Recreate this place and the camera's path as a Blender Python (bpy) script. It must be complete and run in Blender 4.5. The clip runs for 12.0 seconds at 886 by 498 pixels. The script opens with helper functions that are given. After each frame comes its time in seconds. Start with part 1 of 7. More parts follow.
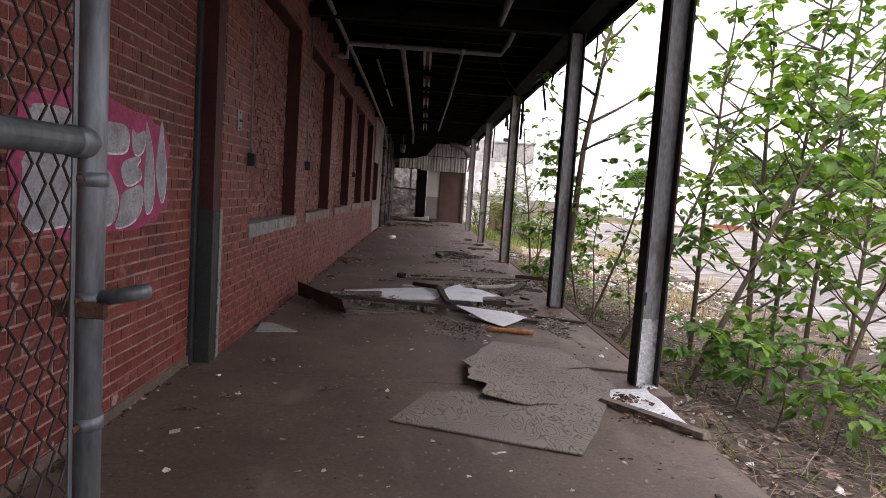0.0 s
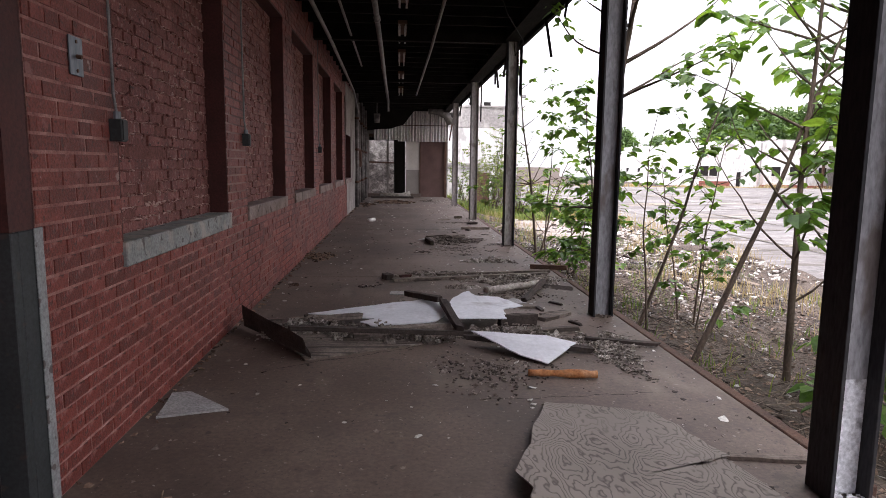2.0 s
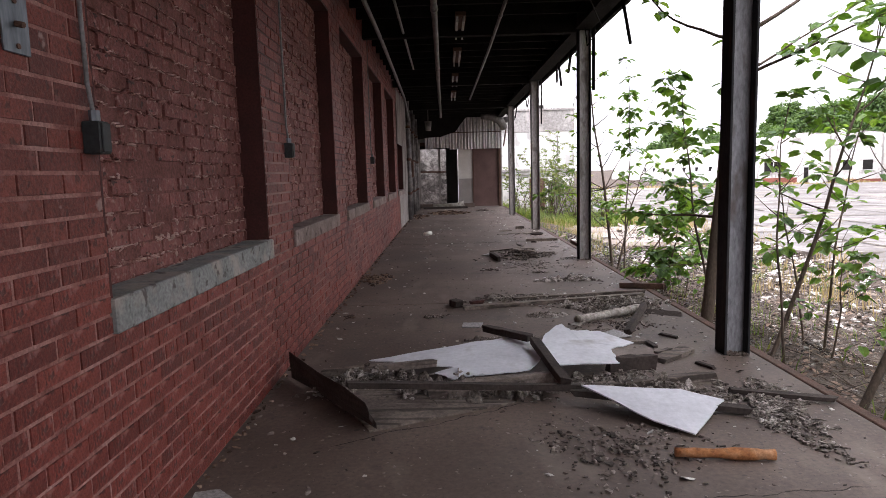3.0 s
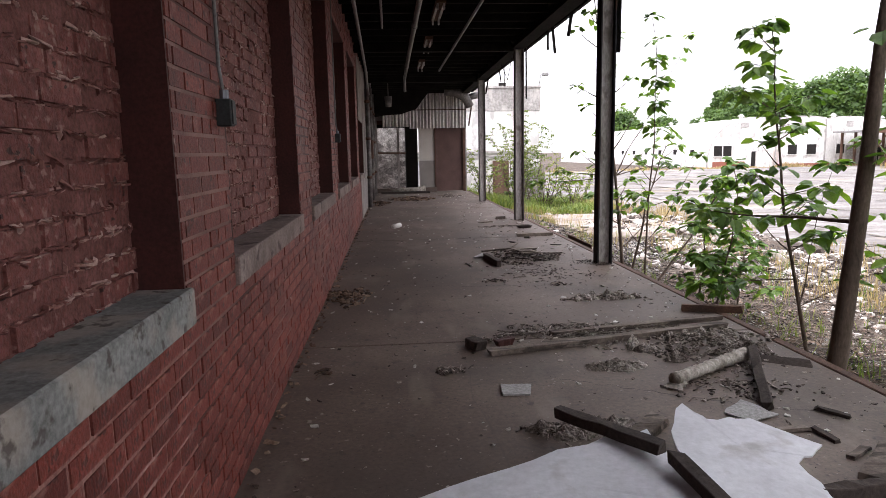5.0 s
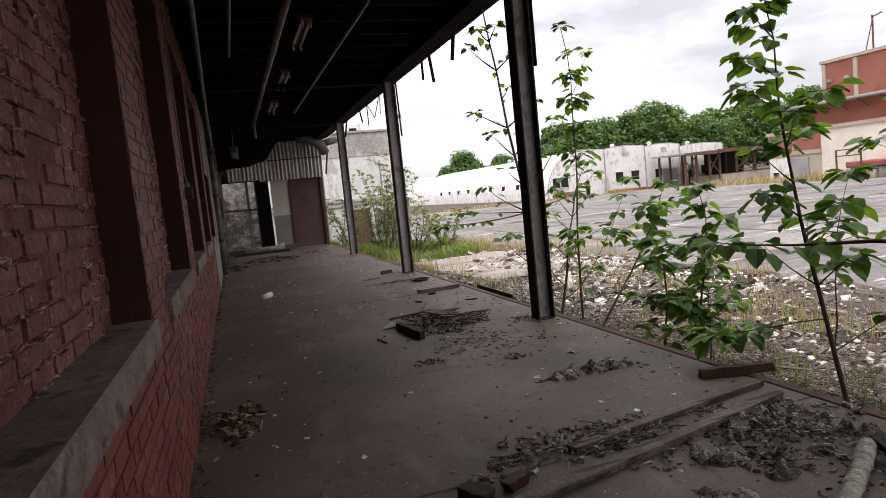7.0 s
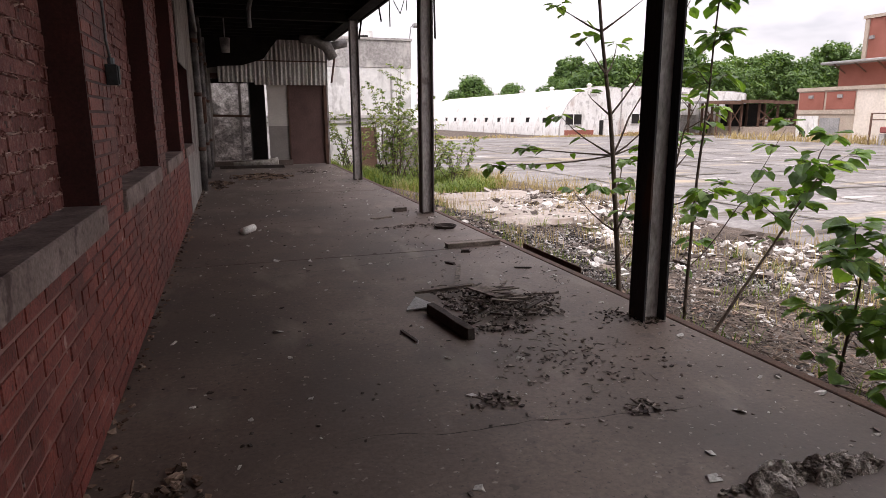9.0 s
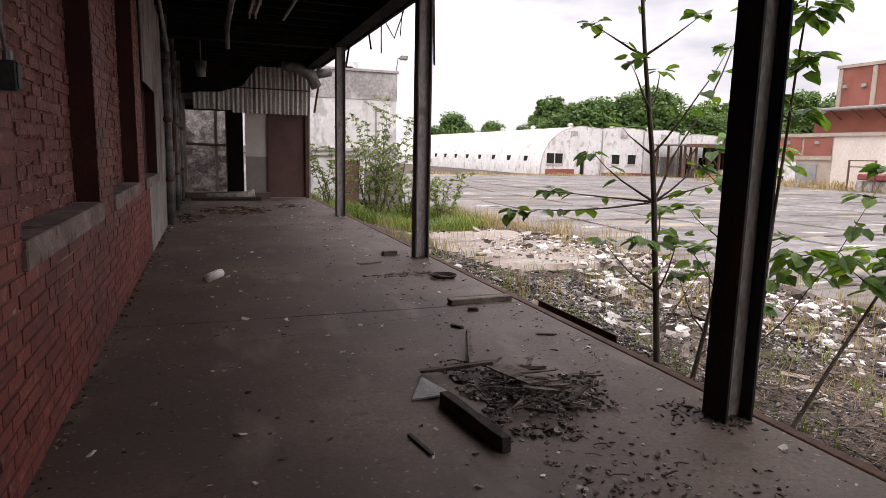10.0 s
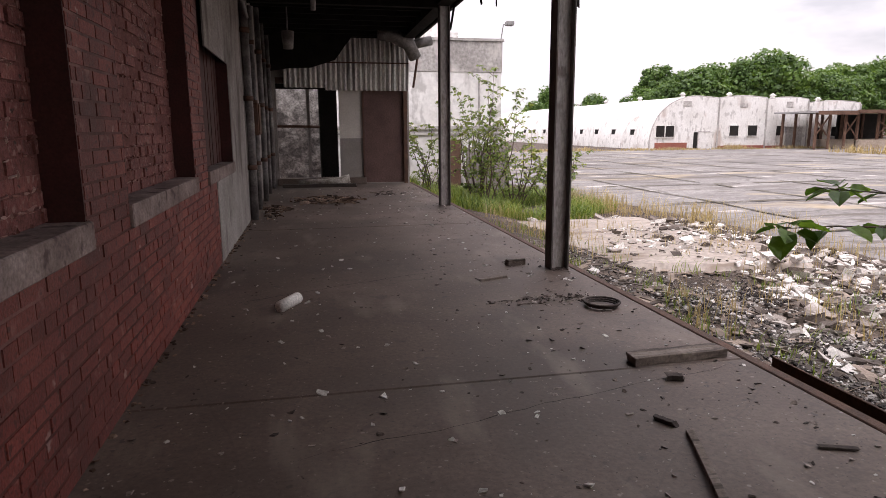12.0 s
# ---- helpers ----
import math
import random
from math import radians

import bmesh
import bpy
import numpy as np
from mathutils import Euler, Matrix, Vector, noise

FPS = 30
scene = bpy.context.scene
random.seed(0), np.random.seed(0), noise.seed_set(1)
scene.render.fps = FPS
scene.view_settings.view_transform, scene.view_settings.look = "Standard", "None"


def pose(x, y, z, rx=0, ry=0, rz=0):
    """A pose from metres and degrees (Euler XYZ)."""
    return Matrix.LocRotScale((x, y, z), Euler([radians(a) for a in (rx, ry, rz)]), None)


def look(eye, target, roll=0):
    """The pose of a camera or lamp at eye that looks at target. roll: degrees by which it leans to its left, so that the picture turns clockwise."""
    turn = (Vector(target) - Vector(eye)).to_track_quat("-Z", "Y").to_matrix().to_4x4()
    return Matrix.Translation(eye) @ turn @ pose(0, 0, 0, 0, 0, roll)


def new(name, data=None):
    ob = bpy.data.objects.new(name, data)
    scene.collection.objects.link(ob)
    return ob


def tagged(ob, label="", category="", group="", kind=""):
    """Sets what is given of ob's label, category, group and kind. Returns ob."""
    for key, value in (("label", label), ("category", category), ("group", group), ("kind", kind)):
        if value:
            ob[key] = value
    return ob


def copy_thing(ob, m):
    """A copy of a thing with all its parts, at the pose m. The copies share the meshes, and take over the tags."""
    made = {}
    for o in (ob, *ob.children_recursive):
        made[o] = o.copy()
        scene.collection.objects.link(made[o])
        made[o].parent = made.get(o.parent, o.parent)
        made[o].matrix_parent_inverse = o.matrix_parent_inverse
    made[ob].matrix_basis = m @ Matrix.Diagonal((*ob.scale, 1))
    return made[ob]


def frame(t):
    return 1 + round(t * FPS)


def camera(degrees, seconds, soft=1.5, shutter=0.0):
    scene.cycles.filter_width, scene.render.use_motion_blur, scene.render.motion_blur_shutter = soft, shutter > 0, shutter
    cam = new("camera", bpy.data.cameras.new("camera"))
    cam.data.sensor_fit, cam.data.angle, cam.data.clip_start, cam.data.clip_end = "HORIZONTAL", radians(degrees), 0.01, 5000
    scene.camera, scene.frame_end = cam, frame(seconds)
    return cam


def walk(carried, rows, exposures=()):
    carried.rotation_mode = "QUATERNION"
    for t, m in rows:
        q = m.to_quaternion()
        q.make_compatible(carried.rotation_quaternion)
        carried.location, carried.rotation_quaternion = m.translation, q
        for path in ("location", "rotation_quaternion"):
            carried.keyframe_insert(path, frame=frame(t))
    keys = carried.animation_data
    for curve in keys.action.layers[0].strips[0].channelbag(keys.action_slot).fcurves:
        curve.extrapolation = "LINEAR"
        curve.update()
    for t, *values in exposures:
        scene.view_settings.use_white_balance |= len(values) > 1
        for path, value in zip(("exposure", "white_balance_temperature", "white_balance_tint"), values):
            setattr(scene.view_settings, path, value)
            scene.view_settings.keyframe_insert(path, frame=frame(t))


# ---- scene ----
cam = camera(70.0, 12.0, soft=0.55)
PATH = [
    (0, (0.108, 0.095, 1.335), (0.184, 2.086, 1.158), 3.9),
    (0.5, (0.128, 0.661, 1.32), (0.271, 2.638, 1.054), 2.1),
    (1, (0.108, 1.23, 1.342), (0.31, 3.192, 1.012), 1.2),
    (1.5, (0.101, 1.777, 1.341), (0.195, 3.733, 0.936), 1.7),
    (2, (0.001, 2.316, 1.358), (0.141, 4.294, 1.093), 0.7),
    (2.5, (-0.06, 2.865, 1.37), (-0.059, 4.842, 1.067), 1.8),
    (3, (-0.195, 3.389, 1.355), (-0.212, 5.375, 1.117), -1.6),
    (3.5, (-0.287, 3.933, 1.365), (-0.31, 5.921, 1.149), 0.8),
    (3.7, (-0.348, 4.183, 1.389), (-0.316, 6.166, 1.13), 1.3),
    (5.3, (-0.736, 5.669, 1.374), (-0.522, 7.631, 1.048), -2.4),
    (5.5, (-0.772, 5.845, 1.393), (-0.449, 7.783, 1.022), -1.0),
    (6, (-0.843, 6.326, 1.382), (-0.562, 8.289, 1.117), -0.6),
    (6.5, (-0.918, 6.785, 1.353), (-0.414, 8.717, 1.232), -2.7),
    (7, (-0.986, 7.199, 1.368), (-0.372, 9.094, 1.188), -5.8),
    (7.2, (-0.983, 7.38, 1.329), (-0.546, 9.32, 1.117), -5.0),
    (8.8, (-0.812, 9.226, 1.347), (-0.252, 11.115, 1.003), -0.2),
    (9, (-0.757, 9.415, 1.355), (-0.146, 11.275, 0.946), -0.3),
    (9.5, (-0.727, 9.915, 1.366), (0.069, 11.719, 1.029), 0.2),
    (10, (-0.657, 10.472, 1.339), (0.029, 12.326, 1.038), 1.3),
    (10.5, (-0.62, 10.902, 1.334), (0.1, 12.75, 1.071), 1.4),
    (11, (-0.536, 11.433, 1.338), (0.14, 13.29, 1.026), 1.6),
    (11.5, (-0.446, 11.902, 1.334), (-0.067, 13.84, 1.021), 1.5),
    (12, (-0.428, 12.454, 1.329), (-0.033, 14.379, 0.957), -0.3),
]
walk(cam, [(t, look(eye, target, roll)) for t, eye, target, roll in PATH],
     exposures=[(0.0, -1.08, 6450, 20), (0.5, -0.9, 6400, 20), (1.5, -0.92, 6300, 21), (2.5, -0.92, 6250, 19), (3.5, -0.72, 6250, 19), (5.5, -0.95, 6350, 17), (6.5, -1.38, 6450, 16), (7.0, -1.6, 6450, 16), (9.0, -1.45, 6550, 21), (10.0, -1.58, 6550, 20), (11.0, -1.66, 6550, 20), (12.0, -1.53, 6550, 22)])

# ---- light ----
SUN_ELEV, SUN_AZ = 57.0, 218.0          # degrees above the horizon; clockwise from +y
world = bpy.data.worlds.new("sky")
scene.world = world
world.use_nodes = True
wn, wl = world.node_tree.nodes, world.node_tree.links
bg = wn["Background"]
sky = wn.new("ShaderNodeTexSky")
sky.sky_type, sky.sun_disc = "NISHITA", False
sky.sun_elevation, sky.sun_rotation = radians(SUN_ELEV), radians(SUN_AZ)
wco = wn.new("ShaderNodeTexCoord")
wmap = wn.new("ShaderNodeMapping")
wmap.inputs["Scale"].default_value = (1.0, 1.0, 3.2)
cloud = wn.new("ShaderNodeTexNoise")
cloud.inputs["Scale"].default_value, cloud.inputs["Detail"].default_value, cloud.inputs["Roughness"].default_value = 2.1, 7, 0.55
cramp = wn.new("ShaderNodeValToRGB")
cramp.color_ramp.elements[0].position, cramp.color_ramp.elements[1].position = 0.345, 0.45
cramp.color_ramp.elements[0].color = (0.62, 0.62, 0.62, 1)
shade = wn.new("ShaderNodeTexNoise")
shade.inputs["Scale"].default_value, shade.inputs["Detail"].default_value = 3.4, 6
sramp = wn.new("ShaderNodeValToRGB")
sramp.color_ramp.elements[0].position, sramp.color_ramp.elements[1].position = 0.30, 0.52
sramp.color_ramp.elements[0].color, sramp.color_ramp.elements[1].color = (16.0, 16.2, 16.7, 1), (18.8, 18.9, 19.0, 1)
wmix = wn.new("ShaderNodeMixRGB")
wl.new(wco.outputs["Generated"], wmap.inputs["Vector"])
wl.new(wmap.outputs["Vector"], cloud.inputs["Vector"])
wl.new(wmap.outputs["Vector"], shade.inputs["Vector"])
wl.new(cloud.outputs["Fac"], cramp.inputs["Fac"])
wl.new(shade.outputs["Fac"], sramp.inputs["Fac"])
wl.new(cramp.outputs["Color"], wmix.inputs["Fac"])
wl.new(sky.outputs["Color"], wmix.inputs["Color1"])
# overcast sky: brightest overhead
wsep, wgrad, wmul = wn.new("ShaderNodeSeparateXYZ"), wn.new("ShaderNodeMapRange"), wn.new("ShaderNodeMixRGB")
wmul.blend_type, wmul.inputs["Fac"].default_value = "MULTIPLY", 1.0
wgrad.inputs["To Min"].default_value, wgrad.inputs["To Max"].default_value = 1.12, 4.4
wl.new(wco.outputs["Generated"], wsep.inputs["Vector"])
wpow = wn.new("ShaderNodeMath")
wpow.operation, wpow.inputs[1].default_value = "POWER", 1.7
wl.new(wsep.outputs["Z"], wpow.inputs[0])
wl.new(wpow.outputs[0], wgrad.inputs["Value"])
wl.new(sramp.outputs["Color"], wmul.inputs["Color1"])
wl.new(wgrad.outputs["Result"], wmul.inputs["Color2"])
wl.new(wmul.outputs["Color"], wmix.inputs["Color2"])
wl.new(wmix.outputs["Color"], bg.inputs["Color"])
bg.inputs["Strength"].default_value = 0.145

sun = new("sun", bpy.data.lights.new("sun", "SUN"))
sun.data.energy, sun.data.angle, sun.data.color = 2.7, radians(14), (1.0, 0.95, 0.88)
_a, _e = radians(SUN_AZ), radians(SUN_ELEV)
sun_dir = Vector((math.sin(_a) * math.cos(_e), math.cos(_a) * math.cos(_e), math.sin(_e)))
sun.matrix_basis = look(sun_dir * 40, (0, 0, 0))

# ---- helpers of this scene ----
class Geo:
    """Collects vertices and faces of one mesh."""
    def __init__(self):
        self.v, self.f = [], []

    def face(self, pts):
        n = len(self.v)
        self.v += [tuple(p) for p in pts]
        self.f.append(tuple(range(n, n + len(pts))))

    def add(self, pts, faces):
        n = len(self.v)
        self.v += [tuple(p) for p in pts]
        self.f += [tuple(n + i for i in q) for q in faces]

    def box(self, x0, x1, y0, y1, z0, z1, m=None):
        pts = [Vector((x, y, z)) for z in (z0, z1) for x, y in ((x0, y0), (x1, y0), (x1, y1), (x0, y1))]
        if m:
            pts = [m @ p for p in pts]
        self.add(pts, [(3, 2, 1, 0), (4, 5, 6, 7), (0, 1, 5, 4), (1, 2, 6, 5), (2, 3, 7, 6), (3, 0, 4, 7)])
        return self

    def prism(self, outline, z0, z1, m=None):
        n = len(outline)
        pts = [Vector((x, y, z0)) for x, y in outline] + [Vector((x, y, z1)) for x, y in outline]
        if m:
            pts = [m @ p for p in pts]
        self.add(pts, [tuple(range(n))[::-1], tuple(range(n, 2 * n))] + [(i, (i + 1) % n, n + (i + 1) % n, n + i) for i in range(n)])
        return self

    def tube(self, pts, r, sides=8, cap=True):
        pts = [Vector(p) for p in pts]
        rs = r if isinstance(r, (list, tuple)) else [r] * len(pts)
        n0, up = len(self.v), Vector((0.13, 0.21, 0.97)).normalized()
        for i, p in enumerate(pts):
            d = (pts[min(i + 1, len(pts) - 1)] - pts[max(i - 1, 0)]).normalized()
            a = d.cross(up if abs(d.dot(up)) < 0.9 else Vector((1, 0, 0))).normalized()
            b = d.cross(a)
            for k in range(sides):
                w = 2 * math.pi * k / sides
                self.v.append(tuple(p + (a * math.cos(w) + b * math.sin(w)) * rs[i]))
        for i in range(len(pts) - 1):
            for k in range(sides):
                k2 = (k + 1) % sides
                self.f.append((n0 + i * sides + k, n0 + i * sides + k2, n0 + (i + 1) * sides + k2, n0 + (i + 1) * sides + k))
        if cap:
            self.f.append(tuple(n0 + k for k in range(sides))[::-1])
            e = n0 + (len(pts) - 1) * sides
            self.f.append(tuple(e + k for k in range(sides)))
        return self

    def mesh(self, name, bevel=0.0, smooth=False):
        me = bpy.data.meshes.new(name)
        me.from_pydata(self.v, [], self.f)
        bm = bmesh.new()
        bm.from_mesh(me)
        if bevel:
            bmesh.ops.bevel(bm, geom=list(bm.edges), offset=bevel, segments=1, affect="EDGES", clamp_overlap=True)
        bmesh.ops.recalc_face_normals(bm, faces=bm.faces)
        bm.to_mesh(me)
        bm.free()
        if smooth:
            me.polygons.foreach_set("use_smooth", [True] * len(me.polygons))
        return me


def quick(geo, name):
    me = bpy.data.meshes.new(name)
    me.from_pydata(geo.v, [], geo.f)
    return me


def part(name, geo, material, parent=None, label="", bevel=0.0, smooth=False, fast=False):
    """One mesh object, built in world coordinates, under a thing or under a part."""
    me = quick(geo, name) if fast else geo.mesh(name, bevel, smooth)
    me.materials.append(material)
    ob = new(name, me)
    if parent:
        ob.parent = parent
        if parent.type == "EMPTY":
            ob.matrix_parent_inverse = parent.matrix_basis.inverted()
    return tagged(ob, label)


def thing(name, label, category, at=(0, 0, 0), group="", kind=""):
    ob = new(name)
    ob.empty_display_size = 0.1
    ob.matrix_basis = Matrix.Translation(at)
    return tagged(ob, label, category, group, kind)


def solo(name, geo, material, label, category, group="", kind="", bevel=0.0, smooth=False, fast=False):
    """A thing that is one single mesh."""
    return tagged(part(name, geo, material, None, "", bevel, smooth, fast), label, category, group, kind)


# ---- materials ----
def material(name, stops, rough=0.85, metal=0.0, scale=3.0, fine=45.0, bump=0.25, fine_amount=0.35, island=0.0, spec=0.35, stretch=(1, 1, 1), depth=0.01):
    """Colour from a large noise through the given colours, mottled by a fine noise, with relief."""
    m = bpy.data.materials.new(name)
    m.use_nodes = True
    n, l = m.node_tree.nodes, m.node_tree.links
    p = n["Principled BSDF"]
    co = n.new("ShaderNodeTexCoord")
    mp = n.new("ShaderNodeMapping")
    mp.inputs["Scale"].default_value = stretch
    l.new(co.outputs["Object"], mp.inputs["Vector"])
    big, small = n.new("ShaderNodeTexNoise"), n.new("ShaderNodeTexNoise")
    big.inputs["Scale"].default_value, big.inputs["Detail"].default_value, big.inputs["Roughness"].default_value = scale, 6, 0.6
    small.inputs["Scale"].default_value, small.inputs["Detail"].default_value, small.inputs["Roughness"].default_value = fine, 4, 0.65
    ramp = n.new("ShaderNodeValToRGB")
    els = ramp.color_ramp.elements
    while len(els) < len(stops):
        els.new(0.5)
    for i, c in enumerate(stops):
        els[i].position = 0.3 + 0.4 * i / max(1, len(stops) - 1)
        els[i].color = (*c, 1)
    l.new(mp.outputs["Vector"], big.inputs["Vector"])
    l.new(mp.outputs["Vector"], small.inputs["Vector"])
    fac = big.outputs["Fac"]
    if island:
        oi, ge = n.new("ShaderNodeObjectInfo"), n.new("ShaderNodeNewGeometry")
        add, fr = n.new("ShaderNodeMath"), n.new("ShaderNodeMath")
        fr.operation = "FRACT"
        l.new(oi.outputs["Random"], add.inputs[0])
        l.new(ge.outputs["Random Per Island"], add.inputs[1])
        l.new(add.outputs[0], fr.inputs[0])
        mr = n.new("ShaderNodeMapRange")
        mr.inputs["To Min"].default_value, mr.inputs["To Max"].default_value = -island, island
        l.new(fr.outputs[0], mr.inputs["Value"])
        sm = n.new("ShaderNodeMath")
        l.new(fac, sm.inputs[0])
        l.new(mr.outputs["Result"], sm.inputs[1])
        fac = sm.outputs[0]
    l.new(fac, ramp.inputs["Fac"])
    mot = n.new("ShaderNodeMapRange")
    mot.inputs["From Min"].default_value, mot.inputs["From Max"].default_value = 0.3, 0.7
    mot.inputs["To Min"].default_value, mot.inputs["To Max"].default_value = 1 - fine_amount, 1 + fine_amount
    l.new(small.outputs["Fac"], mot.inputs["Value"])
    mul = n.new("ShaderNodeMixRGB")
    mul.blend_type = "MULTIPLY"
    mul.inputs["Fac"].default_value = 1.0
    l.new(ramp.outputs["Color"], mul.inputs["Color1"])
    l.new(mot.outputs["Result"], mul.inputs["Color2"])
    l.new(mul.outputs["Color"], p.inputs["Base Color"])
    p.inputs["Roughness"].default_value, p.inputs["Metallic"].default_value = rough, metal
    p.inputs["Specular IOR Level"].default_value = spec
    if bump:
        b = n.new("ShaderNodeBump")
        b.inputs["Strength"].default_value, b.inputs["Distance"].default_value = bump, depth
        l.new(small.outputs["Fac"], b.inputs["Height"])
        l.new(b.outputs["Normal"], p.inputs["Normal"])
    return m


def overlay(m, colour, scale, lo, hi, detail=6, strength=1.0, stretch=(1, 1, 1), distort=0.0, voronoi=False):
    """Lays a second colour over a material where a noise (or the cracks of a cell pattern) is high."""
    n, l = m.node_tree.nodes, m.node_tree.links
    p = n["Principled BSDF"]
    src = p.inputs["Base Color"].links[0].from_socket
    co, mp = n.new("ShaderNodeTexCoord"), n.new("ShaderNodeMapping")
    mp.inputs["Scale"].default_value = stretch
    l.new(co.outputs["Object"], mp.inputs["Vector"])
    vec = mp.outputs["Vector"]
    if voronoi:
        warp, mixv = n.new("ShaderNodeTexNoise"), n.new("ShaderNodeMixRGB")
        warp.inputs["Scale"].default_value = scale * 2.3
        mixv.blend_type, mixv.inputs["Fac"].default_value = "LINEAR_LIGHT", 0.25
        l.new(vec, warp.inputs["Vector"])
        l.new(vec, mixv.inputs["Color1"])
        l.new(warp.outputs["Color"], mixv.inputs["Color2"])
        t = n.new("ShaderNodeTexVoronoi")
        t.feature = "DISTANCE_TO_EDGE"
        t.inputs["Scale"].default_value = scale
        l.new(mixv.outputs["Color"], t.inputs["Vector"])
        fac = t.outputs["Distance"]
    else:
        t = n.new("ShaderNodeTexNoise")
        t.inputs["Scale"].default_value, t.inputs["Detail"].default_value, t.inputs["Distortion"].default_value = scale, detail, distort
        l.new(vec, t.inputs["Vector"])
        fac = t.outputs["Fac"]
    mr = n.new("ShaderNodeMapRange")
    mr.inputs["From Min"].default_value, mr.inputs["From Max"].default_value = lo, hi
    mr.inputs["To Min"].default_value, mr.inputs["To Max"].default_value = (strength, 0.0) if voronoi else (0.0, strength)
    l.new(fac, mr.inputs["Value"])
    mx = n.new("ShaderNodeMixRGB")
    l.new(mr.outputs["Result"], mx.inputs["Fac"])
    l.new(src, mx.inputs["Color1"])
    mx.inputs["Color2"].default_value = (*colour, 1)
    l.new(mx.outputs["Color"], p.inputs["Base Color"])
    return m


BRICK = material("painted_red_brick", [(0.095, 0.020, 0.015), (0.155, 0.033, 0.024), (0.205, 0.05, 0.036)], 0.6, scale=2.5, fine=80, island=0.15, bump=0.6, depth=0.006, fine_amount=0.45)
overlay(BRICK, (0.32, 0.165, 0.14), 13, 0.61, 0.70, strength=0.5)
overlay(BRICK, (0.045, 0.015, 0.013), 23, 0.62, 0.66, strength=0.75)
overlay(BRICK, (0.055, 0.018, 0.015), 3.1, 0.55, 0.68, strength=0.5, detail=9)
overlay(BRICK, (0.46, 0.36, 0.33), 9, 0.685, 0.72, strength=0.6, detail=9)
overlay(BRICK, (0.05, 0.02, 0.017), 0.45, 0.50, 0.68, strength=0.45, detail=7)
MORTAR = material("pink_mortar", [(0.15, 0.062, 0.051), (0.25, 0.125, 0.107), (0.35, 0.21, 0.185)], 0.95, scale=6, fine=100, bump=0.8, depth=0.004)
PALE_JOINT = material("pale_pink_joint", [(0.17, 0.085, 0.072), (0.28, 0.16, 0.14), (0.38, 0.25, 0.22)], 0.95, scale=6, fine=100, bump=0.8, depth=0.004)
PAINTED_JOINT = material("red_painted_joint", [(0.03, 0.010, 0.0085), (0.075, 0.022, 0.018), (0.15, 0.055, 0.046)], 0.7, scale=1.6, fine=70, bump=0.8, depth=0.004)
overlay(PAINTED_JOINT, (0.29, 0.17, 0.15), 1.1, 0.52, 0.64, strength=0.65, detail=8)
ROUGH_BRICK = material("rough_infill_brick", [(0.105, 0.034, 0.029), (0.16, 0.052, 0.044), (0.225, 0.085, 0.072)], 0.7, scale=3, fine=42, island=0.08, bump=0.9, depth=0.014)
overlay(ROUGH_BRICK, (0.32, 0.20, 0.175), 34, 0.58, 0.66, strength=0.65)
overlay(ROUGH_BRICK, (0.02, 0.012, 0.011), 19, 0.635, 0.67, strength=0.8, stretch=(1, 1, 1.6))
INFILL_MORTAR = material("rough_infill_mortar", [(0.10, 0.035, 0.03), (0.19, 0.08, 0.07)], 0.9, scale=14, fine=60, bump=0.8, depth=0.01)
LUMP = material("chipped_mortar_lumps", [(0.10, 0.034, 0.029), (0.17, 0.065, 0.055), (0.27, 0.14, 0.12), (0.42, 0.29, 0.255)], 0.85, scale=3, fine=50, island=0.22, bump=0.4)
# dark red paint, taken down further to hold the shade of the recesses
REVEAL = material("shaded_red_reveal_paint", [(0.035, 0.01, 0.0085), (0.065, 0.017, 0.014)], 0.7, scale=4, fine=70, bump=0.3, depth=0.004)
CONCRETE = material("worn_grey_concrete", [(0.072, 0.049, 0.038), (0.109, 0.077, 0.061), (0.158, 0.117, 0.095)], 0.64, scale=0.7, fine=38, fine_amount=0.25, bump=0.2, depth=0.005, spec=0.4)
overlay(CONCRETE, (0.052, 0.039, 0.032), 0.5, 0.50, 0.68, strength=0.7, detail=8)
overlay(CONCRETE, (0.06, 0.046, 0.039), 1.7, 0.54, 0.74, strength=0.6)
overlay(CONCRETE, (0.32, 0.27, 0.24), 26, 0.65, 0.70, strength=0.5)
overlay(CONCRETE, (0.070, 0.052, 0.044), 7.5, 0.59, 0.67, strength=0.6, detail=10)
overlay(CONCRETE, (0.045, 0.036, 0.032), 60, 0.64, 0.67, strength=0.8)
overlay(CONCRETE, (0.05, 0.04, 0.034), 15, 0.66, 0.69, strength=0.75, detail=8)
overlay(CONCRETE, (0.27, 0.222, 0.185), 2.6, 0.58, 0.70, strength=0.35, stretch=(1, 0.35, 1))
overlay(CONCRETE, (0.05, 0.04, 0.036), 0.23, 0.0, 0.0014, voronoi=True, strength=0.3)
WHITE_CONCRETE = material("white_painted_concrete", [(0.45, 0.45, 0.46), (0.7, 0.7, 0.72)], 0.8, scale=5, fine=50, bump=0.3)
SILL = material("grey_sill_paint", [(0.155, 0.160, 0.155), (0.235, 0.24, 0.23)], 0.85, scale=5, fine=60, bump=0.3, depth=0.004)
overlay(SILL, (0.40, 0.33, 0.275), 4.5, 0.50, 0.62, strength=0.5)
overlay(SILL, (0.06, 0.045, 0.04), 14, 0.60, 0.66, strength=0.8, detail=9)
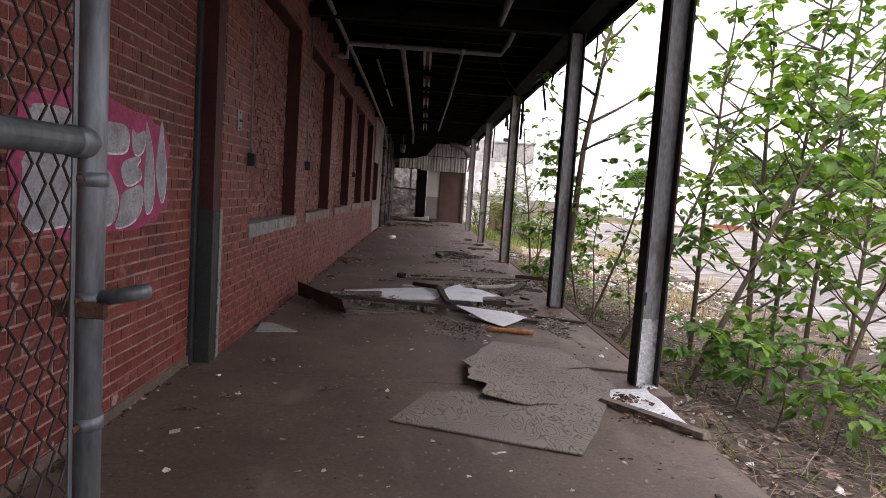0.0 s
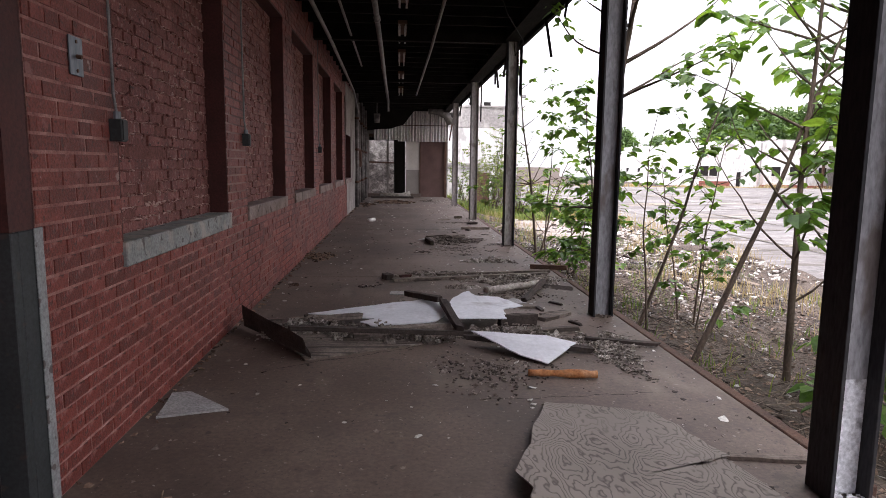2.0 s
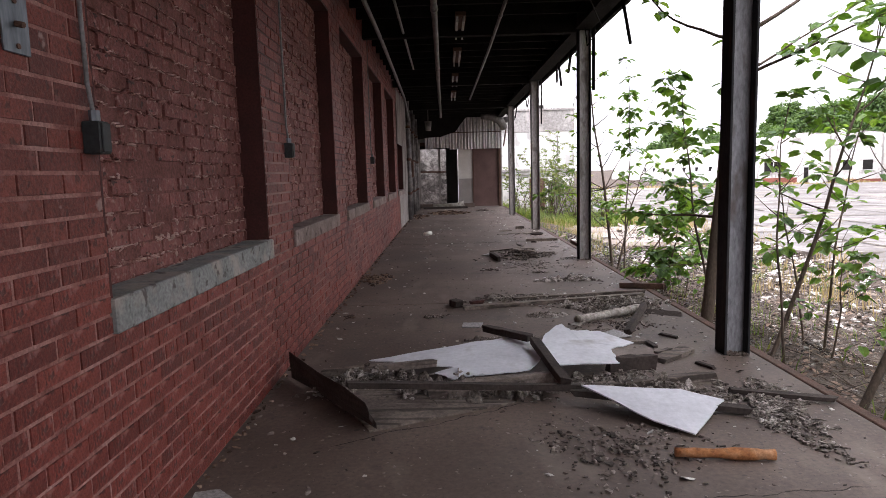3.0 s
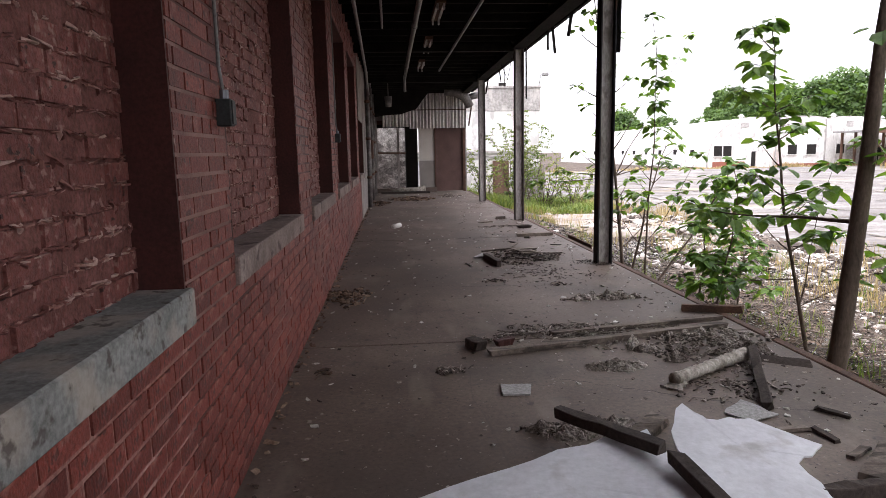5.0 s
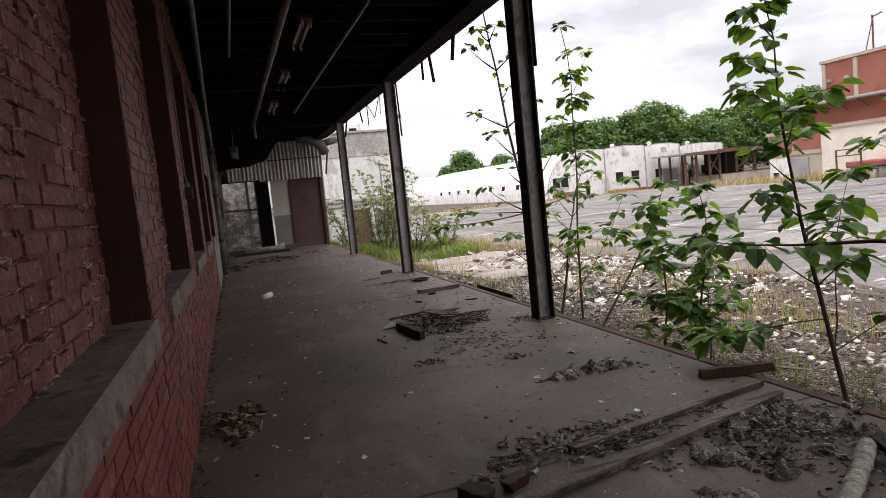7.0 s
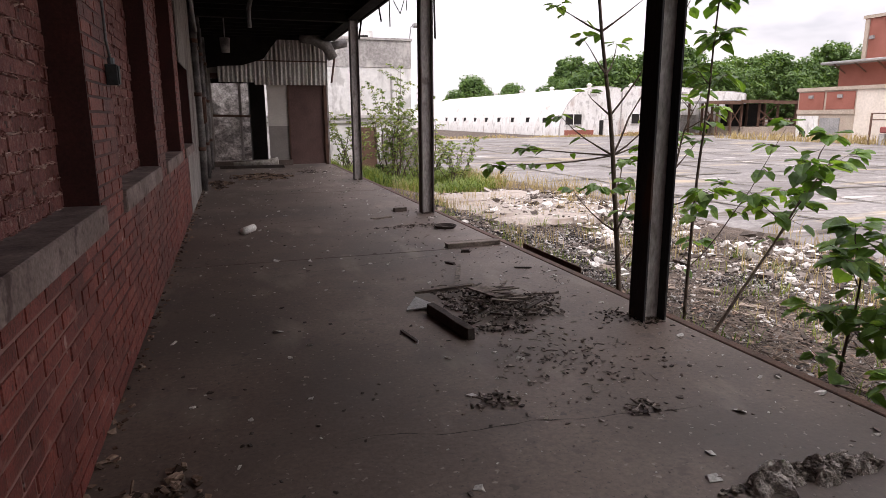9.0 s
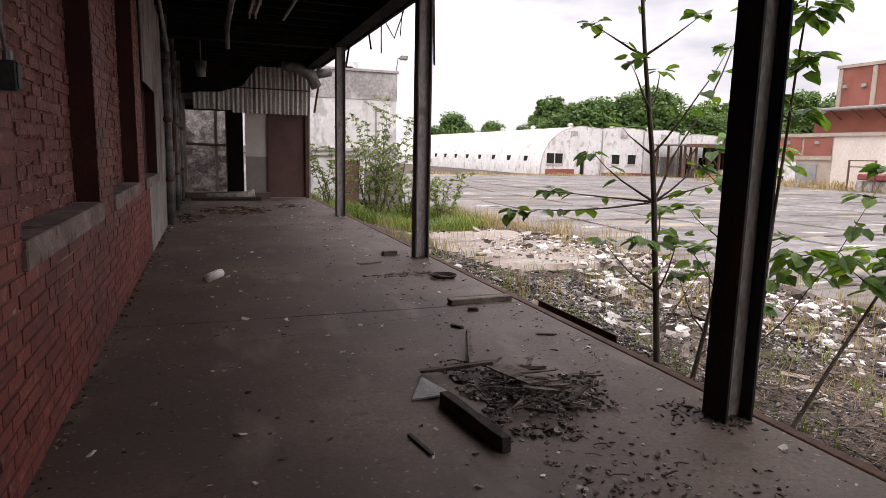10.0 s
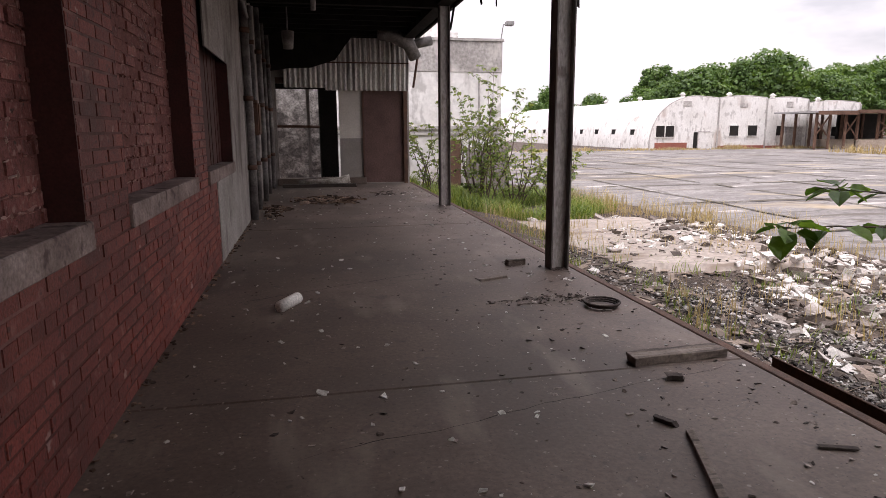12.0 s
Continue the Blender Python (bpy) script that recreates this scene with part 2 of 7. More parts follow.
SILL_DIRTY = material("dirty_pink_sill_paint", [(0.11, 0.078, 0.07), (0.19, 0.145, 0.13), (0.28, 0.225, 0.205)], 0.9, scale=4, fine=60, bump=0.4, depth=0.004)
overlay(SILL_DIRTY, (0.05, 0.03, 0.027), 9, 0.58, 0.66, strength=0.8, detail=9)
PLASTER = material("dirty_grey_plaster", [(0.16, 0.143, 0.132), (0.31, 0.285, 0.265)], 0.95, scale=2, fine=40, bump=0.4)
overlay(PLASTER, (0.08, 0.062, 0.054), 3.2, 0.52, 0.66, strength=0.8, stretch=(1, 1, 0.3), detail=9)
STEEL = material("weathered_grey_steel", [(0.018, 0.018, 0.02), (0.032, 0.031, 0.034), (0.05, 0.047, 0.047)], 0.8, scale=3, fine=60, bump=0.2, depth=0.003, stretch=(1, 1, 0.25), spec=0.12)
overlay(STEEL, (0.09, 0.045, 0.028), 6, 0.60, 0.70, strength=0.6, stretch=(1, 1, 0.3))
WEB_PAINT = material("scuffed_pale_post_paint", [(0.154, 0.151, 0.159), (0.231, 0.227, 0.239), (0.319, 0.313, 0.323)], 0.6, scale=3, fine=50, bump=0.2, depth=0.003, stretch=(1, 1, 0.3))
overlay(WEB_PAINT, (0.10, 0.07, 0.055), 6, 0.57, 0.66, strength=0.7, stretch=(1, 1, 0.4))
# lighter post colours for the farther posts, with the light on them painted in
STEEL_TAN = material("lit_tan_steel", [(0.06, 0.053, 0.05), (0.12, 0.107, 0.10), (0.20, 0.18, 0.168)], 0.75, scale=3, fine=60, bump=0.2, depth=0.003, stretch=(1, 1, 0.25), spec=0.2)
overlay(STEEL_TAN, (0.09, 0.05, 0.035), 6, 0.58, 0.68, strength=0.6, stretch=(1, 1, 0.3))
WEB_TAN = material("lit_tan_post_paint", [(0.24, 0.212, 0.20), (0.36, 0.325, 0.305), (0.46, 0.42, 0.40)], 0.7, scale=3, fine=50, bump=0.2, depth=0.003, stretch=(1, 1, 0.3))
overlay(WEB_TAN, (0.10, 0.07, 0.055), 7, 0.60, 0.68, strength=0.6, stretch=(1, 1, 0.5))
STEEL_WHITE = material("white_paint_on_steel", [(0.5, 0.5, 0.52), (0.72, 0.72, 0.74)], 0.7, scale=5, fine=50, bump=0.3)
overlay(STEEL_WHITE, (0.12, 0.10, 0.10), 7, 0.58, 0.66, strength=0.8)
GUARD = material("grey_green_guard_paint", [(0.018, 0.021, 0.022), (0.033, 0.038, 0.039)], 0.6, scale=3, fine=60, bump=0.2, depth=0.003)
overlay(GUARD, (0.05, 0.035, 0.03), 16, 0.62, 0.68, strength=0.8)
GUARD_EDGE = material("pale_guard_edge", [(0.18, 0.186, 0.186), (0.252, 0.258, 0.258)], 0.6, scale=5, fine=70, bump=0.3, depth=0.003)
overlay(GUARD_EDGE, (0.07, 0.05, 0.045), 22, 0.58, 0.64, strength=0.9)
RUST = material("rusted_steel", [(0.05, 0.028, 0.02), (0.11, 0.055, 0.035)], 0.8, scale=6, fine=70, bump=0.4)
# darker than soot: the deep shade under the canopy is in this colour
DECK = material("soot_and_shade_deck", [(0.006, 0.005, 0.0045), (0.015, 0.0125, 0.011)], 0.95, scale=3, fine=40, bump=0.3, spec=0.1)
PIPE = material("grey_pipe_paint", [(0.12, 0.118, 0.118), (0.24, 0.235, 0.23)], 0.6, scale=4, fine=60, bump=0.2)
GALV = material("galvanised_pipe", [(0.124, 0.139, 0.155), (0.186, 0.202, 0.221)], 0.45, metal=0.5, scale=5, fine=50, bump=0.15, depth=0.002, stretch=(1, 1, 0.2))
WIRE = material("rusty_chain_wire", [(0.025, 0.02, 0.02), (0.06, 0.05, 0.05)], 0.6, metal=0.3, scale=20, fine=90, bump=0.1)
GROUND = material("litter_and_soil", [(0.038, 0.027, 0.02), (0.075, 0.055, 0.041), (0.13, 0.098, 0.077)], 0.95, scale=1.6, fine=22, fine_amount=0.6, bump=0.9, depth=0.04)

# ---- large structure ----
WALL_X, BACK_X = -1.36, -1.49
WIN0, WIN_STEP, WIN_W = 5.53, 2.61, 1.97
SILL_Z0, SILL_Z1, HEAD_Z = 0.833, 0.957, 3.05
END_Y, DECK_Z = 28.45, 3.62
windows = [(WIN0 + WIN_STEP * i, WIN0 + WIN_STEP * i + WIN_W) for i in range(6)]

# floor: concrete slabs with open joints
floor = thing("floor", "worn grey concrete loading platform strewn with debris", "floor", kind="structure")
joints = [-4.0, 4.45, 9.9, 15.55, 21.2, END_Y + 0.6]
for j0, j1 in zip(joints, joints[1:]):
    g = Geo()
    g.box(-1.9, 1.86 if j1 < 5 else 2.0, j0 + 0.004, j1 - 0.004, -0.3, 0.0)
    part("slab", g, CONCRETE, floor, bevel=0.008)
g = Geo().box(-1.9, 1.84, -4.0, END_Y, -1.2, -0.3)
part("footing", g, CONCRETE, floor)
g = Geo()
g.box(2.0, 2.07, 4.75, END_Y, -0.14, 0.006)
tagged(part("trim", g, RUST, None, bevel=0.006), "rusted steel nosing along the platform edge", "edge trim", kind="structure")

g = Geo().box(2.15, 2.165, 14.3, 15.5, -0.2, 0.02).box(2.08, 2.15, 14.3, 15.5, -0.2, -0.185)
solo("dock_bumper", g, RUST, "rusty steel angle along the platform edge", "steel angle", bevel=0.003)

# ground: one sheet to the horizon
def ground_z(x, y):
    base = -0.27 - 0.55 * min(1.0, max(0.0, (x - 2.2) / 2.4))
    near = max(0.0, 1 - max(0, x - 2) / 14) * max(0.0, 1 - max(0, y - 24) / 8)
    return base + near * (0.09 * noise.noise((x * 0.8, y * 0.8, 0)) + 0.035 * noise.noise((x * 3.1, y * 3.1, 4)))
g = Geo()
xs = [-600, -60, -8, 1.3] + [1.6 + 0.2 * i for i in range(60)] + [14, 15, 17, 20, 25, 32, 45, 70, 120, 250, 600]
ys = [-600, -80, -20, -8, -4] + [-3 + 0.25 * i for i in range(140)] + [33, 35, 38, 42, 48, 60, 80, 120, 250, 900]
g.v = [(x, y, ground_z(x, y) if x > 1.4 else -1.0) for x in xs for y in ys]
ny = len(ys)
g.f = [(i * ny + j, (i + 1) * ny + j, (i + 1) * ny + j + 1, i * ny + j + 1) for i in range(len(xs) - 1) for j in range(ny - 1)]
ground = tagged(part("ground", g, GROUND, smooth=True), "brown leaf litter, soil and cracked old paving", "ground", kind="structure")

# west wall: core behind the bricks, with the window openings left open
wall = thing("wall_west", "long red painted brick wall with bricked-up windows", "wall", kind="structure")
CORE = WALL_X - 0.004
for y0, y1, piers, mat in ((4.78, windows[0][1], windows[:1], MORTAR), (windows[0][1], 23.0, windows[1:], PAINTED_JOINT)):
    g = Geo().box(-1.95, CORE, y0, y1, -0.02, SILL_Z0)
    for a0, a1 in piers:
        g.box(-1.95, CORE, y0, a0, SILL_Z0, DECK_Z)
        g.box(-1.95, CORE, a0, a1, HEAD_Z, DECK_Z)
        y0 = a1
    if y0 < y1:
        g.box(-1.95, CORE, y0, y1, SILL_Z0, DECK_Z)
    part("core", g, mat, wall)
g = Geo().box(-1.95, BACK_X - 0.004, -4.0, 4.60, -0.02, DECK_Z)
part("back_core", g, PALE_JOINT, wall)
g = Geo().box(-1.95, -1.38, 23.0, END_Y, -0.02, DECK_Z)
part("plain_wall", g, PLASTER, wall)

COURSE, LENGTH = 0.0694, 0.212
rnd = random.Random(7)
def courses(y0, y1, z0, z1, plane, out, mats=None, jitter=0.0028, openings=(), near=None):
    """Bricks of a wall that faces +x, in common bond with a header course every sixth."""
    z, row = z0, 0
    while z + 0.03 < z1:
        h = min(COURSE, z1 - z) - 0.0085
        ln = LENGTH / 2 if row % 6 == 3 else LENGTH
        y = y0 - (ln / 2 if row % 2 else 0)
        while y < y1:
            a, b = max(y, y0) + 0.0035, min(y + ln, y1) - 0.0035
            for o0, o1, oz0, oz1 in openings:
                if z + h > oz0 and z < oz1 - 0.01 and a < o1 and b > o0:
                    if a < o0 - 0.02:
                        b = o0
                    elif b > o1 + 0.02:
                        a = o1
                    else:
                        b = a
            y += ln
            if b - a > 0.02:
                d = rnd.uniform(-jitter, jitter)
                spot = (a, b, z + 0.0038 + rnd.uniform(-0.001, 0.001), h, plane + d)
                out(spot)
        z += COURSE
        row += 1

def brick_into(geo, s, back=0.02):
    a, b, z, h, x = s
    c = 0.0028
    pts = [(x - back, a, z), (x - back, b, z), (x - back, b, z + h), (x - back, a, z + h),
           (x, a + c, z + c), (x, b - c, z + c), (x, b - c, z + h - c), (x, a + c, z + h - c)]
    geo.add(pts, [(4, 5, 6, 7), (0, 1, 5, 4), (1, 2, 6, 5), (2, 3, 7, 6), (3, 0, 4, 7)])

wins = [(a0, a1, SILL_Z0, HEAD_Z) for a0, a1 in windows]
PLASTER_FROM = 19.0
singles, rest = [], Geo()
def sort_main(s):
    if s[0] > PLASTER_FROM + 0.35 * math.sin(s[2] * 3.1) and s[2] < 3.4:
        return
    if 4.7 < s[0] < 8.6 and s[2] < 1.15 and len(singles) < 290:
        singles.append(s)
    else:
        brick_into(rest, s)
courses(4.785, 20.0, 0.0, DECK_Z, WALL_X, sort_main, openings=wins)
tagged(part("brickwork", rest, BRICK, wall, fast=True), kind="stuff")
rest = Geo()
courses(-1.0, 4.58, 0.06, DECK_Z, BACK_X, lambda s: brick_into(rest, s))
tagged(part("back_brickwork", rest, BRICK, wall, fast=True), kind="stuff")
g = Geo().box(BACK_X - 0.01, BACK_X + 0.012, -1.0, 4.58, -0.01, 0.06)
part("base_strip", g, CONCRETE, wall, bevel=0.004)
g = Geo()
g.box(WALL_X - 0.012, WALL_X + 0.004, PLASTER_FROM + 0.1, 23.0, 0.0, SILL_Z0)
g.box(WALL_X - 0.012, WALL_X + 0.004, windows[5][1], 23.0, SILL_Z0, 3.4)
g.box(WALL_X - 0.012, WALL_X + 0.004, windows[5][0] + 0.3, windows[5][1], 2.1, 3.4)
part("plaster_coat", g, PLASTER, wall)

# the closed building behind the wall
g = Geo().box(-16.0, -15.7, -4.0, END_Y, -1.0, 4.1).box(-15.7, -1.95, -4.0, -3.7, -1.0, 4.1).box(-15.7, -1.95, END_Y - 0.3, END_Y, -1.0, 4.1).box(-1.95, -1.9, -4.0, END_Y, DECK_Z + 0.141, 4.1)
tagged(part("outer_wall", g, BRICK, None, fast=True), "plain red brick outer walls of the building", "wall", kind="structure")
g = Geo().box(-16.1, -1.9, -4.1, END_Y + 0.1, 4.1, 4.3)
tagged(part("roof", g, CONCRETE, None, fast=True), "flat grey roof of the brick building", "roof", kind="structure")

# windows: rough brick infill set back in a painted reveal with shade in its colour, on a sill
def window(i, a0, a1):
    w = thing(f"window_{i}", "tall window opening bricked up with rough red brick", "window", (WALL_X, a0, SILL_Z0), kind="structure")
    plane = WALL_X - 0.15
    part("backing", Geo().box(plane - 0.2, plane - 0.005, a0, a1, SILL_Z1, HEAD_Z), INFILL_MORTAR, w)
    g = Geo()
    if i == 6:
        for k in range(12):
            g.box(plane - 0.004, plane + 0.012 + 0.004 * (k % 3), a0 + 0.165 * k, a0 + 0.165 * k + 0.155, SILL_Z1, HEAD_Z)
        part("boarding", g, REVEAL, w)
        g = Geo()
    else:
        courses(a0 + 0.01, a1 - 0.01, SILL_Z1, HEAD_Z, plane, lambda s: brick_into(g, s), jitter=0.009)
        tagged(part("infill", g, ROUGH_BRICK, w, fast=True), kind="stuff")
        g = Geo()
        for _ in range(3000 if i < 4 else 900):
            z = SILL_Z1 + 0.02 + (HEAD_Z - SILL_Z1 - 0.05) * rnd.random() ** 1.25
            y = rnd.uniform(a0 + 0.03, a1 - 0.03)
            if noise.noise((y * 1.1 + i, z * 1.1, 3.0)) + 0.15 * (1.9 - z) < -0.28:
                continue
            z = SILL_Z1 + COURSE * round((z - SILL_Z1) / COURSE) + rnd.gauss(0, 0.005)
            k = rnd.uniform(0.002, 0.0065)
            up = rnd.random() < 0.22
            m = Matrix.Translation((plane + rnd.uniform(-0.002, 0.006), y, z)) @ Euler((rnd.gauss(0, .16), rnd.uniform(-.3, .3), rnd.uniform(-.2, .2))).to_matrix().to_4x4()
            ly, lz = (k, k * rnd.uniform(2, 5)) if up else (k * rnd.uniform(3, 11), k)
            pts = [m @ Vector((x_ * k * rnd.uniform(.6, 1.2), y_ * ly * rnd.uniform(.5, 1), z_ * lz * rnd.uniform(.5, 1))) for x_, y_, z_ in ((-1, -1, -1), (-1, 1, -1), (-1, 1, 1), (-1, -1, 1), (1, -.5, -.5), (1, .5, -.5), (1, .5, .5), (1, -.5, .5))]
            g.add(pts, [(4, 5, 6, 7), (0, 1, 5, 4), (1, 2, 6, 5), (2, 3, 7, 6), (3, 0, 4, 7)])
        tagged(part("mortar_lumps", g, LUMP, w, "pale squeezed-out mortar", fast=True), kind="stuff")
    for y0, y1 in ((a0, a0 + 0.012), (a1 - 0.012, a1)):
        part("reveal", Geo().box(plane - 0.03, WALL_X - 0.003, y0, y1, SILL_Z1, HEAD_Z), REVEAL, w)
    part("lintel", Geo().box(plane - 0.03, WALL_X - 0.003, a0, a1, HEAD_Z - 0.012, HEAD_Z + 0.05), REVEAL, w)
    part("window_sill", Geo().box(plane - 0.02, WALL_X + 0.022, a0 - 0.012, a1 + 0.012, SILL_Z0, SILL_Z1), SILL if i == 1 else SILL_DIRTY, w, bevel=0.006)
for i, (a0, a1) in enumerate(windows):
    window(i + 1, a0, a1)

# jamb between the two wall planes: steel channel, brick return and a low corner guard
door = thing("door_1", "walled-up doorway with steel channel and corner guard", "doorway", (BACK_X, 4.6, 0), kind="structure")
part("channel", Geo().box(BACK_X - 0.02, BACK_X + 0.028, 4.56, 4.625, 0, DECK_Z), GUARD, door, bevel=0.005)
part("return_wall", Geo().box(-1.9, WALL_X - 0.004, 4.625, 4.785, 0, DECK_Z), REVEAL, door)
part("corner_guard", Geo().box(BACK_X + 0.03, WALL_X + 0.006, 4.615, 4.66, 0, 1.1).box(WALL_X - 0.01, WALL_X + 0.006, 4.66, 4.775, 0, 1.1), GUARD, door, bevel=0.004)
part("guard_edge", Geo().box(WALL_X + 0.0065, WALL_X + 0.0125, 4.752, 4.808, 0, 1.105), GUARD_EDGE, door, "pale guard edge with dark specks", bevel=0.002)

# ceiling: deck with joists, and the edge beam
ceiling = thing("ceiling", "sooty canopy deck on joists, coloured darker still for shade", "ceiling", kind="structure")
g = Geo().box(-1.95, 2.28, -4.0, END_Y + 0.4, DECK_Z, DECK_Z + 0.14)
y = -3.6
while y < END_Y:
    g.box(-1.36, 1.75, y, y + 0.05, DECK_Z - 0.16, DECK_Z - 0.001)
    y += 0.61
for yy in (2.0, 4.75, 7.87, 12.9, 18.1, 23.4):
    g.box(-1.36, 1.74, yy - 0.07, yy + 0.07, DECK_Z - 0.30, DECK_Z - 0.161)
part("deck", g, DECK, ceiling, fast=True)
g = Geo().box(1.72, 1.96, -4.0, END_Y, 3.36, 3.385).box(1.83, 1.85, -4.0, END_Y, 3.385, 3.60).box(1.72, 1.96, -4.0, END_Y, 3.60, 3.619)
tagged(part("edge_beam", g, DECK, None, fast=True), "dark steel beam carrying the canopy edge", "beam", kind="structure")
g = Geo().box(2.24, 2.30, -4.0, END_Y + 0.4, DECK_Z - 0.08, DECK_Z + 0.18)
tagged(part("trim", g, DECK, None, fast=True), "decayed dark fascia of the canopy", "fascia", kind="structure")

def stone(geo, p, s, r, flat=0.6):
    m = Matrix.Translation(p) @ Euler((r.uniform(-.4, .4), r.uniform(-.4, .4), r.uniform(0, 6.3))).to_matrix().to_4x4()
    k = [(-1, -1, -1), (1, -1, -1), (1, 1, -1), (-1, 1, -1), (-1, -1, 1), (1, -1, 1), (1, 1, 1), (-1, 1, 1)]
    w = (s * r.uniform(.6, 1.3), s * r.uniform(.5, 1.0), s * flat * r.uniform(.5, 1.1))
    pts = [m @ Vector((x * w[0] * r.uniform(.25, 1), y * w[1] * r.uniform(.25, 1), z * w[2] * r.uniform(.3, 1))) for x, y, z in k]
    geo.add(pts, [(3, 2, 1, 0), (4, 5, 6, 7), (0, 1, 5, 4), (1, 2, 6, 5), (2, 3, 7, 6), (3, 0, 4, 7)])

# steel posts
def steel_post(y, white=False):
    t = thing("steel_post", "grey weathered steel H-section canopy post" + (" with a white-painted foot" if white else ""), "post", (1.84, y + 0.1, 0), "canopy posts")
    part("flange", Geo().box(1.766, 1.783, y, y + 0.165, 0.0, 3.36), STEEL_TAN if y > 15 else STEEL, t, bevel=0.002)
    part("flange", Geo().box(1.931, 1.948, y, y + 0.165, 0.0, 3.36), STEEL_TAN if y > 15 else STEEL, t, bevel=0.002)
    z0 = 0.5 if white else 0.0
    # webs beyond the second post are paler, standing for light on their south face
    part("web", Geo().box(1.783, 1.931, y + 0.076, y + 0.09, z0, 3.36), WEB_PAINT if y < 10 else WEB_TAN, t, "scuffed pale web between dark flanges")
    if white:
        part("foot", Geo().box(1.783, 1.931, y + 0.0755, y + 0.0905, 0, z0), STEEL_WHITE, t, "white-painted foot")
    g = Geo()
    for _ in range(60):
        stone(g, (1.86 + rnd.uniform(-.08, .08), y + rnd.uniform(-.03, .09), 0.006), rnd.uniform(0.006, 0.02), rnd, 0.5)
    part("crust", g, STEEL_WHITE if white else CONCRETE, t, fast=True)
    return t
for i, y in enumerate((4.63, 7.82, 12.83, 18.03, 23.33)):
    steel_post(y, i == 0)

# end wall
end = thing("wall_north", "end wall with doors below corrugated metal", "wall", kind="structure")
part("frame", Geo().box(-1.38, -1.2, END_Y, END_Y + 0.15, 0, 3.6).box(-1.2, 2.0, END_Y, END_Y + 0.15, 2.55, 3.6).box(1.9, 2.0, END_Y, END_Y + 0.15, 0, 2.55), PLASTER, end)

# ---- more materials ----
def leafy(name, stops, scale=2.0, through_light=0.38):
    m = material(name, stops, 0.5, scale=scale, fine=30, fine_amount=0.25, island=0.16, bump=0.15, depth=0.003, spec=0.4)
    n, l = m.node_tree.nodes, m.node_tree.links
    p, out = n["Principled BSDF"], n["Material Output"]
    tr, mx = n.new("ShaderNodeBsdfTranslucent"), n.new("ShaderNodeMixShader")
    src = p.inputs["Base Color"].links[0].from_socket
    br = n.new("ShaderNodeMixRGB")
    br.blend_type, br.inputs["Fac"].default_value, br.inputs["Color2"].default_value = "MULTIPLY", 1.0, (1.7, 1.6, 0.7, 1)
    l.new(src, br.inputs["Color1"])
    l.new(br.outputs["Color"], tr.inputs["Color"])
    mx.inputs["Fac"].default_value = through_light
    l.new(p.outputs[0], mx.inputs[1])
    l.new(tr.outputs[0], mx.inputs[2])
    l.new(mx.outputs[0], out.inputs["Surface"])
    return m

LEAF = leafy("fresh_green_leaf", [(0.042, 0.095, 0.017), (0.088, 0.18, 0.03), (0.18, 0.30, 0.058)])
LEAF_FAR = leafy("far_foliage", [(0.04, 0.08, 0.02), (0.075, 0.14, 0.033), (0.13, 0.21, 0.055)], 0.25, 0.3)
WEED = leafy("weed_green", [(0.065, 0.11, 0.02), (0.125, 0.185, 0.036), (0.22, 0.25, 0.07)], 1.0, 0.35)
STRAW = leafy("dry_straw_grass", [(0.26, 0.20, 0.11), (0.42, 0.34, 0.21)], 1.0, 0.3)
BARK = material("grey_brown_bark", [(0.07, 0.05, 0.038), (0.14, 0.105, 0.08)], 0.9, scale=8, fine=70, bump=0.5, stretch=(1, 1, 0.3), depth=0.005)
STONE = material("pale_rubble_stone", [(0.05, 0.038, 0.03), (0.15, 0.122, 0.103), (0.33, 0.295, 0.265), (0.64, 0.61, 0.575)], 0.9, scale=1.5, fine=50, island=0.26, bump=0.4)
GRAVEL = material("dark_gravel", [(0.022, 0.018, 0.017), (0.06, 0.052, 0.047), (0.15, 0.134, 0.124), (0.42, 0.40, 0.375)], 0.95, scale=2, fine=50, island=0.3, bump=0.4)
TWIG = material("dead_twigs", [(0.05, 0.038, 0.031), (0.27, 0.215, 0.17)], 0.95, scale=2, fine=40, island=0.25, bump=0.2)
LITTER = material("dead_leaf_litter", [(0.045, 0.029, 0.021), (0.125, 0.08, 0.057), (0.27, 0.19, 0.14)], 0.95, scale=2, fine=60, island=0.3, bump=0.3)
ASPHALT = material("bleached_cracked_paving", [(0.13, 0.12, 0.114), (0.19, 0.177, 0.168), (0.25, 0.235, 0.222)], 0.95, scale=0.22, fine=7, fine_amount=0.35, bump=0.3)
overlay(ASPHALT, (0.06, 0.05, 0.04), 0.33, 0.0, 0.02, voronoi=True, strength=0.55, stretch=(0.5, 1.3, 1))
overlay(ASPHALT, (0.10, 0.085, 0.075), 0.5, 0.53, 0.62, strength=0.5, stretch=(0.3, 1.2, 1), distort=0.6)
overlay(ASPHALT, (0.13, 0.115, 0.11), 1.1, 0.54, 0.62, strength=0.5, stretch=(0.4, 1.0, 1), distort=0.8)
overlay(ASPHALT, (0.36, 0.29, 0.19), 0.35, 0.58, 0.66, strength=0.7, stretch=(0.5, 1.5, 1))
overlay(ASPHALT, (0.60, 0.56, 0.52), 0.9, 0.64, 0.70, strength=0.6, stretch=(0.4, 2.0, 1))
overlay(ASPHALT, (0.09, 0.075, 0.06), 0.8, 0.60, 0.64, strength=0.8, stretch=(0.25, 1.6, 1), distort=1.2)
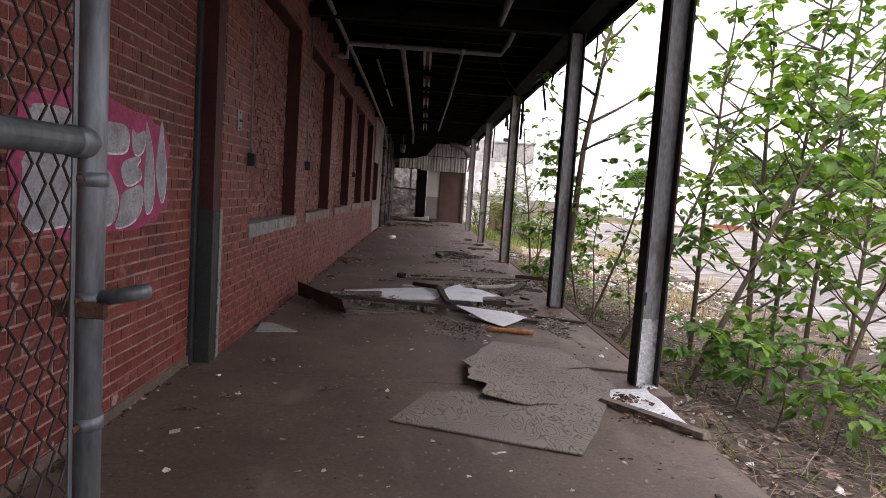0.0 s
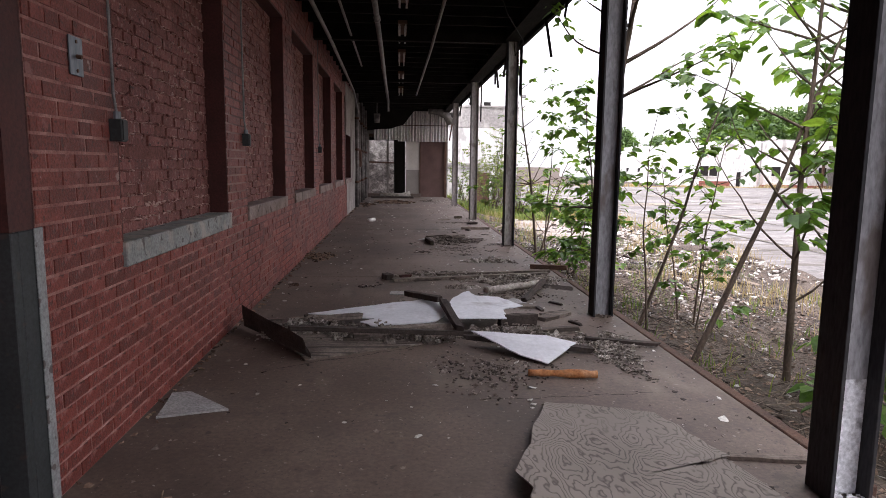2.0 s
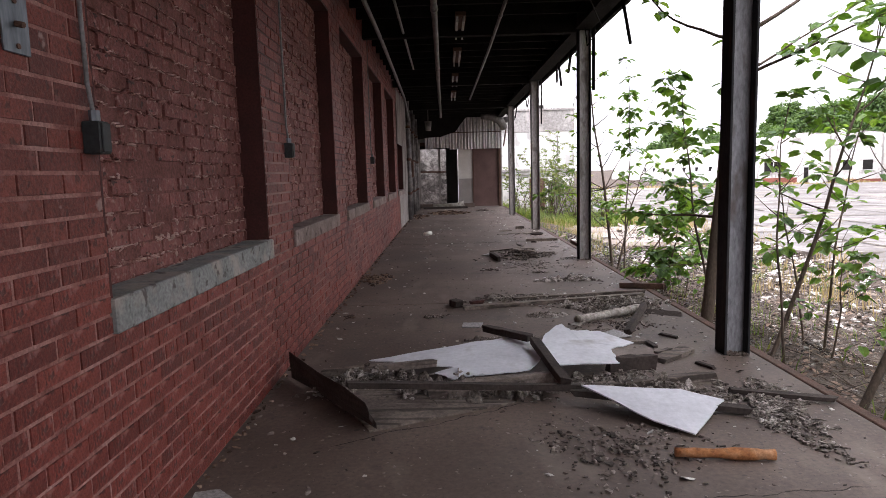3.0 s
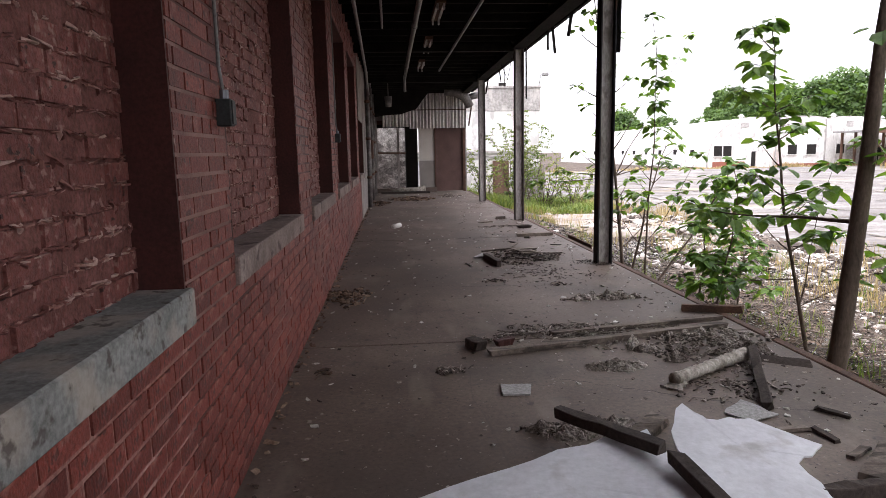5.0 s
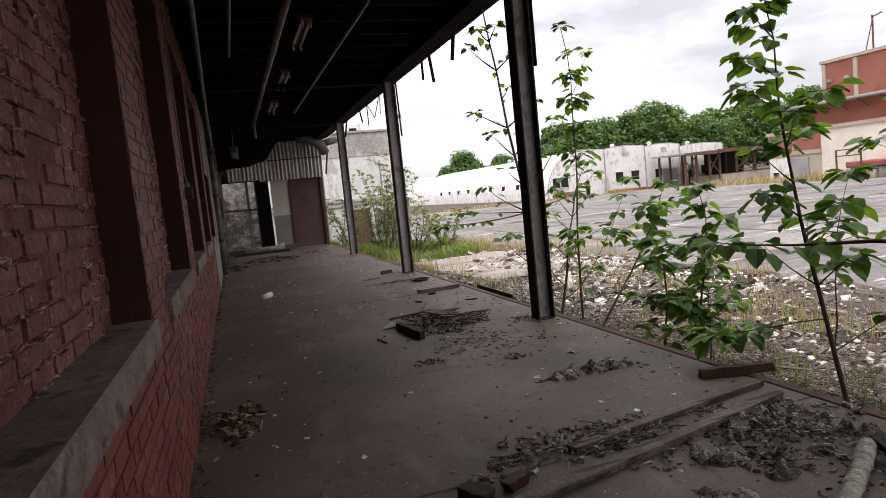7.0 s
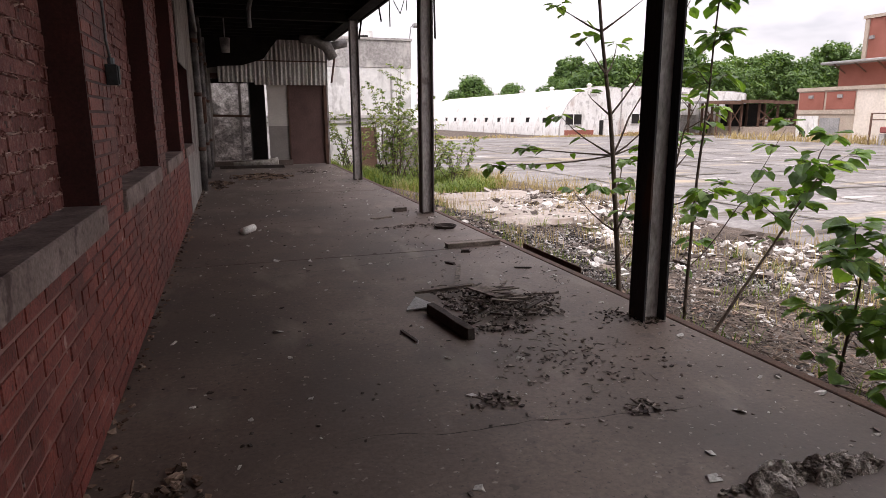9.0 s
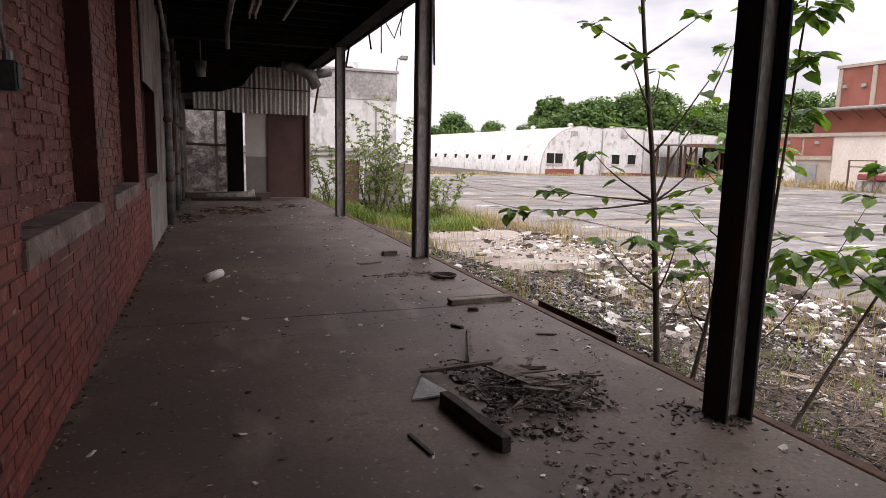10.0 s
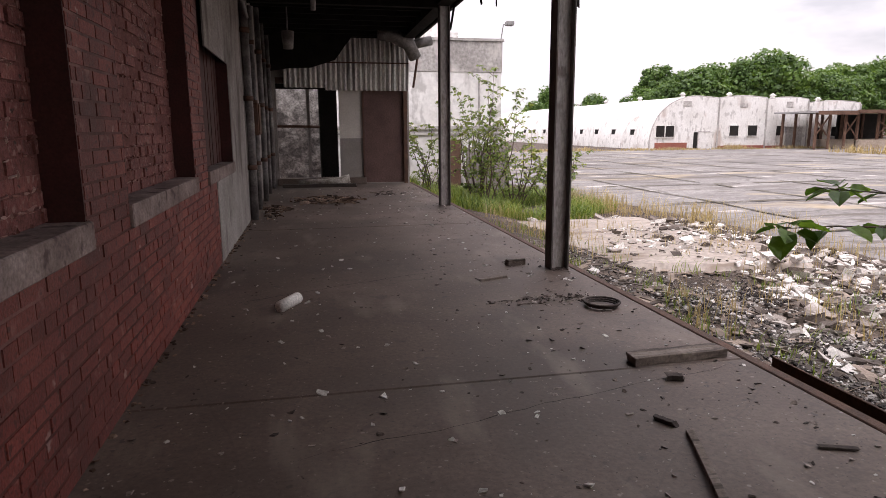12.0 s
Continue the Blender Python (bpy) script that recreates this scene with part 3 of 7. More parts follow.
WHITE_WALL = material("peeling_white_paint", [(0.62, 0.60, 0.57), (0.78, 0.77, 0.75)], 0.9, scale=0.5, fine=6, fine_amount=0.12, bump=0.2)
overlay(WHITE_WALL, (0.36, 0.25, 0.20), 0.6, 0.60, 0.70, strength=0.55, stretch=(1, 1, 0.6))
overlay(WHITE_WALL, (0.30, 0.28, 0.26), 1.6, 0.60, 0.70, strength=0.5, stretch=(1, 1, 0.25))
CREAM_WALL = material("cream_rendered_wall", [(0.62, 0.55, 0.47), (0.74, 0.67, 0.59)], 0.9, scale=0.4, fine=6, fine_amount=0.12, bump=0.2)
overlay(CREAM_WALL, (0.40, 0.33, 0.27), 0.9, 0.60, 0.70, strength=0.5, stretch=(1, 1, 0.3))
overlay(WHITE_WALL, (0.22, 0.20, 0.185), 2.6, 0.57, 0.64, strength=0.45, stretch=(1, 1, 0.5), detail=10)
GREY_WALL = material("stained_grey_parapet", [(0.30, 0.28, 0.265), (0.44, 0.42, 0.40)], 0.95, scale=0.8, fine=10, bump=0.2)
overlay(GREY_WALL, (0.58, 0.55, 0.52), 2.2, 0.58, 0.66, strength=0.7, stretch=(1, 1, 0.35))
FAR_BRICK = material("distant_red_brick", [(0.24, 0.085, 0.06), (0.32, 0.12, 0.09)], 0.9, scale=0.6, fine=14, fine_amount=0.15, bump=0.2)
FAR_TAN = material("tan_concrete_trim", [(0.36, 0.29, 0.23), (0.46, 0.39, 0.32)], 0.9, scale=1, fine=14, bump=0.1)
ROOF_GREY = material("grey_metal_roof", [(0.22, 0.22, 0.22), (0.34, 0.33, 0.32)], 0.7, scale=1, fine=14, bump=0.1)
# near-black colour that stands for the shade inside windows, gaps and rooms
DARK = material("interior_shade_black", [(0.012, 0.011, 0.01), (0.025, 0.022, 0.02)], 0.95, scale=2, fine=20, bump=0.1)
RED_PAINT = material("faded_red_paint", [(0.20, 0.05, 0.045), (0.30, 0.09, 0.08)], 0.8, scale=2, fine=20, bump=0.1)
RUST_FAR = material("rusty_steel_frame", [(0.09, 0.05, 0.035), (0.17, 0.10, 0.07)], 0.85, scale=2, fine=20, bump=0.1)
CORR = material("galvanised_corrugated_sheet", [(0.60, 0.58, 0.56), (0.80, 0.78, 0.75)], 0.5, metal=0.2, scale=1.5, fine=30, bump=0.15, stretch=(1, 1, 0.4))
overlay(CORR, (0.16, 0.09, 0.06), 2.0, 0.56, 0.68, strength=0.7, stretch=(1, 1, 0.4))
overlay(CORR, (0.10, 0.08, 0.07), 13, 0.50, 0.60, strength=0.7, stretch=(1, 0, 0.03))
BROWN_DOOR = material("brown_door_paint", [(0.075, 0.04, 0.034), (0.12, 0.068, 0.058)], 0.7, scale=2, fine=30, bump=0.2)
BEIGE = material("dirty_beige_panel", [(0.46, 0.42, 0.375), (0.56, 0.52, 0.47)], 0.8, scale=2, fine=30, fine_amount=0.12, bump=0.1)
TAUPE = material("taupe_panel", [(0.22, 0.195, 0.175), (0.28, 0.25, 0.23)], 0.8, scale=2, fine=30, fine_amount=0.12, bump=0.1)

# ---- the paved yard ----
g = Geo()
gx = [8.2 + 0.6 * i for i in range(20)] + [22, 26, 32, 40, 50, 64, 80]
gy = [-30, -10] + [0.6 * i for i in range(84)] + [52, 56, 60, 66, 71.0]
def yard_edge(y):
    return 8.4 + 0.8 * noise.noise((y * 0.35, 3.0, 0)) + (0 if y < 26 else min(4.0, (y - 26) * 0.35) * -1)
for y in gy:
    e = yard_edge(y)
    for i, x in enumerate(gx):
        xx = e if i == 0 else max(x, e + 0.05 * i)
        g.v.append((xx, y, -0.79 + 0.012 * noise.noise((xx * 0.5, y * 0.5, 2)) - (0.08 if i == 0 else 0)))
nx = len(gx)
g.f = [(j * nx + i, j * nx + i + 1, (j + 1) * nx + i + 1, (j + 1) * nx + i) for j in range(len(gy) - 1) for i in range(nx - 1)]
tagged(part("road", g, ASPHALT, smooth=True), "bleached grey paved yard with dark cracks", "paved yard", kind="structure")

JOINT = material("weed_filled_joint", [(0.045, 0.038, 0.026), (0.10, 0.085, 0.055)], 0.95, scale=2, fine=12, bump=0.3)
road = bpy.data.objects["road"]
def joint(a, b, seed, width):
    """A dirt-filled slab joint that breaks off and widens along its way."""
    q, a, b = random.Random(seed), Vector(a), Vector(b)
    side, n, run = Vector((-(b - a).y, (b - a).x)).normalized(), 60, Geo()
    for i in range(n):
        if q.random() < 0.12:
            continue
        p0, p1 = a.lerp(b, i / n), a.lerp(b, (i + 1.0) / n)
        o0, o1 = (side * 0.22 * noise.noise((k * 0.3, seed, 0)) for k in (i, i + 1))
        w0, w1 = (side * width * (0.5 + abs(noise.noise((k * 0.7, seed, 5))) * 1.6) for k in (i, i + 1))
        run.add([(*(p0 + o0 - w0), -0.768), (*(p0 + o0 + w0), -0.768), (*(p1 + o1 + w1), -0.768), (*(p1 + o1 - w1), -0.768)], [(0, 1, 2, 3)])
    part("joint", run, JOINT, road)
for k, x in enumerate((10.6, 14.2, 17.8, 21.4, 25.0, 29.5, 34.0, 39.0)):
    joint((x, 6.0), (x + 0.6, 70.0), 200 + k, 0.045 + 0.002 * x)
for k, y in enumerate((13.0, 18.2, 23.4, 28.6, 34.0, 40.0, 47.0, 55.0)):
    joint((9.4, y), (44.0, y + 0.5), 220 + k, 0.04 + 0.0015 * y)

# added pale patch: the brightness of sunlit ground is put into its colour
PALE = material("sunlit_pale_slab", [(0.224, 0.188, 0.16), (0.352, 0.308, 0.268)], 0.95, scale=0.6, fine=9, fine_amount=0.3, bump=0.3)
overlay(PALE, (0.17, 0.13, 0.10), 1.6, 0.55, 0.64, strength=0.8, stretch=(0.5, 1.5, 1))
g = Geo()
pn, pm = 26, 22
for j in range(pm + 1):
    for i in range(pn + 1):
        y = 20.6 + 5.4 * j / pm
        x0, x1 = 3.1 + 0.5 * noise.noise((y * .9, 1, 0)), 7.2 + 0.9 * noise.noise((y * .8, 7, 0))
        x = x0 + (x1 - x0) * i / pn
        edge = min(i, pn - i, j, pm - j)
        g.v.append((x, y + 0.3 * noise.noise((x, 2, j * .1)), -0.685 + 0.02 * noise.noise((x, y, 0)) - (0.3 if edge == 0 else 0)))
g.f = [(j * (pn + 1) + i, j * (pn + 1) + i + 1, (j + 1) * (pn + 1) + i + 1, (j + 1) * (pn + 1) + i) for j in range(pm) for i in range(pn)]
tagged(part("pavement", g, PALE, smooth=True), "pale slab among rubble, its colour standing for sunlit ground", "pavement", kind="structure")

# ---- scatter on the ground ----
def blade(geo, p, h, r, w=0.006, lean=0.4):
    a = r.uniform(0, 6.28)
    d = Vector((math.cos(a), math.sin(a), 0))
    s = Vector((-d.y, d.x, 0)) * w
    p = Vector(p)
    q = p + d * h * lean * 0.3 + Vector((0, 0, h * 0.6))
    t = p + d * h * lean * r.uniform(.6, 1.3) + Vector((0, 0, h))
    geo.add([p - s, p + s, q + s * 0.7, q - s * 0.7, t], [(0, 1, 2, 3), (3, 2, 4)])

r = random.Random(11)
g = Geo()
for _ in range(9000):
    y = r.uniform(8.5, 26)
    x = 2.6 + 5.8 * r.random() ** 0.8
    dense = noise.noise((x * 0.5, y * 0.5, 9)) + min(0.4, 0.24 * (x - 4.4 - max(0, 14.5 - y) * 0.6))
    if dense < 0.0:
        continue
    big = r.random() ** 3.5 * (0.35 if y < 15.5 else 1.0)
    if (y < 15.5 and r.random() < 0.5) or (x < 3.6 and r.random() < 0.6):
        continue
    if y > 20.8 and x < 6.8 and r.random() < 0.6:
        continue
    stone(g, (x, y, max(ground_z(x, y), -0.69 if 20.6 < y < 26 and 3.2 < x < 7 else -9) + 0.01), 0.018 + 0.06 * r.random() ** 2 + 0.14 * big * big, r, 0.5)
solo("rubble", g, STONE, "pale broken masonry rubble scattered over the ground", "rubble", kind="stuff", fast=True)
g = Geo()
for _ in range(17000):
    y = r.uniform(9.5, 22)
    x = 2.1 + 5.0 * r.random() ** 1.3
    stone(g, (x, y, ground_z(x, y) + 0.004), 0.008 + 0.024 * r.random() ** 2.5, r, 0.5)
for cx, cy, wx, wy in ((4.9, 19.4, 0.7, 0.5), (3.6, 18.2, 0.5, 0.6), (4.4, 17.3, 0.8, 0.5), (6.6, 18.6, 0.7, 0.5), (3.2, 15.6, 0.5, 0.9), (5.6, 15.8, 0.8, 0.5)):
    for _ in range(900):
        x, y = cx + r.gauss(0, wx * 0.6), cy + r.gauss(0, wy * 0.6)
        if x > 2.15:
            rise = 0.10 * math.exp(-((x - cx) / wx) ** 2 - ((y - cy) / wy) ** 2)
            stone(g, (x, y, ground_z(x, y) + 0.01 + rise * 0.6), 0.008 + 0.024 * r.random() ** 2, r, 0.6)
solo("gravel", g, GRAVEL, "dark gravel and crumbled masonry beside the platform", "gravel", kind="stuff", fast=True)
g = Geo()
for _ in range(650):
    y, x = r.uniform(11.5, 22), 2.3 + 4.6 * r.random()
    a, ln = r.uniform(0, 6.28), 0.05 + 0.4 * r.random() ** 3
    w = r.uniform(0.01, 0.05)
    if y < 15 and r.random() < 0.65:
        continue
    g.box(-ln / 2, ln / 2, -w, w, 0, 0.010, pose(x, y, ground_z(x, y) + 0.02, r.uniform(-12, 12), r.uniform(-12, 12), math.degrees(a)))
solo("wood_scraps", g, TWIG, "scraps of broken wood and siding in the rubble", "wood scraps", kind="stuff", fast=True)
g = Geo()
for _ in range(700):
    x, y = 2.1 + 4.5 * r.random(), r.uniform(1.0, 13)
    stone(g, (x, y, ground_z(x, y) + 0.005), 0.012 + 0.04 * r.random() ** 2, r)
solo("rubble", g, STONE, "small pale stones lying in the leaf litter", "rubble", kind="stuff", fast=True)
g = Geo()
for _ in range(5200):
    x, y = 2.05 + 3.8 * r.random() ** 1.2, r.uniform(0.5, 16)
    z, a, ln = ground_z(x, y), r.uniform(0, 6.28), r.uniform(0.06, 0.4)
    d = Vector((math.cos(a), math.sin(a), r.uniform(-0.1, 0.45))) * ln
    p = Vector((x, y, z + 0.012))
    g.tube([p, p + d * 0.5 + Vector((0, 0, r.uniform(-.01, .03))), p + d], [0.0035, 0.003, 0.0015], 3, False)
solo("twigs", g, TWIG, "dry brown twigs and stalks lying on soil", "twigs", kind="stuff", fast=True)
g = Geo()
for _ in range(6500):
    x, y = 2.05 + 4.2 * r.random() ** 1.1, r.uniform(0.3, 15)
    z = ground_z(x, y) + 0.012
    a, s = r.uniform(0, 6.28), r.uniform(0.018, 0.05)
    u, v = Vector((math.cos(a), math.sin(a), r.uniform(-.5, .5))) * s, Vector((-math.sin(a), math.cos(a), r.uniform(-.5, .5))) * s * 0.6
    p = Vector((x, y, z))
    g.add([p - u, p - v * 0.8, p + u, p + v], [(0, 1, 2, 3)])
solo("leaf_litter", g, LITTER, "dead brown leaves covering the soil", "leaf litter", kind="stuff", fast=True)
g = Geo()
for _ in range(260):
    cx, cy = r.uniform(3.0, 9.0), r.uniform(9, 27)
    if noise.noise((cx * 0.4, cy * 0.4, 5)) < 0.02 and cy < 21:
        continue
    for _ in range(r.randint(8, 26)):
        x, y = cx + r.gauss(0, 0.14), cy + r.gauss(0, 0.14)
        blade(g, (x, y, ground_z(x, y) - 0.01), r.uniform(0.12, 0.42), r, 0.005)
for _ in range(55):
    cx, cy = r.uniform(6.4, 9.2), 0
    cy = 31.5 - (cx - 6.0) * 2.6 + r.gauss(0, 0.7)
    for _ in range(r.randint(10, 24)):
        x, y = cx + r.gauss(0, 0.16), cy + r.gauss(0, 0.2)
        blade(g, (x, y, -0.8), r.uniform(0.2, 0.62), r, 0.007, 0.5)
for _ in range(2600):
    x, y = r.gauss(40, 18), r.uniform(68.5, 71.5)
    blade(g, (x, y, -0.85), 0.12 + 0.6 * max(0.0, noise.noise((x * 0.3, 2.0, 0)) + 0.25) * r.uniform(.5, 1.3), r, 0.04)
for _ in range(1600):
    x, y = r.uniform(43.0, 45.6), r.uniform(15, 60)
    blade(g, (x, y, -0.85), r.uniform(0.3, 0.9), r, 0.05)
solo("dry_grass", g, STRAW, "tufts of pale dry grass", "grass", kind="stuff", fast=True)
g = Geo()
for _ in range(12000):
    x, y = r.uniform(2.1, 7.4), r.uniform(26.2, 32.3)
    if noise.noise((x * 0.5, y * 0.5, 1)) < -0.25 or x < 2.2:
        continue
    blade(g, (x, y, ground_z(x, y) - 0.02), r.uniform(0.08, 0.42), r, 0.014, 0.8)
for _ in range(330):
    cx, cy = 2.1 + 5 * r.random(), r.uniform(3.5, 24)
    for _ in range(r.randint(4, 12)):
        x, y = cx + r.gauss(0, 0.08), cy + r.gauss(0, 0.08)
        if x > 2.1:
            blade(g, (x, y, ground_z(x, y) - 0.01), r.uniform(0.06, 0.22), r, 0.006, 0.7)
solo("weeds", g, WEED, "low green weeds and grass", "weeds", kind="stuff", fast=True)

# ---- saplings ----
def leaf(geo, p, d, size, r):
    d = Vector(d).normalized()
    s = d.cross(Vector((0, 0, 1)))
    s = s.normalized() if s.length > 0.05 else Vector((1, 0, 0))
    s = (s + Vector((r.uniform(-.4, .4), r.uniform(-.4, .4), r.uniform(-.5, .5)))).normalized()
    n = s.cross(d).normalized()
    p = Vector(p)
    def at(a, b, c):
        return p + (d * a + s * b + n * c) * size
    pts = [at(0, 0, 0), at(.5, 0, -.05), at(1, 0, -.12), at(.06, .34, .08), at(.48, .42, .08), at(.82, .2, 0), at(.06, -.34, .08), at(.48, -.42, .08), at(.82, -.2, 0)]
    geo.add(pts, [(0, 1, 4, 3), (1, 2, 5, 4), (0, 6, 7, 1), (1, 7, 8, 2)])

def shoot(wood, crown, start, way, length, radius, r, size, dense, up=0.25, tip=7):
    """One curved shoot with leaves on its outer part and a whorl at the tip. Returns its points."""
    pts, d, p = [Vector(start)], Vector(way).normalized(), Vector(start)
    steps = max(4, int(length / 0.18))
    for i in range(steps):
        d = (d + Vector((r.gauss(0, .09), r.gauss(0, .09), up * 0.22 + r.gauss(0, .05)))).normalized()
        p = p + d * (length / steps)
        pts.append(p.copy())
    wood.tube(pts, [radius * (1 - 0.8 * i / steps) for i in range(steps + 1)], 6, False)
    for i in range(1, steps + 1):
        f = i / steps
        if f < 0.35:
            continue
        for _ in range(int(dense * (0.6 + f) + r.random())):
            a = r.uniform(0, 6.28)
            o = Vector((math.cos(a), math.sin(a), r.uniform(-.5, .35)))
            q = pts[i] + o * size * r.uniform(0.3, 0.8)
            wood.tube([pts[i], q], 0.0022, 3, False)
            leaf(crown, q, o + Vector((0, 0, -0.45)), size * r.uniform(.6, 1.15), r)
    for _ in range(tip):
        a = r.uniform(0, 6.28)
        o = Vector((math.cos(a), math.sin(a), r.uniform(-.3, .5)))
        leaf(crown, pts[-1] + o * size * 0.35, o + Vector((0, 0, -0.3)), size * r.uniform(.6, 1.1), r)
    return pts

def sapling(x, y, height, lean=(0, 0), radius=0.025, branches=7, size=0.12, dense=1.2, first=0.3, reach=0.9, seed=1, label="", bare=0.0, extra=()):
    r = random.Random(seed)
    z = ground_z(x, y) - 0.05
    t = thing("sapling", label or "young broad-leaved sapling with thin stem and fresh green leaves", "sapling", (x, y, z), "saplings beside the platform")
    wood, crown = Geo(), Geo()
    steps, pts = 12, []
    for i in range(steps + 1):
        f = i / steps
        pts.append(Vector((x + lean[0] * f + (0.09 * math.sin(f * 5 + seed) + 0.03 * math.sin(f * 17 + seed)) * f, y + lean[1] * f + (0.09 * math.cos(f * 4 + seed) + 0.03 * math.cos(f * 14 + seed)) * f, z + height * f)))
    wood.tube(pts, [radius * (1 - 0.78 * i / steps) for i in range(steps + 1)], 8, False)
    for k in range(branches):
        f = first + (0.95 - first) * (k + r.random() * 0.6) / branches
        i = min(steps - 1, int(f * steps))
        a = k * 2.4 + r.uniform(-.5, .5)
        o = Vector((math.cos(a), math.sin(a), r.uniform(0.25, 0.9)))
        shoot(wood, crown, pts[i], o, reach * (1.15 - 0.6 * f) * r.uniform(.7, 1.2), radius * 0.38, r, size, dense * (0 if r.random() < bare else 1), tip=6)
    for up, way, length in extra:
        shoot(wood, crown, pts[min(steps - 1, int(up / height * steps))], way, length, min(0.017, radius * 0.35), r, size, dense * 1.6, 0.05, 8)
    for i in range(int(steps * 0.55), steps + 1):
        for _ in range(int(dense * 1.3 + r.random())):
            a = r.uniform(0, 6.28)
            o = Vector((math.cos(a), math.sin(a), r.uniform(-.3, .3)))
            leaf(crown, pts[i] + o * size * 0.5, o + Vector((0, 0, -.4)), size * r.uniform(.6, 1.15), r)
    for _ in range(9):
        a = r.uniform(0, 6.28)
        o = Vector((math.cos(a), math.sin(a), r.uniform(-.3, .6)))
        leaf(crown, pts[-1] + o * size * 0.3, o + Vector((0, 0, -.3)), size * r.uniform(.7, 1.1), r)
    part("trunk", wood, BARK, t, smooth=True)
    part("crown", crown, LEAF, t, fast=True)
    return t

sapling(2.85, 6.2, 3.7, (2.0, 0.6), 0.036, 16, 0.16, 2.3, 0.3, 1.0, 3, "leaning sapling with many fresh green leaves", 0.1)
sapling(3.5, 7.6, 4.6, (0.15, 0.2), 0.035, 20, 0.15, 2.2, 0.2, 1.2, 4, "", 0.15)
sapling(4.7, 8.5, 5.0, (-0.1, 0.1), 0.05, 22, 0.16, 2.3, 0.22, 1.4, 5, "", 0.15)
sapling(4.1, 5.9, 3.4, (1.0, 0.2), 0.03, 18, 0.17, 2.5, 0.1, 1.3, 6)
sapling(5.6, 7.2, 4.6, (0.4, 0.0), 0.03, 20, 0.16, 2.2, 0.15, 1.3, 16, "", 0.1)
sapling(4.3, 7.3, 5.4, (0.3, 0.1), 0.032, 24, 0.13, 2.6, 0.3, 1.2, 61, "", 0.1)
sapling(5.3, 8.2, 6.0, (0.2, 0.0), 0.036, 26, 0.13, 2.6, 0.3, 1.3, 62, "", 0.1)
sapling(6.4, 8.9, 5.2, (0.1, 0.0), 0.035, 20, 0.16, 2.2, 0.2, 1.4, 20, "", 0.1)
sapling(2.6, 7.6, 3.6, (1.7, 0.4), 0.03, 7, 0.12, 1.2, 0.45, 0.8, 7, "thin sapling leaning away from the platform edge", 0.3)
sapling(2.48, 8.62, 3.2, (1.25, 0.35), 0.022, 9, 0.12, 1.1, 0.4, 0.8, 8, "thin sapling leaning away from the platform edge", 0.4)
sapling(2.5, 8.38, 2.3, (-0.05, 0.1), 0.013, 6, 0.11, 0.9, 0.5, 0.5, 28, "thin upright sapling with few leaves", 0.5)
sapling(3.7, 9.85, 2.7, (0.3, 0.1), 0.016, 9, 0.13, 1.4, 0.35, 0.7, 29, "", 0.2)
sapling(3.55, 9.95, 2.3, (-0.2, 0.3), 0.013, 7, 0.13, 1.3, 0.35, 0.6, 27, "", 0.2)
sapling(2.2, 9.25, 4.8, (0.5, 0.12), 0.064, 7, 0.14, 1.3, 0.6, 1.4, 9, "young tree with a slender grey trunk and large leaves", 0.2, [(2.8, (-0.5, 0.9, 0.5), 1.7), (2.5, (0.9, 0.3, 0.5), 1.6), (1.25, (-0.3, 1.0, -0.1), 1.2), (2.45, (0.5, -0.9, 0.25), 1.5)])
sapling(2.76, 10.3, 2.75, (-0.5, 0.1), 0.018, 13, 0.13, 3.0, 0.35, 0.4, 10, "tall thin forked sapling with whorls of large leaves", 0.3, [(0.6, (0.35, 0.0, 1.0), 1.2), (0.9, (-0.6, 0.6, 0.0), 0.7), (0.65, (0.7, -0.3, 0.4), 0.8)])
sapling(2.62, 11.6, 1.6, (0.25, 0.1), 0.013, 7, 0.13, 2.1, 0.3, 0.32, 12, "low sapling with a dense clump of large leaves")
sapling(2.62, 13.45, 3.4, (0.05, 0.0), 0.015, 9, 0.115, 2.1, 0.6, 0.2, 43, "tall thin sapling with leaf whorls up its stem", 0.1, [(0.7, (0.6, -0.2, 0.9), 1.3), (1.0, (-0.5, -0.6, 0.5), 0.7)])
sapling(2.62, 13.2, 1.6, (1.15, 0.05), 0.016, 6, 0.14, 1.9, 0.5, 0.5, 13, "low sapling bent outwards with large leaves")
sapling(2.7, 14.48, 4.3, (-0.45, 0.1), 0.028, 16, 0.115, 0.8, 0.12, 0.6, 14, "tall thin forked sapling with few large leaves", 0.5, [(1.45, (0.5, 0.05, 1.0), 2.3), (1.45, (-1.0, 0.1, -0.12), 1.15), (1.5, (-0.8, 0.4, 0.05), 0.8), (1.9, (0.5, -0.4, 0.8), 0.9), (1.45, (0.8, 0.3, 0.15), 0.8), (1.1, (-0.5, -0.5, 0.1), 0.7)])
sapling(2.65, 14.08, 2.0, (0.55, 0.1), 0.02, 12, 0.12, 0.6, 0.2, 0.7, 15, "thin sapling with mostly bare branches", 0.6)
sapling(2.69, 12.13, 1.15, (0.1, 0.05), 0.013, 6, 0.15, 1.9, 0.35, 0.35, 19, "low sapling with a dense clump of large leaves")
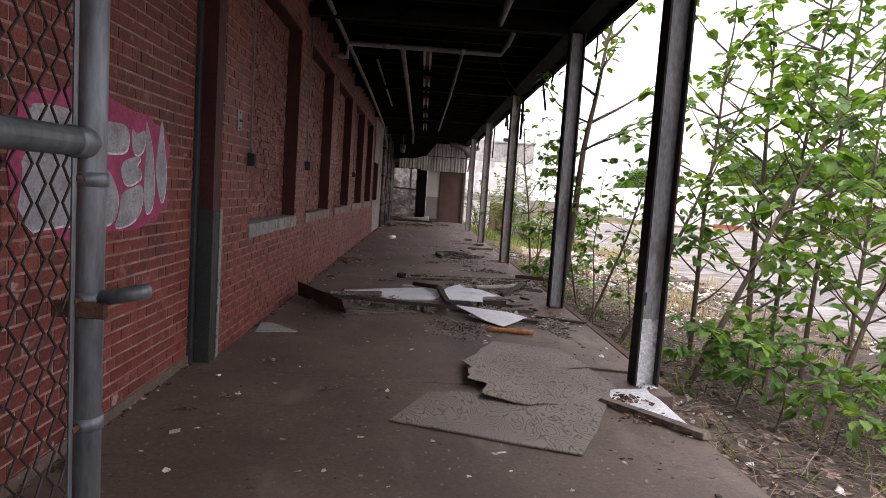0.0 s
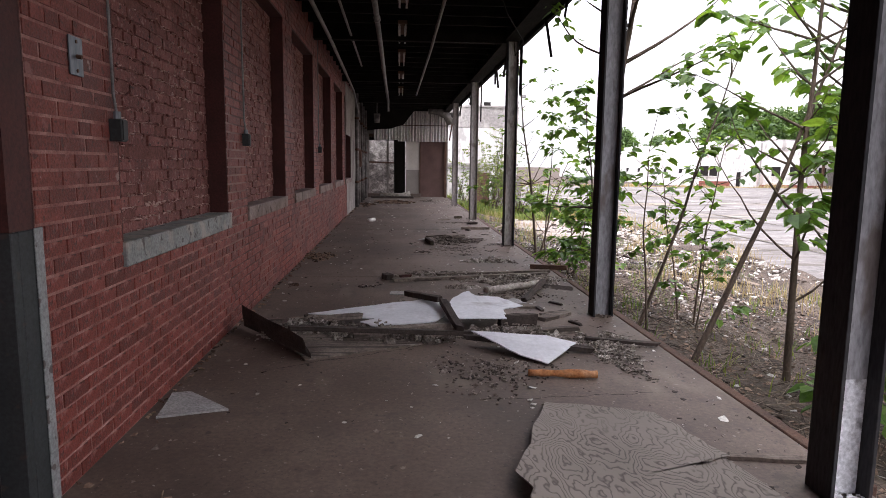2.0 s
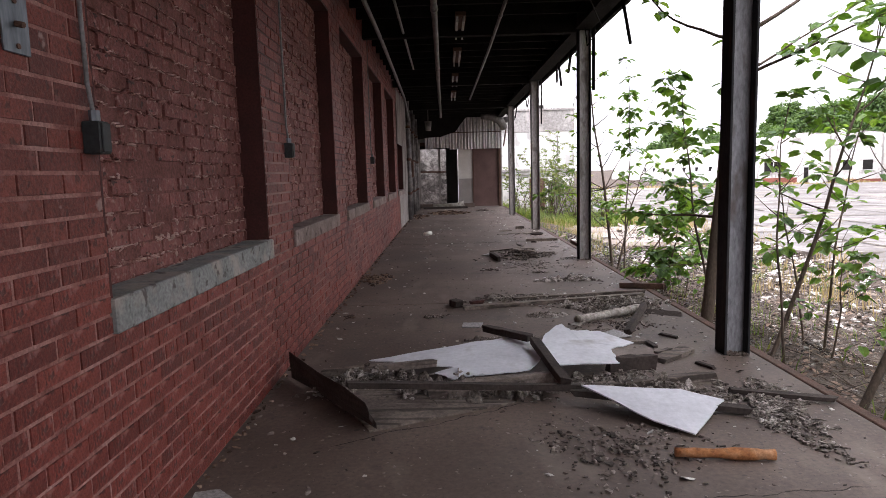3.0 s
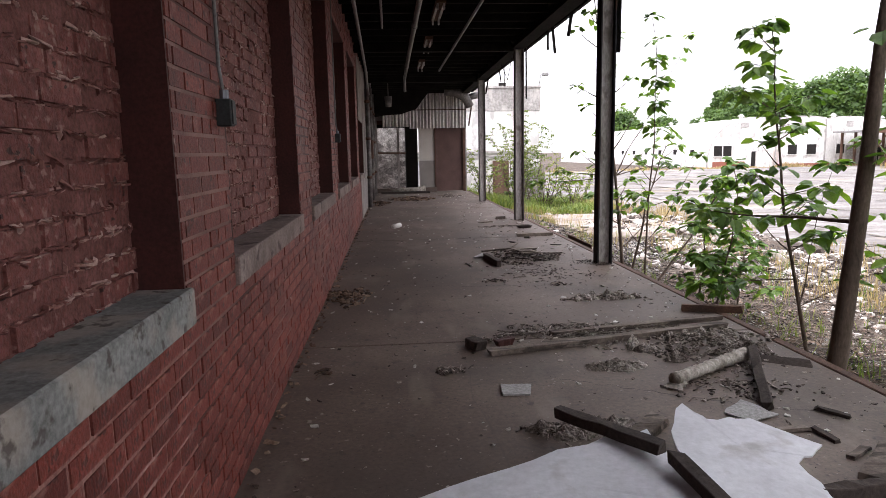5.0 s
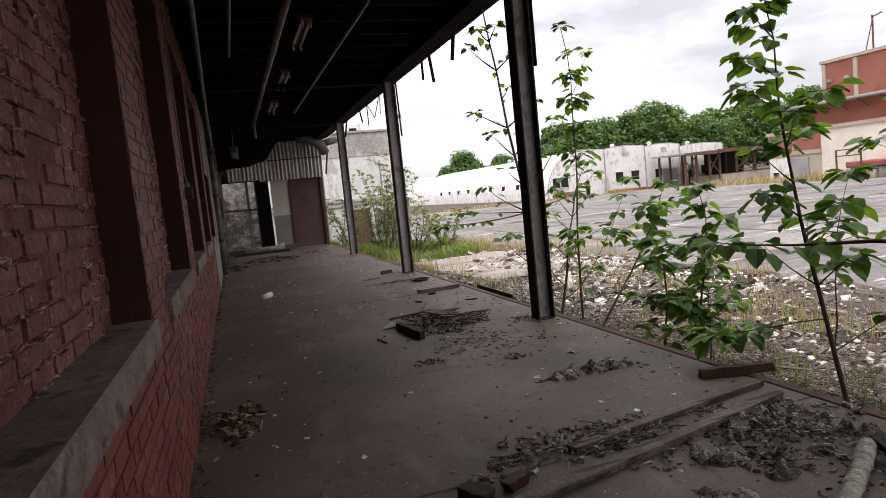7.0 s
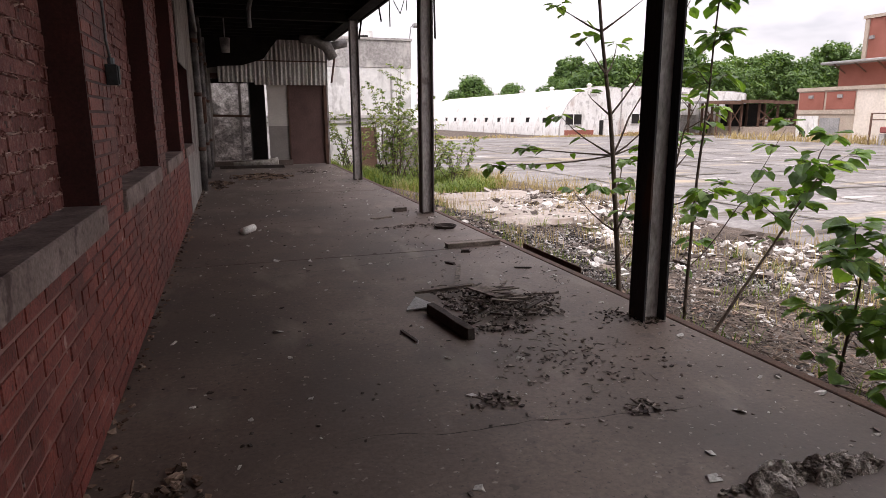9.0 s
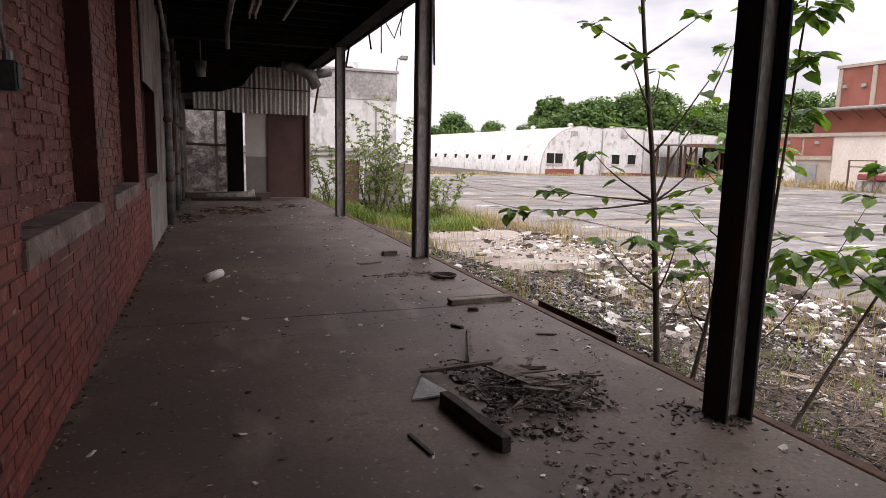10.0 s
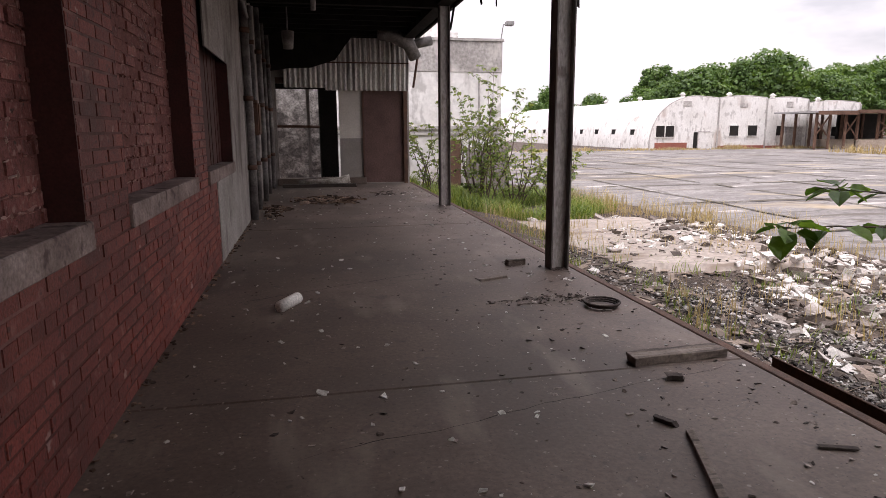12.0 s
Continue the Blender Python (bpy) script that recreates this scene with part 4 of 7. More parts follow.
for k, (x, y, h) in enumerate(((3.6, 5.0, 0.7), (4.4, 5.0, 0.9), (3.1, 5.7, 0.9), (3.2, 5.2, 0.8), (3.9, 6.9, 1.2), (4.6, 5.6, 1.0), (2.75, 5.6, 0.6), (5.2, 6.4, 1.1), (2.55, 11.6, 0.5), (3.5, 9.4, 1.3), (3.0, 11.9, 0.8))):
    sapling(x, y, h, (0.2, 0.1), 0.011, 7, 0.12, 1.7, 0.15, 0.55, 30 + k, "low seedling bush with broad green leaves")

def shrub(x, y, height, width, seed, n=15, size=0.082):
    r = random.Random(seed)
    z = ground_z(x, y) - 0.05
    t = thing("shrub", "overgrown light green shrub beside a white wall", "shrub", (x, y, z), "shrubs by the white building")
    wood, crown = Geo(), Geo()
    for k in range(n):
        a = k * 2.4
        o = Vector((math.cos(a) * width, math.sin(a) * width, r.uniform(1.6, 3.2)))
        pts = shoot(wood, crown, (x + r.gauss(0, .12), y + r.gauss(0, .12), z), o, height * r.uniform(.5, 1.05), 0.02, r, size, 5.0, 0.1, 8)
        for q in pts[2::2]:
            b = r.uniform(0, 6.28)
            shoot(wood, crown, q, (math.cos(b), math.sin(b), .5), 0.5, 0.007, r, size, 3.0, 0.1, 5)
    part("trunk", wood, BARK, t, fast=True)
    part("crown", crown, WEED, t, fast=True)
shrub(3.9, 28.6, 3.5, 0.7, 51)
shrub(5.0, 29.4, 2.3, 1.1, 52, 11)
shrub(6.3, 29.6, 1.9, 1.5, 53, 10)
shrub(2.9, 30.4, 2.2, 0.8, 54, 8)

# ---- white building beyond the platform ----
b = thing("building", "white painted block building with a stained grey parapet", "building", (3.9, 34.4, -1), "buildings round the yard")
part("wall", Geo().box(-3.0, 5.65, 32.6, 38, -1, 3.1), WHITE_WALL, b)
part("parapet", Geo().box(-3.0, 5.67, 32.58, 38, 3.1, 4.05), GREY_WALL, b, bevel=0.01)
part("coping", Geo().box(-3.05, 5.71, 32.53, 38.05, 4.05, 4.13), GREY_WALL, b)
part("ledge", Geo().box(-3.0, 5.70, 32.5, 32.6, 1.33, 1.43), GREY_WALL, b)
part("ledge", Geo().box(-3.0, 5.69, 32.53, 32.6, 1.16, 1.22), GREY_WALL, b)
part("penthouse", Geo().box(3.2, 5.0, 36.0, 38.0, 4.05, 4.8), WHITE_WALL, b)
part("penthouse", Geo().box(3.2, 4.35, 36.2, 37.8, 4.8, 6.0), WHITE_WALL, b)
part("window", Geo().box(4.45, 4.8, 35.97, 36.0, 4.3, 4.62), DARK, b)
part("penthouse_roof", Geo().box(3.1, 4.45, 36.1, 37.9, 6.0, 6.1), RED_PAINT, b)
part("conduit", Geo().tube([(4.9, 32.56, -0.9), (4.9, 32.56, 2.9)], 0.035, 6), GREY_WALL, b)
part("door", Geo().box(3.6, 4.3, 32.55, 32.6, -0.9, 1.0), RUST_FAR, b)
lamp = thing("flood_lamp", "grey flood lamp on a bracket at a roof corner", "lamp", (5.68, 32.55, 4.13))
part("bracket", Geo().tube([(5.6, 32.6, 4.0), (5.66, 32.5, 4.55), (5.8, 32.4, 4.6)], 0.02, 6), ROOF_GREY, lamp)
part("head", Geo().box(5.7, 5.95, 32.25, 32.5, 4.5, 4.64), ROOF_GREY, lamp, bevel=0.02)
g = Geo()
for i in range(28):
    x = 4.4 + 0.05 * i
    g.box(x, x + 0.04, 32.2 + 0.01 * (i % 3), 32.24, -0.85, 0.75 + 0.1 * math.sin(i * 1.7))
solo("board_fence", g, TAUPE, "old grey board fence in front of a white wall", "fence", kind="stuff", fast=True)

# ---- row of arched huts ----
def hut(x0, x1, top, y0, length, fronts, rounded_left=False, side_windows=0):
    """A barrel-roofed hut behind a white end wall whose top swells a little over each barrel."""
    t = thing("arched_hut", "white arched metal hut with weathered peeling paint", "hut", ((x0 + x1) / 2, y0, -0.95), "arched huts across the yard")
    w, foot, n = x1 - x0, -0.95, 24
    if rounded_left:
        rise = [(x0 + 5.0 * (1 - math.cos(a)), foot + (top - foot) * math.sin(a) ** 0.8) for a in [math.pi / 2 * i / n for i in range(n + 1)]]
        crown = rise + [(x0 + 5.0 + (w - 5.0) * i / 6, top - 0.22 * (i / 6) ** 2) for i in range(1, 7)]
        barrel = rise + [(x0 + 5.0 + 5.0 * math.sin(a), foot + (top - foot) * math.cos(a) ** 0.8) for a in [math.pi / 2 * i / n for i in range(1, n + 1)]]
    else:
        crown = [(x0 + w * i / n, top - 0.22 * (2 * i / n - 1) ** 2) for i in range(n + 1)]
        barrel = [(x0 + w / 2 + (w / 2 + 1.5) * u, foot + (top - 0.15 - foot) * max(0.0, 1 - abs(u) ** 3) ** 0.6) for u in [2 * i / n - 1 for i in range(n + 1)]]
    g, seg = Geo(), 16
    for j in range(seg):
        ya, yb = y0 + 0.3 + length * j / seg, y0 + 0.3 + length * (j + 1) / seg
        for (xa, za), (xb, zb) in zip(barrel, barrel[1:]):
            g.face([(xa, ya, za), (xb, ya, zb), (xb, yb, zb), (xa, yb, za)])
    part("roof", g, WHITE_WALL, t, fast=True)
    outline = [(x0, foot)] + [q for q in crown if q[1] > foot] + [(x1, foot)]
    part("wall", Geo().prism(outline, -y0 - 0.3, -y0, Matrix(((1, 0, 0, 0), (0, 0, -1, 0), (0, 1, 0, 0), (0, 0, 0, 1)))), WHITE_WALL, t)
    part("verge", Geo().tube([(x, y0 + 0.05, z) for x, z in crown], 0.07, 5), GREY_WALL, t)
    part("downpipe", Geo().tube([(x1 - 0.05, y0 - 0.08, foot), (x1 - 0.05, y0 - 0.08, top - 0.3)], 0.08, 6), GREY_WALL, t)
    for kind, a, bb, z0, z1 in fronts:
        # windows and gaps are flat dark panels, their inner shade put into the colour
        m = {"window": DARK, "door": WHITE_WALL, "gap": DARK, "base": FAR_BRICK, "hatch": GREY_WALL, "vent_plate": GREY_WALL}[kind]
        deep = {"gap": 0.06, "base": 0.10, "hatch": 0.04, "vent_plate": 0.05}.get(kind, 0.09)
        pr = part({"gap": "doorway", "base": "brick_base"}.get(kind, kind), Geo().box(a, bb, y0 - deep, y0 - 0.004, z0, z1), m, t, bevel=0.01)
        if kind == "window":
            part("frame", Geo().box(a - 0.07, a, y0 - 0.12, y0 - 0.01, z0 - 0.07, z1 + 0.07).box(bb, bb + 0.07, y0 - 0.12, y0 - 0.01, z0 - 0.07, z1 + 0.07).box(a, bb, y0 - 0.12, y0 - 0.01, z1, z1 + 0.07).box(a, bb, y0 - 0.14, y0 - 0.01, z0 - 0.07, z0), WHITE_WALL, pr)
        if kind == "window" and bb - a > 1.5:
            part("mullion", Geo().box((a + bb) / 2 - 0.05, (a + bb) / 2 + 0.05, y0 - 0.12, y0 - 0.09, z0, z1), WHITE_WALL, pr)
        if kind in ("door", "hatch"):
            part("frame", Geo().box(a - 0.07, a, y0 - 0.12, y0 - 0.01, z0, z1 + 0.07).box(a, bb, y0 - 0.12, y0 - 0.01, z1, z1 + 0.07), GREY_WALL, pr)
    for k in range(side_windows):
        y = y0 + 3.5 + 4.4 * k
        part("side_window", Geo().box(x0 + 0.12, x0 + 1.0, y, y + 0.75, 0.0, 1.2), DARK, t)
        part("dormer", Geo().box(x0 + 0.05, x0 + 1.1, y - 0.1, y + 0.85, 1.2, 1.28), WHITE_WALL, t)
    for k in range(4):
        y, x = y0 + 2.5 + k * 9, x0 + (5.0 if rounded_left else w / 2)
        part("roof_vent", Geo().tube([(x, y, top - 0.25), (x, y, top + 0.25)], 0.22, 10).tube([(x, y, top + 0.25), (x, y, top + 0.5)], [0.4, 0.12], 10), WHITE_WALL, t, smooth=True)
hut(33.2, 40.9, 4.5, 72, 60, [("window", 33.85, 35.85, 0.45, 1.55), ("base", 33.8, 37.4, -0.95, -0.15), ("gap", 38.15, 38.6, -0.95, 0.9), ("door", 38.65, 40.0, -0.95, 0.9), ("vent_plate", 36.8, 37.7, 3.5, 4.0)], True, 9)
hut(40.95, 46.5, 4.55, 72.0, 50, [("window", 42.2, 43.25, 0.5, 1.55), ("window", 44.35, 45.45, 0.5, 1.55), ("base", 41.0, 46.4, -0.95, -0.5), ("vent_plate", 43.3, 44.2, 3.4, 3.8)])
hut(46.55, 51.5, 4.45, 72.0, 50, [("window", 47.75, 48.7, 0.5, 1.5), ("hatch", 48.95, 51.0, -0.95, 1.35), ("base", 46.6, 48.9, -0.95, -0.55), ("vent_plate", 48.8, 49.6, 3.4, 4.0)])
hut(51.55, 58.0, 4.1, 72.0, 50, [("window", 54.5, 55.3, 0.4, 1.4), ("gap", 52.6, 53.3, -0.95, 1.3)])
# open shed in front of the huts
t = thing("open_shed", "ruined open shed with rusty frame and sagging roof", "shed", (53.5, 66, -0.9))
for x in (47.3, 48.8, 50.6, 52.0, 54.4, 57.0, 59.6):
    for y in (66.0, 70.5):
        part("post", Geo().box(x, x + 0.2, y, y + 0.2, -0.9, 2.7), RUST_FAR, t)
for x, w in ((47.4, 1.5), (50.7, 1.4), (54.5, 2.6)):
    part("brace", Geo().tube([(x, 66.05, 0.6), (x + w, 66.05, 2.6)], 0.08, 5), RUST_FAR, t)
    part("brace", Geo().tube([(x + w, 66.02, 0.2), (x, 66.02, 1.9)], 0.07, 5), RUST_FAR, t)
for x, dz in ((46.8, 0.0), (51.2, 0.12), (55.6, 0.05)):
    part("roof", Geo().box(x, x + 4.5, 65.3, 71.3, 2.7 + dz, 2.86 + dz, None), ROOF_GREY, t)
    part("fascia", Geo().box(x, x + 4.5, 65.2, 65.3, 2.5 + dz, 2.86 + dz), RUST_FAR, t)
part("floor", Geo().box(52, 60, 65.6, 71, -0.9, 0.1), FAR_TAN, t)
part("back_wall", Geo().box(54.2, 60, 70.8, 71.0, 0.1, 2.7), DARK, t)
for z in (0.5, 0.9):
    part("rail", Geo().tube([(54.4, 65.95, z), (59.7, 65.95, z + 0.1)], 0.05, 5), RUST_FAR, t)

# ---- red brick works across the yard ----
b = thing("building", "large red brick works building with white lower wall", "building", (50, 30, -0.9), "buildings round the yard")
part("lower_wall", Geo().box(46, 60, -30, 47.65, -0.9, 3.3), CREAM_WALL, b)
part("corner_wall", Geo().box(46, 60, 47.65, 53.1, -0.9, 3.3), FAR_TAN, b)
for y0, y1 in ((47.75, 50.3), (50.55, 52.95)):
    part("brick_panel", Geo().box(45.93, 46.0, y0, y1, 1.78, 3.2), FAR_BRICK, b)
    part("wall_lamp", Geo().box(45.8, 45.93, (y0 + y1) / 2 - .2, (y0 + y1) / 2 + .2, 2.7, 2.95), ROOF_GREY, b)
part("garage_door", Geo().box(45.9, 46.0, 48.9, 50.7, -0.85, 1.1), ROOF_GREY, b)
part("white_panel", Geo().box(45.93, 46.0, 50.9, 53.0, -0.85, 1.25), WHITE_WALL, b)
part("window", Geo().box(45.88, 45.93, 52.0, 52.6, -0.5, 0.0), DARK, b)
part("coping", Geo().box(45.85, 60, -30, 53.2, 3.3, 3.58), FAR_TAN, b)
part("band", Geo().box(45.9, 46.0, 47.65, 53.1, 1.42, 1.76), FAR_TAN, b)
part("middle_wall", Geo().box(52, 66, -30, 54.6, 3.58, 5.75), FAR_BRICK, b)
part("canopy_roof", Geo().box(50.3, 66, -30, 55.2, 5.75, 5.97), ROOF_GREY, b, bevel=0.05)
for y in range(-4, 55, 2):
    part("bracket", Geo().tube([(52, y, 5.0), (50.6, y, 5.75)], 0.06, 5), RUST_FAR, b)
part("tower", Geo().box(57, 75, -30, 56.7, 5.97, 10.2), FAR_BRICK, b)
part("tower_coping", Geo().box(56.85, 75, -30, 56.85, 10.2, 10.5), FAR_TAN, b)
part("upper_tower", Geo().box(60, 78, -30, 51.5, 10.5, 12.0), FAR_BRICK, b)
part("upper_coping", Geo().box(59.85, 78, -30, 51.7, 12.0, 12.35), FAR_TAN, b)
for y in (56.4, 53.0, 49.6, 46.6, 42.0, 37.0):
    part("pilaster", Geo().box(56.85, 57.0, y - 0.2, y + 0.2, 5.97, 10.1), FAR_TAN, b)
for y in (48.1, 39.5):
    w = part("window", Geo().box(56.9, 57.0, y - 1.0, y + 1.0, 6.6, 8.85), WHITE_WALL, b)
    part("frame", Geo().box(56.82, 56.9, y - 1.1, y + 1.1, 8.85, 9.0), FAR_TAN, w)
for y in (55.8, 53.9, 45.0):
    part("wall_lamp", Geo().box(56.75, 57.0, y - 0.2, y + 0.2, 8.3, 8.6), ROOF_GREY, b)
part("antenna", Geo().tube([(62, 55.0, 10.4), (62, 55.0, 14.6)], 0.1, 6).tube([(62, 55.0, 14.4), (62, 54.0, 14.6)], 0.07, 5).tube([(62, 55.0, 14.2), (62, 56.0, 10.5)], 0.05, 5), RUST_FAR, b)
part("vent_box", Geo().box(50.4, 51.2, 41.6, 43.4, 3.58, 4.1), WHITE_WALL, b)
part("downpipe", Geo().tube([(51.9, 43, 3.6), (51.9, 43, 5.75)], 0.1, 6).tube([(51.9, 43.8, 3.6), (51.9, 43.8, 5.75)], 0.1, 6), RUST_FAR, b)
part("louvre", Geo().box(45.9, 46.0, 41.2, 42.4, 1.9, 2.25), GREY_WALL, b)
t = thing("loading_dock", "low dock with faded red roof and rusty railings", "dock", (44.6, 35, -0.85))
part("base", Geo().box(43.6, 45.85, 28, 43.6, -0.85, 0.0), GREY_WALL, t)
for k in range(8):
    part("pier", Geo().box(43.35, 43.6, 29.0 + 2 * k, 29.3 + 2 * k, -0.85, 0.0), GREY_WALL, t)
part("roof", Geo().prism([(43.3, 27.5), (45.85, 27.5), (45.85, 43.6), (43.3, 43.4)], 0.05, 0.5), RED_PAINT, t, bevel=0.08)
for y0, y1 in ((36.0, 40.0), (42.0, 44.0)):
    for z in (1.4, 0.95):
        part("rail", Geo().box(43.2, 43.28, y0, y1 + 0.1, z, z + 0.08), RUST_FAR, t)
    for k in range(int(y1 - y0) // 2 + 1):
        part("post", Geo().box(43.2, 43.3, y0 + k * 2, y0 + 0.1 + k * 2, -0.85, 1.4), RUST_FAR, t)

# ---- trees behind the buildings ----
def far_tree(seed, height, width):
    r = random.Random(seed)
    t = thing("tree", "tall leafy green tree behind the far buildings", "tree", (0, 0, -1), "trees on the skyline")
    wood, crown = Geo(), Geo()
    wood.tube([(0, 0, -1), (0.2, 0, height * 0.4), (0.1, 0.2, height * 0.85)], [0.4, 0.3, 0.08], 7, False)
    lobes = []
    for k in range(44):
        a, f = k * 2.4, 0.14 + 0.80 * (k + r.random()) / 44
        rad = width * (0.62 - 0.75 * abs(f - 0.45) ** 1.3) * r.uniform(.45, 1.0)
        c = Vector((math.cos(a) * rad, math.sin(a) * rad, height * f))
        wood.tube([(0.1, 0, height * f * 0.7), tuple(c)], [0.12, 0.03], 5, False)
        lobes.append((c, width * r.uniform(.11, .25)))
    lobes.append((Vector((0, 0, height * 0.93)), width * 0.22))
    for c, q in lobes:
        for _ in range(200):
            v = Vector((r.gauss(0, 1), r.gauss(0, 1), r.gauss(0, 1))).normalized() * q * r.uniform(.55, 1.1)
            v.z *= 0.8
            p = c + v
            s = r.uniform(0.16, 0.40)
            u = Vector((r.gauss(0, 1), r.gauss(0, 1), r.gauss(0, .6))).normalized()
            w = u.cross(v.normalized() + Vector((0, 0, .3))).normalized()
            crown.add([p - u * s, p - w * s * .7, p + u * s * .9, p + w * s * .8, p + u * s * .2 + w * s], [(0, 1, 2, 4, 3)])
    part("trunk", wood, BARK, t, fast=True)
    part("crown", crown, LEAF_FAR, t, fast=True)
    return t
kinds = [far_tree(71, 13, 9.0), far_tree(72, 11.5, 9.5), far_tree(73, 15.5, 8.0)]
r = random.Random(21)
tall = (13.0, 11.5, 15.5)
crowns = [(42.5, 8.4), (38.6, 5.6), (62.2, 12.6), (49.2, 7.0), (55.0, 6.4), (58.4, 8.4), (66.0, 10.8), (69.5, 11.6), (74.6, 12.6), (79.0, 13.4), (83.5, 14.2), (88.5, 13.6), (94.0, 11.2), (101.0, 12.6), (106.0, 13.4), (110.5, 14.0), (117.0, 12.4), (125.3, 17.0), (131.0, 14.2), (136.0, 15.6), (143.0, 14.0), (150.0, 16.0), (158.0, 14.0)]
crowns += [(57.0 + 5.3 * k, 7.6 + 2.0 * r.random() + 0.02 * k * k) for k in range(18)]
row = [(x, 120 + r.uniform(-3, 3) + (0 if k < 23 else -4), (top * 0.93 + 1.0) / tall[k % 3]) for k, (x, top) in enumerate(crowns)]
for k, (x, y, s) in enumerate(row):
    m = Matrix.Translation((x, y, -1)) @ Euler((0, 0, k * 1.3)).to_matrix().to_4x4() @ Matrix.Diagonal((s, s, s, 1))
    if k < 3:
        kinds[k].matrix_basis = m
        for c in kinds[k].children:
            c.matrix_parent_inverse = Matrix.Translation((0, 0, 1))
    else:
        o = copy_thing(kinds[k % 3], Matrix())
        o.matrix_basis = m

# ---- end of the platform ----
part("lintel", Geo().box(-1.2, 0.3, END_Y - 0.02, END_Y, 2.42, 2.56), RUST, end)
part("door_panel", Geo().box(0.28, 0.86, END_Y + 0.02, END_Y + 0.07, 1.12, 2.55), BEIGE, end, "dirty beige upper panel")
part("lower_panel", Geo().box(0.28, 0.86, END_Y + 0.02, END_Y + 0.075, 0.0, 1.12), TAUPE, end, "taupe lower panel")
part("brown_door", Geo().box(0.865, 1.895, END_Y + 0.05, END_Y + 0.10, 0.02, 2.55), BROWN_DOOR, end, "plain brown door", bevel=0.005)
part("door_post", Geo().box(0.84, 0.885, END_Y - 0.03, END_Y + 0.05, 0, 2.3), RUST, end)
part("door_post", Geo().box(1.86, 1.95, END_Y - 0.05, END_Y - 0.003, 0, 2.35), RUST, end)
part("threshold", Geo().box(-1.25, 0.9, END_Y - 0.1, END_Y + 0.3, 0, 0.16), CONCRETE, end, bevel=0.01)
part("cross_rail", Geo().tube([(-1.22, END_Y + 0.05, 1.42), (-0.2, END_Y + 0.05, 1.40)], 0.035, 6), RUST, end)
part("side_post", Geo().box(-0.5, -0.42, END_Y + 0.3, END_Y + 0.38, 0, 2.6), PLASTER, end)
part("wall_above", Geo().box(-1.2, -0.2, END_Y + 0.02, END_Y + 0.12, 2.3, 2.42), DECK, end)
# box coloured near black so that the opening reads as unlit
part("painted_dark_room", Geo().box(-0.18, 0.27, END_Y + 1.0, END_Y + 1.05, 0, 2.6).box(-0.2, -0.17, END_Y + 0.1, END_Y + 1.0, 0, 2.6).box(-0.2, 0.27, END_Y + 0.1, END_Y + 1.05, 2.56, 2.6), DARK, end)
PEEL = material("peeling_dark_plaster", [(0.07, 0.065, 0.06), (0.25, 0.235, 0.22), (0.5, 0.48, 0.455)], 0.95, scale=4.0, fine=24, fine_amount=0.6, bump=0.3)
overlay(PEEL, (0.03, 0.027, 0.025), 2.2, 0.48, 0.58, strength=0.65, stretch=(1, 1, 1.8), detail=9)
part("porch_wall", Geo().box(-2.2, 0.0, END_Y + 2.2, END_Y + 2.35, -0.9, 3.0), PEEL, end)
part("porch_roof", Geo().box(-2.2, 2.0, END_Y + 0.3, END_Y + 1.4, 2.7, 2.8), DECK, end)
part("porch_floor", Geo().box(-2.2, 1.9, END_Y + 0.3, END_Y + 2.2, -0.5, -0.02), CONCRETE, end)
# corrugated apron above the doors
apron = thing("corrugated_apron", "weathered corrugated metal sheeting above the doors", "metal sheet", (0.5, END_Y, 2.3))
for x0, x1 in ((-1.0, -0.05), (-0.04, 0.93), (0.94, 1.97)):
    g, n = Geo(), 90
    zs = [2.26 + (0.06 if x0 < -0.5 else 0), 2.7, 3.1, 3.5]
    for zi, z in enumerate(zs):
        for i in range(n + 1):
            x = x0 + (x1 - x0) * i / n
            g.v.append((x, END_Y - 0.14 - 0.10 * math.sin(zi / 3 * math.pi) + 0.048 * math.sin(x * 2 * math.pi / 0.118), z))
    g.f = [(j * (n + 1) + i, j * (n + 1) + i + 1, (j + 1) * (n + 1) + i + 1, (j + 1) * (n + 1) + i) for j in range(3) for i in range(n)]
    part("sheet", g, CORR, apron, smooth=True)
part("batten", Geo().box(-1.0, 1.97, END_Y - 0.29, END_Y - 0.265, 2.88, 2.91), RUST, apron)
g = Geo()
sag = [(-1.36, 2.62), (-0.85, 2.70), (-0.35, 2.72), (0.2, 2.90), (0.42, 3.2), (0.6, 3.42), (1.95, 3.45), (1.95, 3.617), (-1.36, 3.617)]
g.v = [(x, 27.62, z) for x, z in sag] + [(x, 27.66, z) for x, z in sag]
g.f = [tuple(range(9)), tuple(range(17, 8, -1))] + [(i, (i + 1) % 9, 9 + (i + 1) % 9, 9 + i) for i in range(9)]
solo("sagging_board", g, DECK, "board sagging from the canopy before the end wall, shade in its dark colour", "board")
OLD_DUCT = material("stained_dark_duct", [(0.05, 0.045, 0.042), (0.12, 0.11, 0.105), (0.24, 0.225, 0.215)], 0.6, metal=0.2, scale=4, fine=40, bump=0.3)
# bent duct at the canopy corner
d = thing("duct", "bent grey metal duct hanging at the canopy corner", "duct", (2.0, 27.4, 3.2))
part("elbow", Geo().tube([(1.15, 27.2, 3.42), (1.5, 27.25, 3.4), (1.85, 27.35, 3.25), (2.02, 27.45, 2.95)], [0.13, 0.15, 0.16, 0.15], 12), OLD_DUCT, d, smooth=True)
